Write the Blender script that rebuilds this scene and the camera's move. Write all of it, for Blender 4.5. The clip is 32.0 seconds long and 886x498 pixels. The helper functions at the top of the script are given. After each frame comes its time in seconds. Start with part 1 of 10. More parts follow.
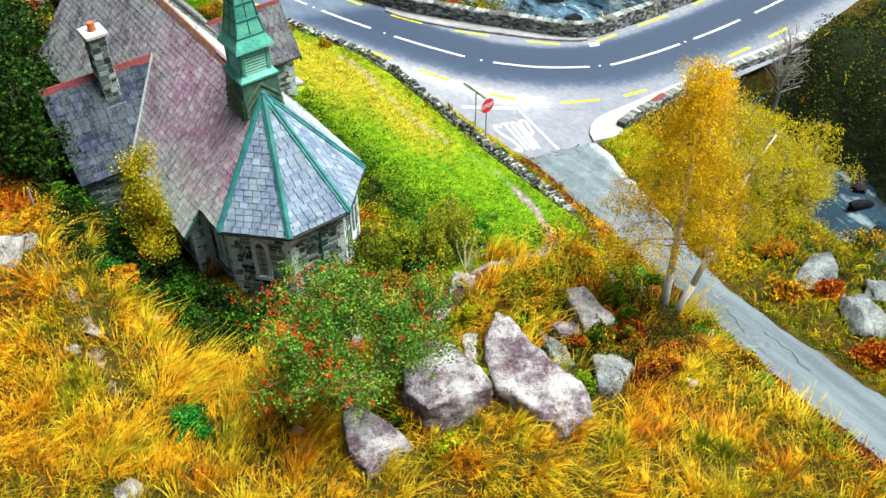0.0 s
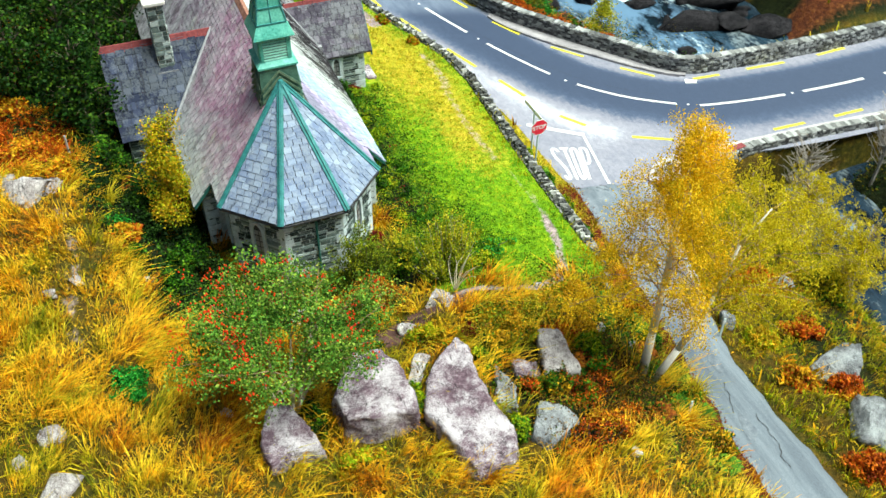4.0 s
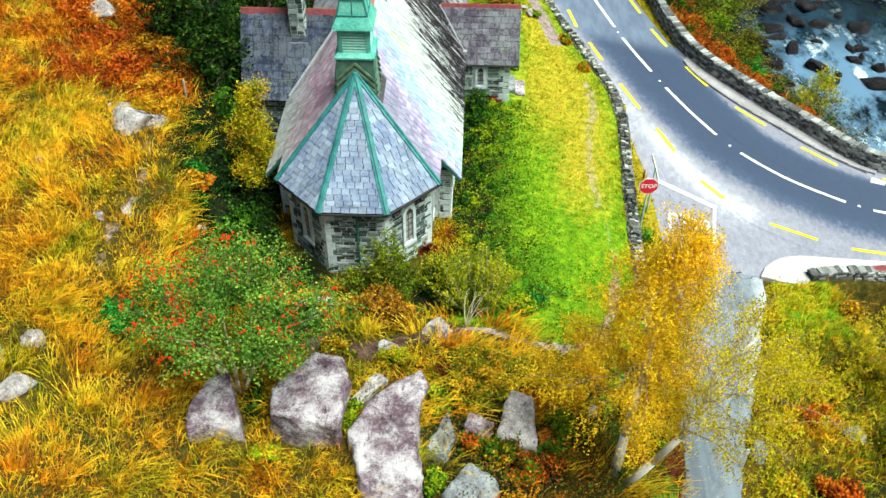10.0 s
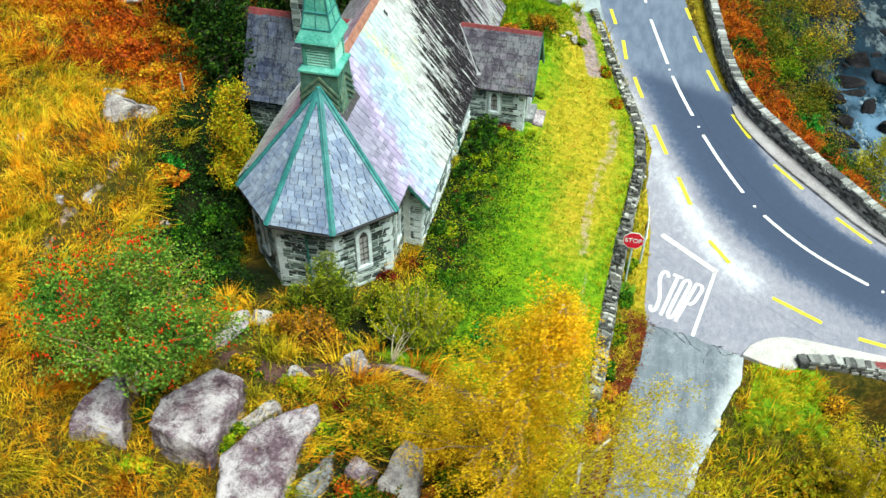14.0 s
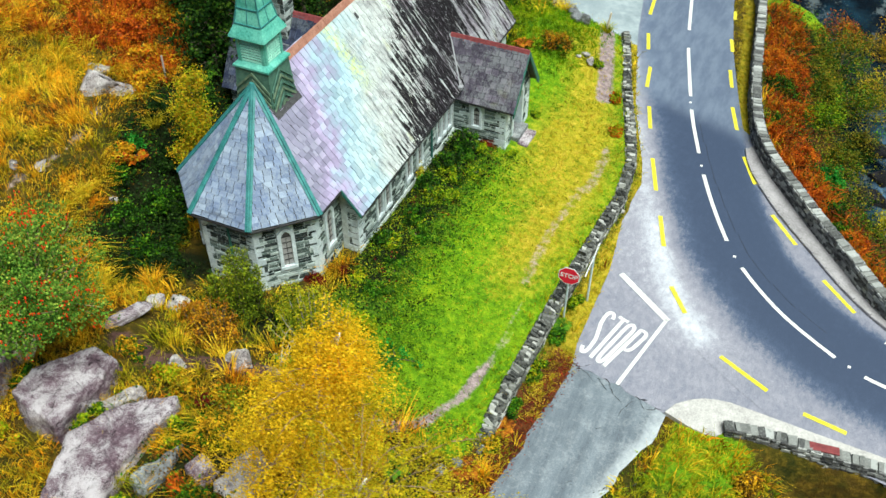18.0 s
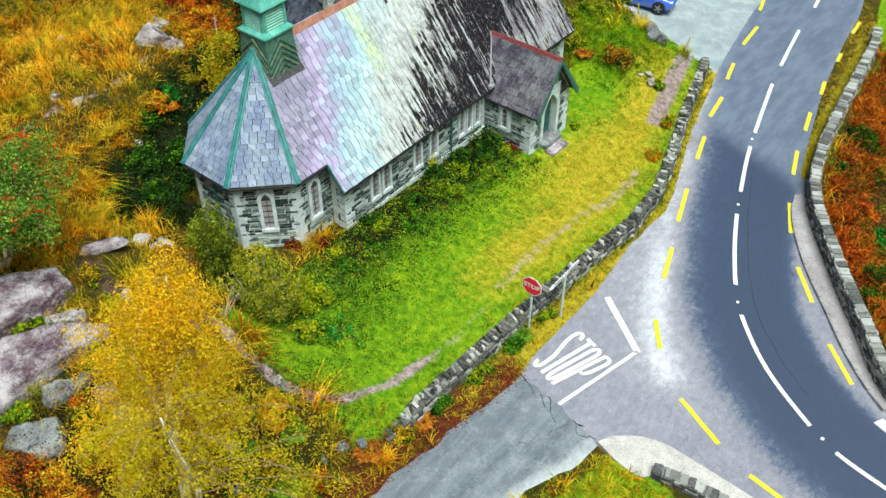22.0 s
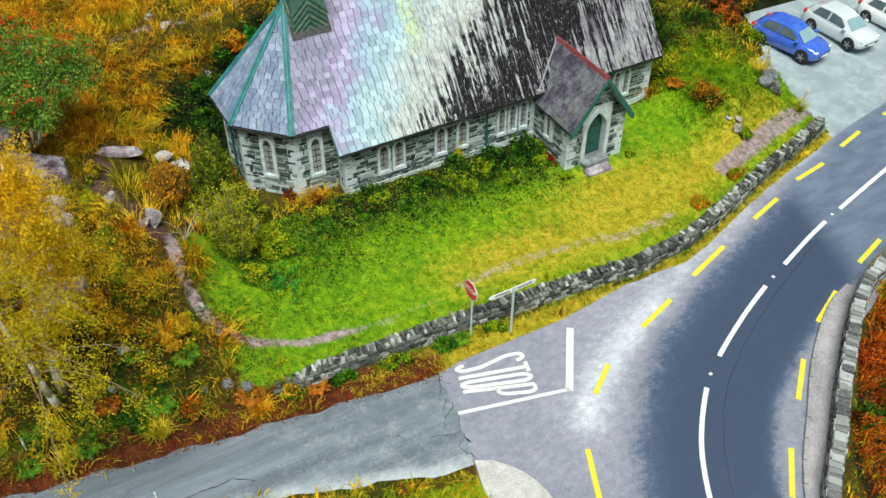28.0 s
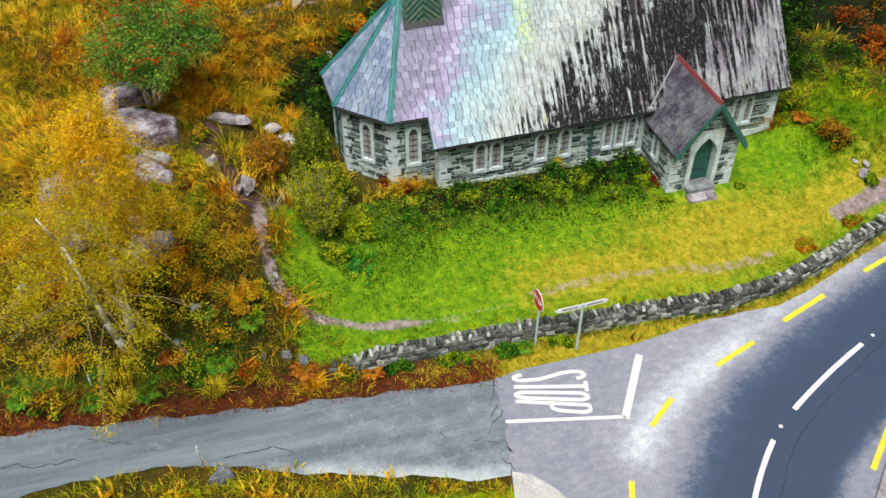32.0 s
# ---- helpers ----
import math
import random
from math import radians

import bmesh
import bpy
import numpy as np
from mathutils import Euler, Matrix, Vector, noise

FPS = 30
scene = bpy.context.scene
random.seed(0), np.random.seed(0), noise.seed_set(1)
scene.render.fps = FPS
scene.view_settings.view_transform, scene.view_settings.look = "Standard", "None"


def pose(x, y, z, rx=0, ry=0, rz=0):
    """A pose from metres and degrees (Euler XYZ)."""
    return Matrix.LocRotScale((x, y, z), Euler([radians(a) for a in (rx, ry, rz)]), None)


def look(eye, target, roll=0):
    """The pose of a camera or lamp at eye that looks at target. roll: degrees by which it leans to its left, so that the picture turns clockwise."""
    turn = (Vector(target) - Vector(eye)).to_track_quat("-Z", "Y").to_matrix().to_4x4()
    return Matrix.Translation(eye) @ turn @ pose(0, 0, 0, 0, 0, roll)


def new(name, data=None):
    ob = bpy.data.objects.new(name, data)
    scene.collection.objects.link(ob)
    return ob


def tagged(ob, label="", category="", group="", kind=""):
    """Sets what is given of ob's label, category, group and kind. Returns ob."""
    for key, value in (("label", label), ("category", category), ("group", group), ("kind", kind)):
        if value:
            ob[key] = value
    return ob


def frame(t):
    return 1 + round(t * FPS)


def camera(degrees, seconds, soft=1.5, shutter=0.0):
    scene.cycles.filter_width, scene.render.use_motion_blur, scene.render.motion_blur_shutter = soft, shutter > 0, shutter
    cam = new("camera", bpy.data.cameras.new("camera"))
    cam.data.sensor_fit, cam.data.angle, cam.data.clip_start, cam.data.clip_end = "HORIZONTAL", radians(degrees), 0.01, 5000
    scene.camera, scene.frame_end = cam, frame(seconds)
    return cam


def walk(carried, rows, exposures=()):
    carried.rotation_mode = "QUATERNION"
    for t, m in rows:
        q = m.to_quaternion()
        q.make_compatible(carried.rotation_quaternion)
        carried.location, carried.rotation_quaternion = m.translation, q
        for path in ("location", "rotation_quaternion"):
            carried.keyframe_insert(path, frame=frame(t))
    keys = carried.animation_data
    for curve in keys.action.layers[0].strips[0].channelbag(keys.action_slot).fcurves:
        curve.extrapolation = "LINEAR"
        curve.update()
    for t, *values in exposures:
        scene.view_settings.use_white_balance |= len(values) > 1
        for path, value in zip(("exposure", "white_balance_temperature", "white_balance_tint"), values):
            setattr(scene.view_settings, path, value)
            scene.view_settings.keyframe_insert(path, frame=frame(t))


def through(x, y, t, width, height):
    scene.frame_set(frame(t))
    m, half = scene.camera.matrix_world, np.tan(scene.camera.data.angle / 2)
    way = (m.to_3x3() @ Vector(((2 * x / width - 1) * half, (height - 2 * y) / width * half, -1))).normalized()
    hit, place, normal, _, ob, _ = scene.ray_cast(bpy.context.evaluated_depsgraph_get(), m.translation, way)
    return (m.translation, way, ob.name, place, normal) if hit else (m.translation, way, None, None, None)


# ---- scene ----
cam = camera(51.4, 32.0, shutter=0.9)
PATH = [
    (0, (-14.362, -24.945, 24.228), (-13.497, -23.767, 22.863), -0.3),
    (1, (-13.085, -25.827, 24.321), (-12.294, -24.599, 22.954), -0.3),
    (2, (-11.635, -26.415, 24.157), (-10.918, -25.138, 22.794), 0.0),
    (2.5, (-10.901, -26.713, 24.16), (-10.223, -25.414, 22.799), 0.1),
    (4.5, (-7.771, -27.514, 24.404), (-7.273, -26.142, 23.037), 0.3),
    (5, (-6.844, -27.722, 24.287), (-6.403, -26.325, 22.925), 0.0),
    (6, (-5.513, -27.719, 24.409), (-5.167, -26.301, 23.042), 0.7),
    (7, (-3.93, -27.821, 24.375), (-3.703, -26.378, 23.009), 0.3),
    (8, (-2.493, -27.797, 24.283), (-2.368, -26.34, 22.918), 0.0),
    (9, (-1.224, -27.651, 24.209), (-1.185, -26.187, 22.847), 0.4),
    (10, (0.264, -27.42, 24.223), (0.215, -25.96, 22.857), 0.3),
    (11, (1.767, -27.079, 24.169), (1.634, -25.623, 22.805), 0.5),
    (12, (3.236, -26.333, 24.285), (3.038, -24.891, 22.912), 0.6),
    (13, (4.711, -25.534, 24.008), (4.447, -24.098, 22.641), 0.7),
    (14, (6.263, -24.846, 24.139), (5.936, -23.422, 22.773), 0.6),
    (14.5, (7.157, -24.497, 24.104), (6.792, -23.08, 22.741), 0.5),
    (16.5, (10.377, -22.774, 23.983), (9.895, -21.398, 22.615), 0.6),
    (17, (11.223, -22.332, 24.012), (10.706, -20.97, 22.641), 0.5),
    (18, (12.941, -21.673, 24.071), (12.344, -20.34, 22.705), 0.3),
    (19, (14.578, -20.961, 24.027), (13.894, -19.666, 22.665), 0.3),
    (20, (16.276, -20.091, 23.994), (15.505, -18.845, 22.633), 0.1),
    (21.5, (18.844, -18.566, 23.698), (17.947, -17.4, 22.342), -0.0),
    (22, (19.459, -18.188, 23.666), (18.531, -17.045, 22.313), -0.0),
    (23, (20.765, -17.193, 23.453), (19.766, -16.104, 22.105), 0.2),
    (24, (22.169, -15.876, 23.307), (21.095, -14.858, 21.962), 0.1),
    (25, (23.301, -14.491, 23.315), (22.165, -13.548, 21.965), 0.1),
    (25.5, (23.84, -13.819, 23.283), (22.675, -12.913, 21.933), 0.1),
    (27.5, (26.117, -10.897, 22.965), (24.836, -10.147, 21.624), 0.2),
    (28, (26.509, -10.084, 23.108), (25.214, -9.372, 21.761), 0.1),
    (28.5, (26.897, -9.341, 23.091), (25.587, -8.657, 21.743), 0.4),
    (29, (27.169, -8.714, 23.004), (25.847, -8.052, 21.657), 0.8),
    (29.3, (27.26, -8.472, 23.044), (25.934, -7.821, 21.697), 0.5),
    (29.5, (27.289, -8.384, 23.032), (25.96, -7.735, 21.686), 0.5),
    (30, (27.348, -8.171, 22.933), (25.999, -7.554, 21.592), 0.4),
    (30.5, (27.373, -8.14, 22.821), (26.002, -7.558, 21.485), 0.6),
    (31, (27.413, -7.955, 22.784), (26.02, -7.432, 21.448), 0.4),
    (31.2, (27.503, -7.898, 22.791), (26.098, -7.403, 21.457), 0.2),
    (31.5, (27.486, -7.876, 22.741), (26.07, -7.414, 21.407), 0.2),
    (32, (27.32, -7.821, 22.936), (25.902, -7.396, 21.591), 0.1),
]
walk(cam, [(t, look(eye, target, roll)) for t, eye, target, roll in PATH], exposures=[(0, 1.22, 6420, -4), (6, 1.16, 6360, -6), (12.5, 1.06, 6350, -6), (14.5, 0.92, 6340, -5), (17, 0.78, 6330, -3), (24, 0.62, 6340, -2), (29, 0.48, 6400, 1), (32, 0.47, 6480, 6)])

# ---- world, sun, exposure ----
SUN_EL, SUN_AZ = radians(66), radians(118)
world = bpy.data.worlds.new("overcast_sky")
scene.world = world
world.use_nodes = True
_sky = world.node_tree.nodes.new("ShaderNodeTexSky")
_sky.sky_type = "NISHITA"
_sky.sun_disc = False
_sky.sun_elevation, _sky.sun_rotation = SUN_EL, SUN_AZ
_sky.air_density, _sky.dust_density = 1.0, 4.0
_bg = world.node_tree.nodes["Background"]
_bg.inputs[1].default_value = 0.032
world.node_tree.links.new(_sky.outputs[0], _bg.inputs[0])
sun = new("sun", bpy.data.lights.new("sun", "SUN"))
sun.data.energy, sun.data.angle, sun.data.color = 3.8, radians(38), (1.0, 0.97, 0.93)
sun.matrix_world = look((0, 0, 60), Vector((0, 0, 60)) - Vector((math.sin(SUN_AZ) * math.cos(SUN_EL), math.cos(SUN_AZ) * math.cos(SUN_EL), math.sin(SUN_EL))))


# ---- materials ----
class Mat:
    """A small node-tree writer."""

    def __init__(self, name, rough=0.85, spec=0.3, metal=0.0):
        self.mat = bpy.data.materials.new(name)
        self.mat.use_nodes = True
        self.nt = self.mat.node_tree
        self.bsdf = self.nt.nodes["Principled BSDF"]
        self.bsdf.inputs["Roughness"].default_value = rough
        self.bsdf.inputs["Specular IOR Level"].default_value = spec
        self.bsdf.inputs["Metallic"].default_value = metal

    def node(self, kind, **inputs):
        n = self.nt.nodes.new(kind)
        for key, value in inputs.items():
            self.put(n.inputs[key.replace("_", " ")], value)
        return n

    def put(self, socket, value):
        if isinstance(value, bpy.types.NodeSocket):
            self.nt.links.new(value, socket)
        elif isinstance(value, (tuple, list)) and len(value) == 3 and socket.type == "RGBA":
            socket.default_value = (*value, 1)
        else:
            socket.default_value = value

    def pos(self, scale=(1, 1, 1)):
        g = self.nt.nodes.new("ShaderNodeNewGeometry")
        m = self.nt.nodes.new("ShaderNodeMapping")
        m.inputs["Scale"].default_value = scale
        self.nt.links.new(g.outputs["Position"], m.inputs["Vector"])
        return m.outputs[0]

    def noise(self, scale, detail=3, rough=0.55, vec=None):
        n = self.node("ShaderNodeTexNoise", Scale=scale, Detail=detail, Roughness=rough)
        self.put(n.inputs["Vector"], vec if vec is not None else self.pos())
        return n.outputs["Fac"]

    def ramp(self, fac, *stops, smooth=False):
        n = self.nt.nodes.new("ShaderNodeValToRGB")
        if smooth:
            n.color_ramp.interpolation = "EASE"
        while len(n.color_ramp.elements) < len(stops):
            n.color_ramp.elements.new(0.5)
        for e, (p, c) in zip(n.color_ramp.elements, stops):
            e.position = p
            e.color = (*c, 1) if isinstance(c, tuple) else (c, c, c, 1)
        self.put(n.inputs[0], fac)
        return n.outputs[0]

    def mix(self, fac, a, b, kind="MIX"):
        n = self.nt.nodes.new("ShaderNodeMix")
        n.data_type, n.blend_type = "RGBA", kind
        self.put(n.inputs[0], fac)
        self.put(n.inputs[6], a)
        self.put(n.inputs[7], b)
        return n.outputs[2]

    def math(self, op, a, b=0.0):
        n = self.nt.nodes.new("ShaderNodeMath")
        n.operation = op
        self.put(n.inputs[0], a)
        self.put(n.inputs[1], b)
        return n.outputs[0]

    def attr(self, name):
        n = self.nt.nodes.new("ShaderNodeAttribute")
        n.attribute_name = name
        return n.outputs["Fac"]

    def island(self):
        return self.nt.nodes.new("ShaderNodeNewGeometry").outputs["Random Per Island"]

    def random(self):
        return self.nt.nodes.new("ShaderNodeObjectInfo").outputs["Random"]

    def color(self, c):
        self.put(self.bsdf.inputs["Base Color"], c)
        return self

    def bump(self, height, strength=0.4, distance=0.02):
        b = self.node("ShaderNodeBump", Strength=strength, Distance=distance, Height=height)
        self.nt.links.new(b.outputs[0], self.bsdf.inputs["Normal"])
        return self

    def rough(self, value):
        self.put(self.bsdf.inputs["Roughness"], value)
        return self


def mottled(name, dark, light, scale=6.0, rough=0.85, bump=0.3, spec=0.3, metal=0.0, distance=0.02):
    m = Mat(name, rough, spec, metal)
    big, fine = m.noise(scale, 4), m.noise(scale * 7, 3)
    c = m.ramp(big, (0.3, dark), (0.7, light))
    m.color(m.mix(0.35, c, m.ramp(fine, (0.3, tuple(v * 0.6 for v in dark)), (0.7, tuple(min(1, v * 1.25) for v in light)))))
    m.bump(m.math("ADD", big, fine), bump, distance)
    return m.mat


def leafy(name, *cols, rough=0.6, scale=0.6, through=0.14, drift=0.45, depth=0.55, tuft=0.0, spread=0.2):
    """Leaves or blades: colours by island and by a slow drift over the ground, darkened by noise as if in shaded gaps.
    """
    m = Mat(name, rough, 0.1)
    n = len(cols)
    fac = m.math("ADD", m.math("MULTIPLY", m.island(), 1 - drift), m.math("MULTIPLY", m.ramp(m.noise(scale, 5, 0.62), (0.5 - spread, 0.0), (0.5 + spread, 1.0)), drift))
    if tuft:
        fac = m.math("ADD", m.math("MULTIPLY", fac, 1 - tuft), m.math("MULTIPLY", m.attr("tuft"), tuft))
    c = m.ramp(fac, *[((i + 0.5) / n, col) for i, col in enumerate(cols)])
    # depth: how far patches of noise paint shade between the leaves
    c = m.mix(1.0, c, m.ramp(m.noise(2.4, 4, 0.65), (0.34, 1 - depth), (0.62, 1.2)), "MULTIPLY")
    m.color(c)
    t = m.node("ShaderNodeBsdfTranslucent", Color=c)
    s = m.node("ShaderNodeMixShader", Fac=through)
    m.nt.links.new(m.bsdf.outputs[0], s.inputs[1])
    m.nt.links.new(t.outputs[0], s.inputs[2])
    m.nt.links.new(s.outputs[0], m.nt.nodes["Material Output"].inputs[0])
    return m.mat


def slate_mat(name, base, pale, lichen=0.5, moss=0.5, per_object=False, streak_axis=1, zones=""):
    """Roof slates: each its own grey, pale lichen in drifts, black algae in streaks down the slope."""
    m = Mat(name, 0.72, 0.16)
    rnd = m.random() if per_object else m.island()
    col = m.ramp(rnd, (0.05, tuple(v * 0.8 for v in base)), (0.5, base), (0.8, tuple(0.65 * a + 0.35 * b for a, b in zip(base, pale))), (0.98, pale))
    lich, alg = lichen, moss
    if zones:
        place = m.node("ShaderNodeSeparateXYZ", Vector=m.pos())
        wander = m.math("SUBTRACT", m.noise(0.6, 6, 0.7), 0.5)
        each = m.math("SUBTRACT", rnd, 0.5)
    if zones == "east":
        down = m.math("MULTIPLY", m.math("ADD", place.outputs[0], 1.8), 0.055)
        drift = m.math("ADD", m.math("ADD", m.math("MULTIPLY", place.outputs[1], 0.055), down), m.math("ADD", m.math("MULTIPLY", wander, 0.3), m.math("MULTIPLY", each, 0.014)))
        drift = m.math("ADD", drift, 0.02)
        tint = m.ramp(drift, (0.0, (0.24, 0.23, 0.34)), (0.07, (0.4, 0.33, 0.54)), (0.14, (0.31, 0.47, 0.57)), (0.2, (0.38, 0.54, 0.6)), (0.27, (0.45, 0.49, 0.485)), (0.4, (0.4, 0.4, 0.395)), (0.5, (0.17, 0.13, 0.17)), (0.7, (0.185, 0.16, 0.195)))
        col = m.mix(0.8, col, m.mix(1.0, tint, m.ramp(rnd, (0.0, 0.78), (0.5, 1.0), (1.0, 1.16)), "MULTIPLY"))
        lich = m.ramp(drift, (0.12, 0.0), (0.24, 0.5), (0.36, 0.9), (0.52, 0.72), (0.62, 0.45), (0.85, 0.36))
        low = m.math("MULTIPLY", m.math("ADD", place.outputs[0], 2.0), 0.04)
        alg = m.ramp(m.math("ADD", drift, m.math("MULTIPLY", low, m.ramp(drift, (0.2, 0.0), (0.4, 1.0)))), (0.2, 0.0), (0.32, 0.2), (0.45, 0.6), (0.57, 0.98), (0.7, 0.66), (0.88, 0.42))
    elif zones == "west":
        foot = m.ramp(m.math("ADD", m.math("MULTIPLY", m.math("ADD", place.outputs[0], 3.7), -0.27), m.math("MULTIPLY", wander, 0.7)), (0.6, 0.0), (0.85, 0.8))
        back = m.ramp(m.math("ADD", m.math("MULTIPLY", place.outputs[1], 0.08), m.math("ADD", m.math("MULTIPLY", wander, 0.8), m.math("MULTIPLY", place.outputs[0], -0.05))), (0.56, 0.0), (0.95, 0.85))
        col = m.mix(foot, col, m.mix(1.0, (0.42, 0.48, 0.46), m.ramp(rnd, (0.0, 0.7), (1.0, 1.2)), "MULTIPLY"))
        col = m.mix(back, col, m.mix(1.0, (0.16, 0.15, 0.18), m.ramp(rnd, (0.0, 0.5), (1.0, 1.5)), "MULTIPLY"))
    patch = m.ramp(m.math("ADD", m.math("MULTIPLY", m.noise(1.3, 6, 0.7), 0.6), m.math("MULTIPLY", m.noise(14, 4, 0.7), 0.4)), (0.46, 0.0), (0.54, 1.0))
    col = m.mix(m.math("MULTIPLY", patch, lich), col, (0.55, 0.61, 0.6))
    yel = m.ramp(m.noise(0.9, 5, 0.6, m.pos((1, 1.8, 1))), (0.6, 0.0), (0.7, 0.4))
    col = m.mix(m.math("MULTIPLY", yel, lich), col, (0.52, 0.55, 0.2))
    wide = (0.42, 6.0, 0.42) if streak_axis == 1 else (6.0, 0.42, 0.42)
    deposit = m.math("ADD", m.noise(1.0, 5, 0.66, m.pos(wide)), m.math("MULTIPLY", m.math("SUBTRACT", alg, 0.5), 0.27))
    deposit = m.math("ADD", deposit, m.math("MULTIPLY", m.math("SUBTRACT", rnd, 0.5), 0.06))
    streak = m.ramp(deposit, (0.485, 0.0), (0.525, 1.0))
    grain = m.ramp(m.noise(9.0, 4, 0.7, m.pos((0.5, 1.8, 0.5) if streak_axis == 1 else (1.8, 0.5, 0.5))), (0.34, 0.0), (0.42, 1.0))
    col = m.mix(m.math("MULTIPLY", m.math("MULTIPLY", streak, grain), m.ramp(alg, (0.0, 0.0), (0.4, 1.0))), col, (0.006, 0.0045, 0.0065))
    fall = (0.8, 10.0, 0.8) if streak_axis == 1 else (10.0, 0.8, 0.8)
    dash = m.math("MULTIPLY", m.ramp(m.noise(1.0, 4, 0.62, m.pos(fall)), (0.55, 0.0), (0.6, 0.85)), m.ramp(m.noise(2.2, 4, 0.6), (0.42, 0.0), (0.56, 1.0)))
    col = m.mix(m.math("MULTIPLY", dash, lich), col, (0.045, 0.042, 0.05))
    speck = m.ramp(m.noise(26, 3, 0.7), (0.58, 0.0), (0.66, 0.75))
    col = m.mix(m.math("MULTIPLY", speck, lich), col, (0.07, 0.075, 0.08))
    if zones == "east":
        # one stain of lime-yellow lichen running down from the ridge
        off = m.math("ABSOLUTE", m.math("ADD", m.math("SUBTRACT", place.outputs[1], 4.35), m.math("MULTIPLY", wander, 1.5)))
        upper = m.ramp(m.math("MULTIPLY", m.math("ADD", place.outputs[0], 3.71), 0.27), (0.36, 1.0), (0.55, 0.0))
        stain = m.math("MULTIPLY", m.math("MULTIPLY", m.ramp(off, (0.1, 0.6), (0.6, 0.0)), upper), m.ramp(m.noise(7, 5, 0.75), (0.44, 0.0), (0.54, 1.0)))
        col = m.mix(stain, col, (0.6, 0.68, 0.14))
    m.color(col)
    m.bump(m.noise(30, 4), 0.25, 0.01)
    return m.mat


SLATE_E = slate_mat("slate_lichened", (0.25, 0.26, 0.3), (0.44, 0.46, 0.46), per_object=True, zones="east")
SLATE_E_JOINED = slate_mat("slate_lichened_joined", (0.25, 0.26, 0.3), (0.44, 0.46, 0.46), zones="east")
SLATE_W = slate_mat("slate_purple", (0.36, 0.2, 0.3), (0.52, 0.35, 0.45), lichen=0.35, moss=0.16, zones="west")
SLATE_APSE = slate_mat("slate_blue_grey", (0.16, 0.21, 0.33), (0.25, 0.315, 0.44), lichen=0.2, moss=0.12, per_object=True)
SLATE_APSE_JOINED = slate_mat("slate_blue_grey_joined", (0.16, 0.21, 0.33), (0.25, 0.315, 0.44), lichen=0.2, moss=0.12)
SLATE_DARK = slate_mat("slate_dark", (0.02, 0.027, 0.056), (0.058, 0.072, 0.125), lichen=0.12, moss=0.2, streak_axis=0)
SLATE_PORCH = slate_mat("slate_mossy_dark", (0.06, 0.052, 0.075), (0.12, 0.105, 0.14), lichen=0.18, moss=0.14, streak_axis=0)
SLATE_BED = mottled("roof_underlay", (0.03, 0.03, 0.035), (0.08, 0.08, 0.085), 8)
COPPER = mottled("verdigris_copper", (0.03, 0.25, 0.2), (0.2, 0.58, 0.47), 2.2, 0.55, 0.2, 0.4)
LOUVRE = mottled("pale_mint_louvre_paint", (0.2, 0.58, 0.45), (0.46, 0.82, 0.68), 4, 0.6, 0.15, 0.3)
CHEVRON = mottled("weathered_green_boards", (0.035, 0.075, 0.05), (0.18, 0.26, 0.17), 5, 0.75, 0.3)
HIP_COPPER = mottled("teal_copper_capping", (0.012, 0.09, 0.095), (0.06, 0.26, 0.255), 3, 0.5, 0.2, 0.4)
COPPER_DARK = mottled("dark_verdigris", (0.02, 0.07, 0.055), (0.11, 0.23, 0.17), 5, 0.6, 0.3, 0.4)
RIDGE_RED = mottled("red_clay_ridge", (0.11, 0.022, 0.028), (0.27, 0.065, 0.065), 5, 0.8, 0.4)
RIDGE_PINK = mottled("faded_clay_ridge", (0.22, 0.085, 0.06), (0.42, 0.22, 0.16), 4, 0.85, 0.4)
MORTAR = mottled("lime_mortar", (0.4, 0.47, 0.455), (0.74, 0.82, 0.8), 5, 0.95, 0.5)
DRESSED = mottled("dressed_limestone", (0.4, 0.48, 0.52), (0.74, 0.84, 0.87), 3, 0.85, 0.25)
LEAD = mottled("lead_flashing", (0.2, 0.21, 0.23), (0.36, 0.37, 0.39), 4, 0.5, 0.15, 0.5)
DOOR_GREEN = mottled("green_door_paint", (0.012, 0.075, 0.065), (0.03, 0.14, 0.115), 5, 0.5, 0.1, 0.4)
BARGE = mottled("green_bargeboard_paint", (0.015, 0.09, 0.075), (0.04, 0.17, 0.14), 5, 0.5, 0.1, 0.4)
GUTTER = mottled("black_iron_gutter", (0.01, 0.01, 0.012), (0.03, 0.03, 0.033), 6, 0.5, 0.1, 0.4)
WHITE_STONE = mottled("whitewashed_slab", (0.55, 0.55, 0.52), (0.8, 0.8, 0.77), 4, 0.8, 0.2)
CLAY_POT = mottled("clay_pot", (0.35, 0.09, 0.04), (0.55, 0.18, 0.08), 8)


def stone_mat(name, *cols, per_object=False, scale=4.0):
    m = Mat(name, 0.88, 0.3)
    rnd = m.random() if per_object else m.island()
    n = len(cols)
    c = m.ramp(rnd, *[((i + 0.5) / n, col) for i, col in enumerate(cols)])
    spots = m.ramp(m.noise(scale * 2.5, 5, 0.65), (0.5, 0.0), (0.66, 1.0))
    c = m.mix(m.math("MULTIPLY", spots, 0.25), c, (0.5, 0.52, 0.5))
    c = m.mix(m.math("MULTIPLY", m.ramp(m.noise(scale, 4), (0.55, 0.0), (0.7, 1.0)), 0.4), c, (0.06, 0.065, 0.05))
    m.color(c)
    m.bump(m.noise(scale * 5, 5), 0.6, 0.03)
    return m.mat


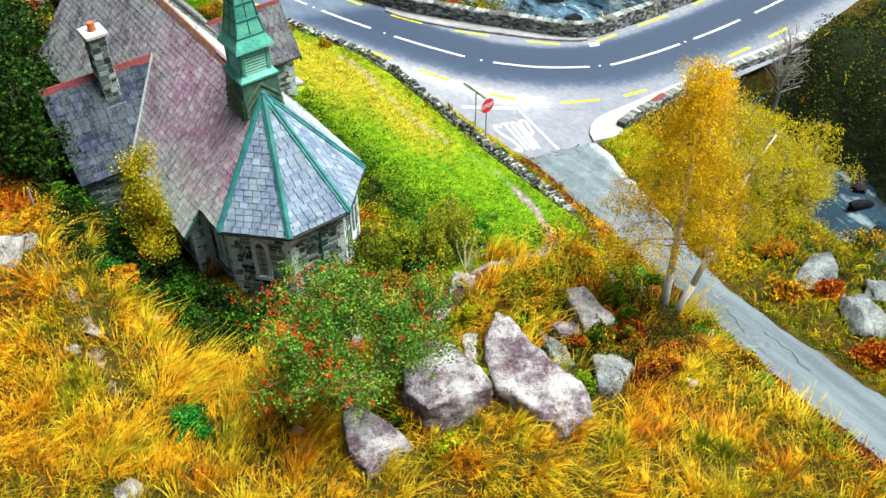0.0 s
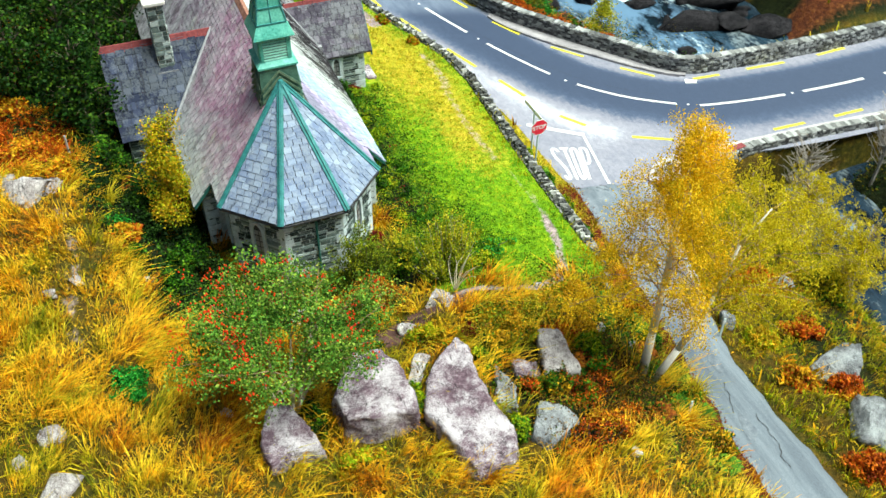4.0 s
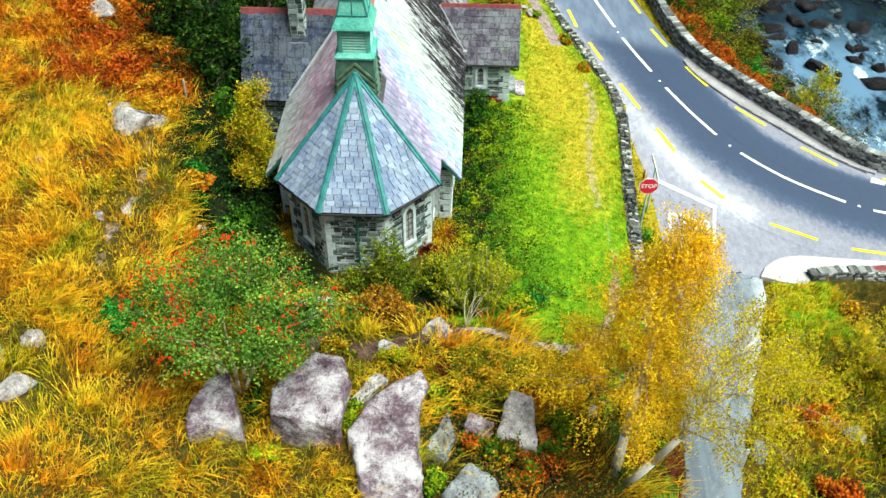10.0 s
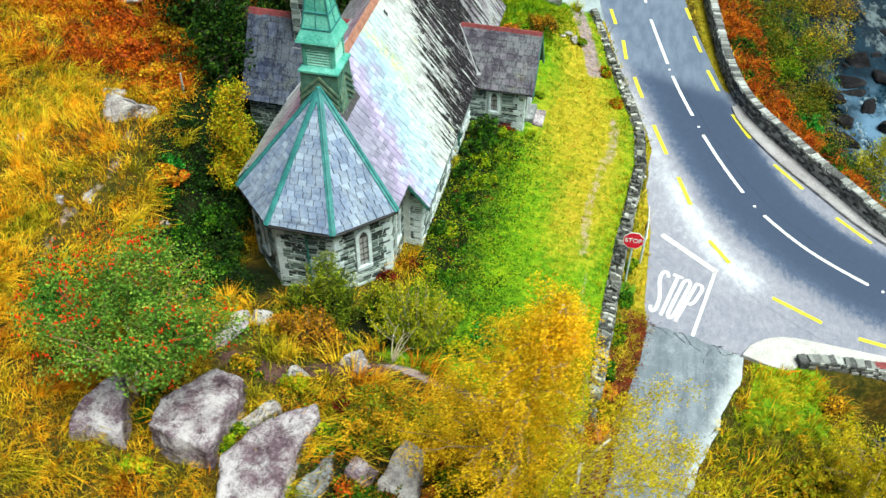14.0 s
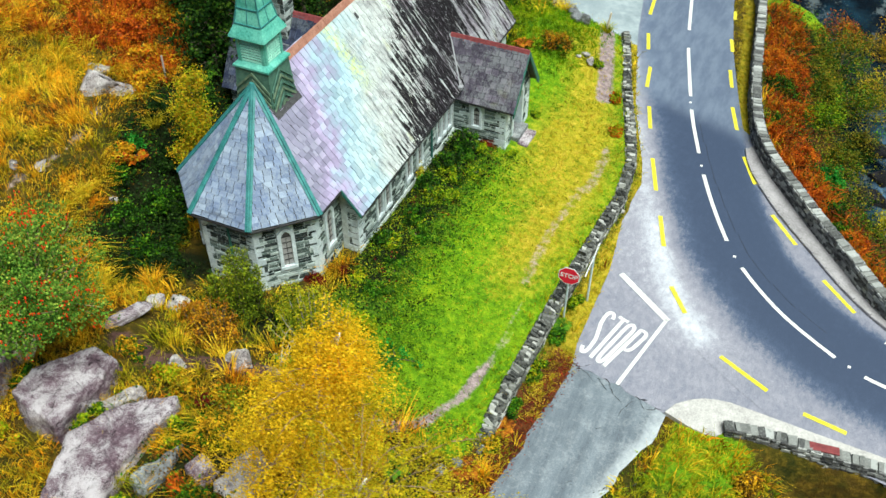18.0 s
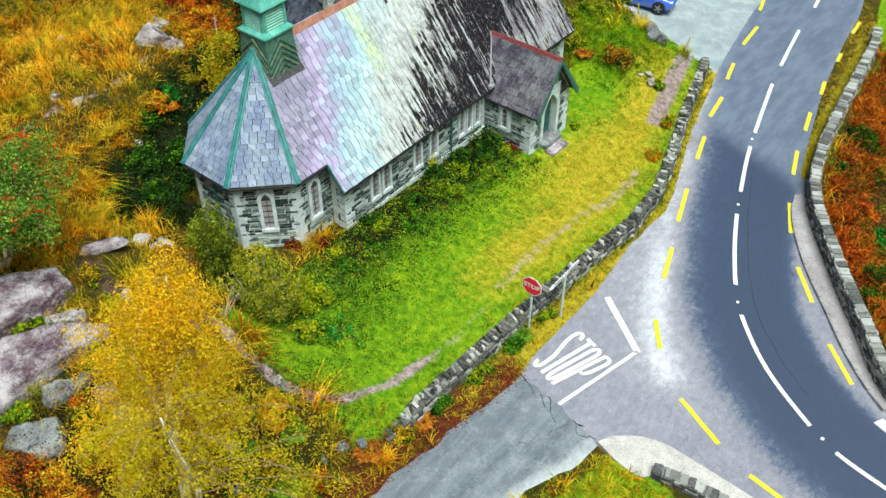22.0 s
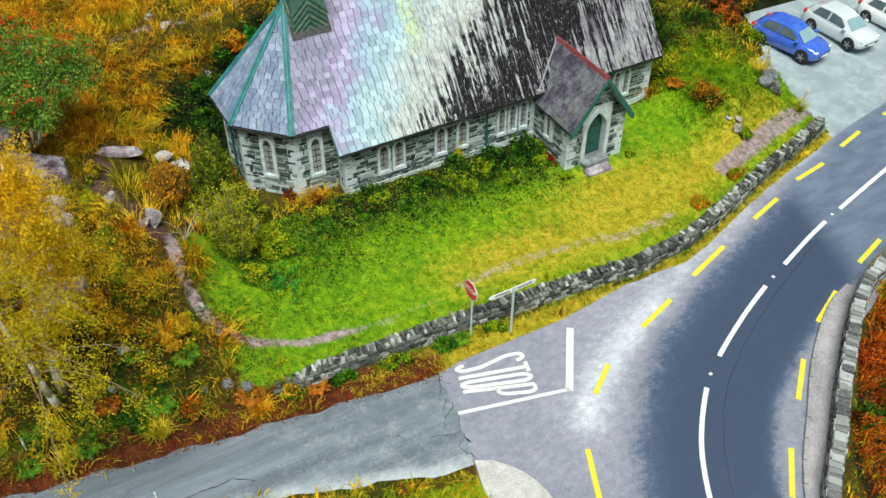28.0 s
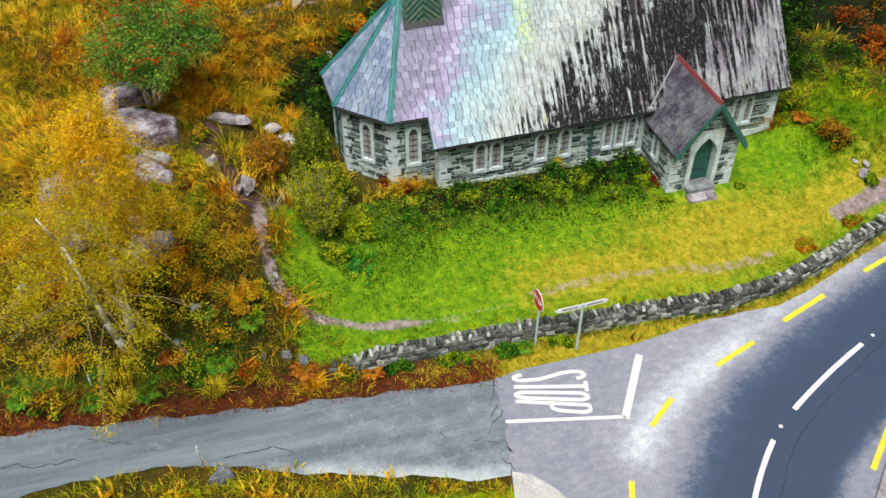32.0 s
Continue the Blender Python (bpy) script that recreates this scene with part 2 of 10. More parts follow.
RUBBLE = stone_mat("rubble_stone", (0.016, 0.026, 0.025), (0.045, 0.068, 0.064), (0.09, 0.125, 0.115), (0.2, 0.26, 0.245), (0.46, 0.54, 0.52), per_object=True)
RUBBLE_JOINED = stone_mat("rubble_stone_joined", (0.016, 0.026, 0.025), (0.045, 0.068, 0.064), (0.09, 0.125, 0.115), (0.2, 0.26, 0.245), (0.46, 0.54, 0.52))
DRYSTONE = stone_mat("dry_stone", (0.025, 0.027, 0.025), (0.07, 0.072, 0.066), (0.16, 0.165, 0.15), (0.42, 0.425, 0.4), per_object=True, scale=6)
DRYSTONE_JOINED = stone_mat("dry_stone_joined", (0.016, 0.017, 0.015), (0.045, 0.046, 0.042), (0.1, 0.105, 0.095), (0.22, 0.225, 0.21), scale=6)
COPING = stone_mat("parapet_coping", (0.07, 0.072, 0.072), (0.15, 0.155, 0.15), (0.24, 0.25, 0.24), (0.38, 0.395, 0.385), per_object=True, scale=5)
PARAPET = stone_mat("parapet_stone", (0.03, 0.03, 0.033), (0.09, 0.09, 0.092), (0.2, 0.205, 0.205), (0.4, 0.41, 0.4), scale=6)


def boulder_mat(name, dark, mid, pale):
    """Rough sandstone: bedding streaks, pale lichen speckle, dark pits, fine cracks."""
    m = Mat(name, 0.92, 0.2)
    bed = m.noise(1.6, 7, 0.72, m.pos((1.0, 1.0, 3.2)))
    fine, speck = m.noise(11, 6, 0.75), m.noise(34, 4, 0.8)
    c = m.ramp(m.math("ADD", m.math("MULTIPLY", bed, 0.55), m.math("MULTIPLY", fine, 0.45)), (0.36, dark), (0.5, mid), (0.62, tuple(0.5 * a + 0.5 * b for a, b in zip(mid, pale))), (0.72, pale))
    lichen = m.math("ADD", m.math("MULTIPLY", m.noise(1.1, 7, 0.72), 0.62), m.math("MULTIPLY", speck, 0.38))
    c = m.mix(m.ramp(lichen, (0.48, 0.0), (0.57, 0.85)), c, pale)
    c = m.mix(m.ramp(m.noise(4.5, 7, 0.8, m.pos((1.6, 0.45, 0.8))), (0.57, 0.0), (0.64, 0.85)), c, tuple(v * 0.35 for v in dark))
    v = m.node("ShaderNodeTexVoronoi", Scale=1.1, Vector=m.mix(0.25, m.pos((1, 1, 2.2)), m.node("ShaderNodeTexNoise", Scale=2.2, Detail=5.0, Vector=m.pos()).outputs["Color"]))
    v.feature = "DISTANCE_TO_EDGE"
    split = m.math("MULTIPLY", m.ramp(v.outputs["Distance"], (0.0, 1.0), (0.012, 0.0)), m.ramp(m.noise(0.9, 3), (0.5, 0.0), (0.6, 0.55)))
    c = m.mix(split, c, tuple(v * 0.2 for v in dark))
    m.color(c)
    m.bump(m.math("SUBTRACT", m.math("ADD", m.math("ADD", bed, m.math("MULTIPLY", fine, 0.5)), m.math("MULTIPLY", speck, 0.25)), m.math("MULTIPLY", split, 0.6)), 1.0, 0.14)
    return m.mat


BOULDER = boulder_mat("mauve_sandstone", (0.032, 0.018, 0.025), (0.165, 0.108, 0.138), (0.68, 0.64, 0.675))
BOULDER_GREY = boulder_mat("grey_sandstone", (0.07, 0.078, 0.085), (0.19, 0.2, 0.215), (0.44, 0.47, 0.48))
BOULDER_WHITE = boulder_mat("pale_lichen_rock", (0.1, 0.078, 0.08), (0.34, 0.3, 0.3), (0.76, 0.73, 0.72))
ROCK_WET = boulder_mat("wet_river_rock", (0.002, 0.002, 0.003), (0.006, 0.006, 0.008), (0.03, 0.028, 0.032))


def asphalt_mat(name, dark, light, dusty, cracks=0.5, dust_lo=0.52, attr=None, streak=False):
    m = Mat(name, 0.8, 0.35)
    c = m.ramp(m.noise(0.7, 6, 0.68, m.pos((2.4, 0.22, 1)) if streak else None), (0.38 if streak else 0.3, dark), (0.62 if streak else 0.7, light))
    c = m.mix(0.45, c, m.ramp(m.noise(34, 5, 0.8), (0.3, tuple(v * 0.5 for v in dark)), (0.7, tuple(v * 1.5 for v in light))))
    if attr:
        a = m.attr(attr)
        n = m.math("ADD", m.math("MULTIPLY", m.noise(1.6, 7, 0.75), 0.65), m.math("MULTIPLY", m.noise(14, 4, 0.75), 0.35))
        f = m.ramp(m.math("ADD", a, m.math("MULTIPLY", m.math("SUBTRACT", n, 0.5), 1.7)), (0.2, 0.0), (0.95, 0.9))
        c = m.mix(f, c, dusty)
    else:
        c = m.mix(m.ramp(m.noise(1.1, 7, 0.7, m.pos((2.2, 0.28, 1)) if streak else None), (dust_lo, 0.0), (dust_lo + 0.2, 0.6)), c, dusty)
    v = m.node("ShaderNodeTexVoronoi", Scale=0.55, Vector=m.mix(0.12, m.pos(), m.node("ShaderNodeTexNoise", Scale=1.7, Detail=4.0, Vector=m.pos()).outputs["Color"]))
    v.feature = "DISTANCE_TO_EDGE"
    line = m.ramp(v.outputs["Distance"], (0.0, 1.0), (0.012, 0.0))
    keep = m.ramp(m.noise(0.35, 2), (0.5, 0.0), (0.58, cracks))
    c = m.mix(m.math("MULTIPLY", line, keep), c, (0.02, 0.02, 0.022))
    m.color(c)
    m.bump(m.noise(45, 3), 0.35, 0.01)
    return m.mat


def road_mat(name):
    """Blue-black asphalt worn to mauve grey, with chalky grit by a tone laid over the plan; a paler resurfaced stretch."""
    m = Mat(name, 0.62, 0.5)
    coarse, mid, fine = m.noise(0.8, 6, 0.7), m.noise(4.5, 6, 0.75, m.pos((1.0, 0.6, 1))), m.noise(26, 5, 0.8)
    grit = m.math("ADD", m.math("ADD", m.math("MULTIPLY", coarse, 0.22), m.math("MULTIPLY", mid, 0.5)), m.math("MULTIPLY", fine, 0.7))
    tone = m.math("ADD", m.attr("tone"), m.math("MULTIPLY", m.math("SUBTRACT", grit, 0.71), m.ramp(m.attr("tone"), (0.0, 0.3), (0.22, 1.25), (0.6, 1.0), (1.0, 0.8))))
    c = m.ramp(tone, (0.06, (0.031, 0.048, 0.092)), (0.25, (0.055, 0.08, 0.14)), (0.4, (0.168, 0.178, 0.23)), (0.58, (0.26, 0.26, 0.31)), (0.76, (0.46, 0.48, 0.54)), (0.95, (0.74, 0.77, 0.81)))
    pale = m.mix(m.ramp(m.noise(1.1, 6, 0.7, m.pos((2.2, 0.5, 1))), (0.4, 0.0), (0.6, 1.0)), (0.105, 0.135, 0.2), (0.16, 0.2, 0.27))
    c = m.mix(m.math("MULTIPLY", m.attr("resurfaced"), 0.75), c, pale)
    c = m.mix(0.3, c, m.mix(1.0, c, m.ramp(m.noise(40, 4, 0.8), (0.3, 0.45), (0.7, 1.6)), "MULTIPLY"))
    m.color(c)
    m.bump(m.noise(45, 3), 0.35, 0.01)
    return m.mat


ASPHALT = road_mat("main_road_asphalt")
ASPHALT_OLD = asphalt_mat("side_road_asphalt", (0.055, 0.07, 0.092), (0.19, 0.225, 0.26), (0.5, 0.54, 0.57), 0.0, streak=True, attr="dust")
ASPHALT_PATCH = mottled("patched_asphalt", (0.07, 0.085, 0.11), (0.2, 0.23, 0.26), 4, 0.9, 0.4)
PALE_CONCRETE = mottled("pale_concrete", (0.31, 0.3, 0.295), (0.55, 0.54, 0.52), 2.2, 0.9, 0.35)
CONCRETE = mottled("weathered_concrete", (0.2, 0.19, 0.2), (0.37, 0.355, 0.37), 1.6, 0.9, 0.3)
GRAVEL = asphalt_mat("pale_gravel", (0.18, 0.225, 0.25), (0.28, 0.335, 0.36), (0.42, 0.475, 0.5), 0.0, 0.45)


def paint_mat(name, col, worn=0.8):
    m = Mat(name, 0.7, 0.35)
    w = m.ramp(m.noise(9, 8, 0.8), (0.52, 0.03), (0.72, worn))
    m.color(m.mix(w, m.ramp(m.noise(2, 3), (0.3, tuple(v * 0.85 for v in col)), (0.7, col)), (0.3, 0.3, 0.32)))
    m.bump(m.noise(50, 2), 0.2, 0.005)
    return m.mat


PAINT_WHITE = paint_mat("white_road_paint", (0.74, 0.75, 0.74))
PAINT_YELLOW = paint_mat("yellow_road_paint", (0.7, 0.62, 0.02))


def ground_mat():
    """Turf, moor, bare path and leaf litter, by zones of the plan broken up with noise."""
    m = Mat("ground_turf", 0.95, 0.15)
    n1, n2, n3 = m.noise(0.5, 5, 0.65), m.noise(3.5, 6, 0.7), m.noise(22, 4, 0.7)
    # moor soil is coloured dark to paint the shade between tussocks
    moor = m.ramp(n1, (0.3, (0.012, 0.022, 0.003)), (0.45, (0.05, 0.05, 0.005)), (0.58, (0.1, 0.05, 0.006)), (0.72, (0.05, 0.06, 0.005)))
    moor = m.mix(0.55, moor, m.ramp(n2, (0.35, (0.01, 0.014, 0.003)), (0.5, (0.05, 0.042, 0.005)), (0.68, (0.22, 0.14, 0.014))))
    lawn = m.ramp(n1, (0.3, (0.05, 0.15, 0.004)), (0.5, (0.13, 0.28, 0.006)), (0.7, (0.28, 0.38, 0.008)))
    lawn = m.mix(0.6, lawn, m.ramp(n2, (0.35, (0.025, 0.09, 0.004)), (0.52, (0.16, 0.31, 0.007)), (0.68, (0.36, 0.42, 0.014))))
    worn = m.ramp(n2, (0.3, (0.2, 0.24, 0.01)), (0.5, (0.4, 0.34, 0.02)), (0.7, (0.58, 0.42, 0.05)))
    dirt = m.ramp(n2, (0.3, (0.12, 0.085, 0.08)), (0.7, (0.46, 0.37, 0.37)))
    litter = m.ramp(n2, (0.3, (0.03, 0.008, 0.006)), (0.55, (0.1, 0.03, 0.01)), (0.72, (0.2, 0.09, 0.02)))
    wild = m.ramp(n2, (0.35, (0.02, 0.06, 0.005)), (0.55, (0.1, 0.2, 0.01)), (0.7, (0.28, 0.24, 0.02)))
    # thicket ground: shade under the growth is put into this near-black colour
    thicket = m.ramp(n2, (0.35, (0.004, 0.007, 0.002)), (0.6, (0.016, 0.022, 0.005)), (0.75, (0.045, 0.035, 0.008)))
    jag = m.math("MULTIPLY", m.math("SUBTRACT", n2, 0.5), 0.9)

    def zone(name):
        return m.ramp(m.math("ADD", m.attr(name), jag), (0.36, 0.0), (0.64, 1.0))

    c = m.mix(zone("lawn"), moor, lawn)
    c = m.mix(zone("wild"), c, wild)
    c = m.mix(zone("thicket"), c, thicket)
    c = m.mix(m.ramp(m.math("ADD", m.attr("worn"), jag), (0.25, 0.0), (0.85, 0.9)), c, worn)
    c = m.mix(zone("litter"), c, litter)
    c = m.mix(zone("soil"), c, m.ramp(n2, (0.3, (0.03, 0.016, 0.012)), (0.7, (0.15, 0.08, 0.07))))
    c = m.mix(zone("path"), c, dirt)
    c = m.mix(0.6, c, m.mix(1.0, c, m.ramp(n3, (0.34, 0.45), (0.66, 1.5)), "MULTIPLY"))
    m.color(c)
    m.bump(m.math("ADD", n2, m.math("MULTIPLY", n3, 0.5)), 0.8, 0.12)
    return m.mat


GROUND = ground_mat()
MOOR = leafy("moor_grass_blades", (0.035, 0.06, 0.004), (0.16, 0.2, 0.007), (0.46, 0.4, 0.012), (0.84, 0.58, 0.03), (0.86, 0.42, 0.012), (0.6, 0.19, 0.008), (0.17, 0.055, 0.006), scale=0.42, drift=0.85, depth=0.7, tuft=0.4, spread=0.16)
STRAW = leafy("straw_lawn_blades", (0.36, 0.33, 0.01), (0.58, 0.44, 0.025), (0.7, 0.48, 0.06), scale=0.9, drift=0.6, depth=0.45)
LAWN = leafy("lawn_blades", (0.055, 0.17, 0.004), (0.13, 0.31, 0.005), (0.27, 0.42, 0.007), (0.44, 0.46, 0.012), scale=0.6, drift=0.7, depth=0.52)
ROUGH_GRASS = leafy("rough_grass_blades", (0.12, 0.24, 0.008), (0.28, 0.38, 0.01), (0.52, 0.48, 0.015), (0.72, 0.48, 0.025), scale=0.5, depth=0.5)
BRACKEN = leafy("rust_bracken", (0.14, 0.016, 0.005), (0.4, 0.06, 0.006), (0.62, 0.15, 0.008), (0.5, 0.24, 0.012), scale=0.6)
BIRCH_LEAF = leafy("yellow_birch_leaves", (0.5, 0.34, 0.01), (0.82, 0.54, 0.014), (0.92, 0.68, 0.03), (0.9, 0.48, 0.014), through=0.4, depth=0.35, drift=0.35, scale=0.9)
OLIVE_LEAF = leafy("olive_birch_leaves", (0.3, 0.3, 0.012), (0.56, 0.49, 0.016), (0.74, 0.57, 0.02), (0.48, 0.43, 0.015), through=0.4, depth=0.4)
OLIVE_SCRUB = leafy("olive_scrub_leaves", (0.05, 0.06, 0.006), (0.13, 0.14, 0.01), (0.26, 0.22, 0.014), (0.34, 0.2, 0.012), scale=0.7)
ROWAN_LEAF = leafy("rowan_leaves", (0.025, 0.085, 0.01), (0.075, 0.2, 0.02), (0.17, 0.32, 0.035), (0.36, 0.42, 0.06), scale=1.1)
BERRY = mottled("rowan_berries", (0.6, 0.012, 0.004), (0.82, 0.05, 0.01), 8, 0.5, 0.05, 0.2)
# near-black greens: the shade inside thickets is part of the leaf colour
SHADE_DARK_LEAF = leafy("shade_dark_bramble_leaves", (0.004, 0.01, 0.003), (0.01, 0.03, 0.005), (0.022, 0.06, 0.008), (0.055, 0.12, 0.014), depth=0.85)
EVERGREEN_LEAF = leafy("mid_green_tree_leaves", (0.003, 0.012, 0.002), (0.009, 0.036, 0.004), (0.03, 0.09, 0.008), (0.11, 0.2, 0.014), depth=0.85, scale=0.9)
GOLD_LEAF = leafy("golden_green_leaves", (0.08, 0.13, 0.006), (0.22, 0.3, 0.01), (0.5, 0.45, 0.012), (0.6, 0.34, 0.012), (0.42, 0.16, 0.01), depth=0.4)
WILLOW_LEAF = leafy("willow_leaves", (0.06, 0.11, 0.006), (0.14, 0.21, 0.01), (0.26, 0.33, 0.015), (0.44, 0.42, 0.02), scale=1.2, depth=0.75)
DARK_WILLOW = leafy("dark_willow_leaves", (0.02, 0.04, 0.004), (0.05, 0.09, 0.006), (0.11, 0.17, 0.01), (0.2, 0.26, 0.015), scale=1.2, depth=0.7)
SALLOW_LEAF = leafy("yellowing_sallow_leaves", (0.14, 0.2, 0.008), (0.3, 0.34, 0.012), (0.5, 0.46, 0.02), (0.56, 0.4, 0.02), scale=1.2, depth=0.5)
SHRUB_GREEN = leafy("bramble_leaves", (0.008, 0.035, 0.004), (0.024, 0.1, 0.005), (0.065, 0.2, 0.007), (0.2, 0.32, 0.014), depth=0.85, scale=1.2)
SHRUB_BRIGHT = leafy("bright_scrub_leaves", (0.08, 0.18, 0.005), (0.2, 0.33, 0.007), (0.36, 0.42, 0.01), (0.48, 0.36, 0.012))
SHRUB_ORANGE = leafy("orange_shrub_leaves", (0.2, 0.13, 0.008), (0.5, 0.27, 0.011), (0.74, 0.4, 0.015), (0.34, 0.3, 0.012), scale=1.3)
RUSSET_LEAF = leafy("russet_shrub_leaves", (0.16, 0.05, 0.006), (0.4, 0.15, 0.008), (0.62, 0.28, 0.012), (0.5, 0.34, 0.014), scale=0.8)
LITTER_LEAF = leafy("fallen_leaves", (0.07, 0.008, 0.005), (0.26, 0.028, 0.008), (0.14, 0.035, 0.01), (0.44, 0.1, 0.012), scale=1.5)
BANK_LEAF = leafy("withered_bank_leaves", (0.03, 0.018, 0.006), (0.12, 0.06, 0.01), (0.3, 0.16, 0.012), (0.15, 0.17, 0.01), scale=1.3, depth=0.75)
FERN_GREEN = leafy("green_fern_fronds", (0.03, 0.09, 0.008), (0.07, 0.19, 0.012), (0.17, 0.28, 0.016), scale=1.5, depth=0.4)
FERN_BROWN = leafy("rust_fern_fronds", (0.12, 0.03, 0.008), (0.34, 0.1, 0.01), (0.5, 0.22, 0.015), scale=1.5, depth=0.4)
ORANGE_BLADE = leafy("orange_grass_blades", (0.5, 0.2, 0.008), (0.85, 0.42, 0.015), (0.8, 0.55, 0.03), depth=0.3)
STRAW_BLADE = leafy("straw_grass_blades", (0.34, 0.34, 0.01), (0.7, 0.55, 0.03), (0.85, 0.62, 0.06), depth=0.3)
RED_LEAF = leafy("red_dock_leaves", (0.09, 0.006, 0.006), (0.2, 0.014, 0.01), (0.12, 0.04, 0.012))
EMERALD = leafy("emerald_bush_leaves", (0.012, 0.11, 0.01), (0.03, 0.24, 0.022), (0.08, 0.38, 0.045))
BARK_WHITE = mottled("white_birch_bark", (0.74, 0.68, 0.55), (0.93, 0.9, 0.8), 6, 0.8, 0.3)
BIRCH_TWIG = mottled("brown_birch_twigs", (0.16, 0.1, 0.05), (0.36, 0.26, 0.15), 6, 0.85, 0.3)
BARK = mottled("brown_bark", (0.06, 0.045, 0.035), (0.18, 0.14, 0.11), 6, 0.9, 0.5)
BARK_PALE = mottled("bleached_dead_wood", (0.5, 0.42, 0.3), (0.72, 0.62, 0.48), 6, 0.9, 0.3)
BARK_GREY = mottled("grey_twigs", (0.28, 0.25, 0.23), (0.5, 0.46, 0.42), 6, 0.9, 0.3)
SIGN_RED = mottled("red_sign_face", (0.72, 0.01, 0.04), (0.8, 0.015, 0.05), 4, 0.4, 0.02, 0.4)
SIGN_WHITE = mottled("white_sign_face", (0.78, 0.78, 0.78), (0.86, 0.86, 0.86), 4, 0.45, 0.02, 0.4)
GALV = mottled("galvanised_post", (0.4, 0.5, 0.51), (0.62, 0.72, 0.73), 8, 0.5, 0.1, 0.5, 0.1)
TYRE = mottled("tyre_rubber", (0.012, 0.012, 0.012), (0.03, 0.03, 0.03), 12, 0.85)
ALLOY = mottled("alloy_rim", (0.25, 0.25, 0.26), (0.4, 0.4, 0.42), 8, 0.35, 0.05, 0.5, 0.7)
LENS_CLEAR = mottled("headlight_lens", (0.6, 0.62, 0.64), (0.8, 0.82, 0.84), 6, 0.1, 0.0, 0.6)
LENS_RED = mottled("tail_light_lens", (0.5, 0.01, 0.01), (0.65, 0.03, 0.02), 6, 0.15, 0.0, 0.6)
BLACK_TRIM = mottled("black_plastic_trim", (0.012, 0.012, 0.013), (0.03, 0.03, 0.032), 9, 0.6)


def plain_mat(name, col, rough=0.3, metal=0.0, coat=0.0, spec=0.5):
    m = Mat(name, rough, spec, metal)
    m.color(m.mix(0.08, col, m.ramp(m.noise(3, 4), (0.3, 0.4), (0.7, 1.0))))
    m.bsdf.inputs["Coat Weight"].default_value = coat
    return m.mat


CAR_BLUE = plain_mat("blue_car_paint", (0.002, 0.085, 0.56), 0.14, 0.0, 1.0)
CAR_SILVER = plain_mat("silver_car_paint", (0.66, 0.73, 0.76), 0.22, 0.15, 0.8)
CAR_WHITE = plain_mat("white_car_paint", (0.82, 0.83, 0.84), 0.25, 0.0, 0.8)
CAR_GLASS = plain_mat("dark_car_glass", (0.05, 0.09, 0.1), 0.04, 0.0, 0.5, 0.8)
# windscreen: the sky's reflection is put into the base colour as pale cyan
CAR_SKY_SCREEN = plain_mat("windscreen_with_sky_tint", (0.2, 0.34, 0.38), 0.05, 0.0, 0.8, 0.8)
LEADED = plain_mat("leaded_window_glass", (0.025, 0.022, 0.025), 0.45, 0.0, 0.0, 0.25)
WINDOW_BOARD = mottled("pale_window_pane", (0.2, 0.2, 0.2), (0.46, 0.45, 0.44), 7, 0.5)


def water_mat():
    """Dark pools; a pale broken current with foam down the middle of the channel, its blue a painted sky reflection."""
    m = Mat("river_water", 0.06, 0.6)
    place = m.node("ShaderNodeSeparateXYZ", Vector=m.pos())
    wander = m.math("MULTIPLY", m.math("SUBTRACT", m.noise(0.25, 3), 0.5), 0.16)
    across = m.ramp(m.math("ADD", m.math("MULTIPLY", place.outputs[0], 0.03), wander), (0.535, 0.0), (0.58, 1.0), (0.72, 1.0), (0.8, 0.12))
    down = m.ramp(m.math("MULTIPLY", place.outputs[1], 0.03), (0.1, 0.15), (0.25, 1.0), (0.64, 1.0), (0.76, 0.08))
    run = m.math("MULTIPLY", across, down)
    n = m.noise(0.3, 6, 0.7, m.pos((1.0, 0.55, 1)))
    c = m.ramp(n, (0.45, (0.001, 0.003, 0.005)), (0.66, (0.008, 0.03, 0.05)))
    # blue of the reflected sky, mixed into the water's own colour
    c = m.mix(m.math("MULTIPLY", run, m.ramp(m.noise(0.55, 6, 0.7, m.pos((1.2, 0.6, 1))), (0.38, 0.0), (0.5, 0.9))), c, (0.12, 0.21, 0.32))
    foam = m.ramp(m.noise(0.5, 9, 0.75, m.pos((1.3, 0.6, 1))), (0.54, 0.0), (0.62, 0.95))
    foam = m.math("MULTIPLY", foam, m.ramp(run, (0.0, 0.12), (1.0, 0.95)))
    c = m.mix(foam, c, (0.68, 0.82, 0.86))
    m.bsdf.inputs["Specular IOR Level"].default_value = 0.22
    m.color(c).rough(m.ramp(foam, (0.0, 0.12), (1.0, 0.6)))
    m.bump(m.noise(2.2, 6, 0.6), 0.5, 0.15)
    return m.mat


WATER = water_mat()


# ---- mesh helpers ----
def mesh_of(name, verts, faces, material, smooth=False):
    me = bpy.data.meshes.new(name)
    me.from_pydata([tuple(map(float, v)) for v in verts], [], [tuple(map(int, f)) for f in faces])
    me.materials.append(material)
    if smooth:
        me.polygons.foreach_set("use_smooth", [True] * len(me.polygons))
    me.update()
    return me


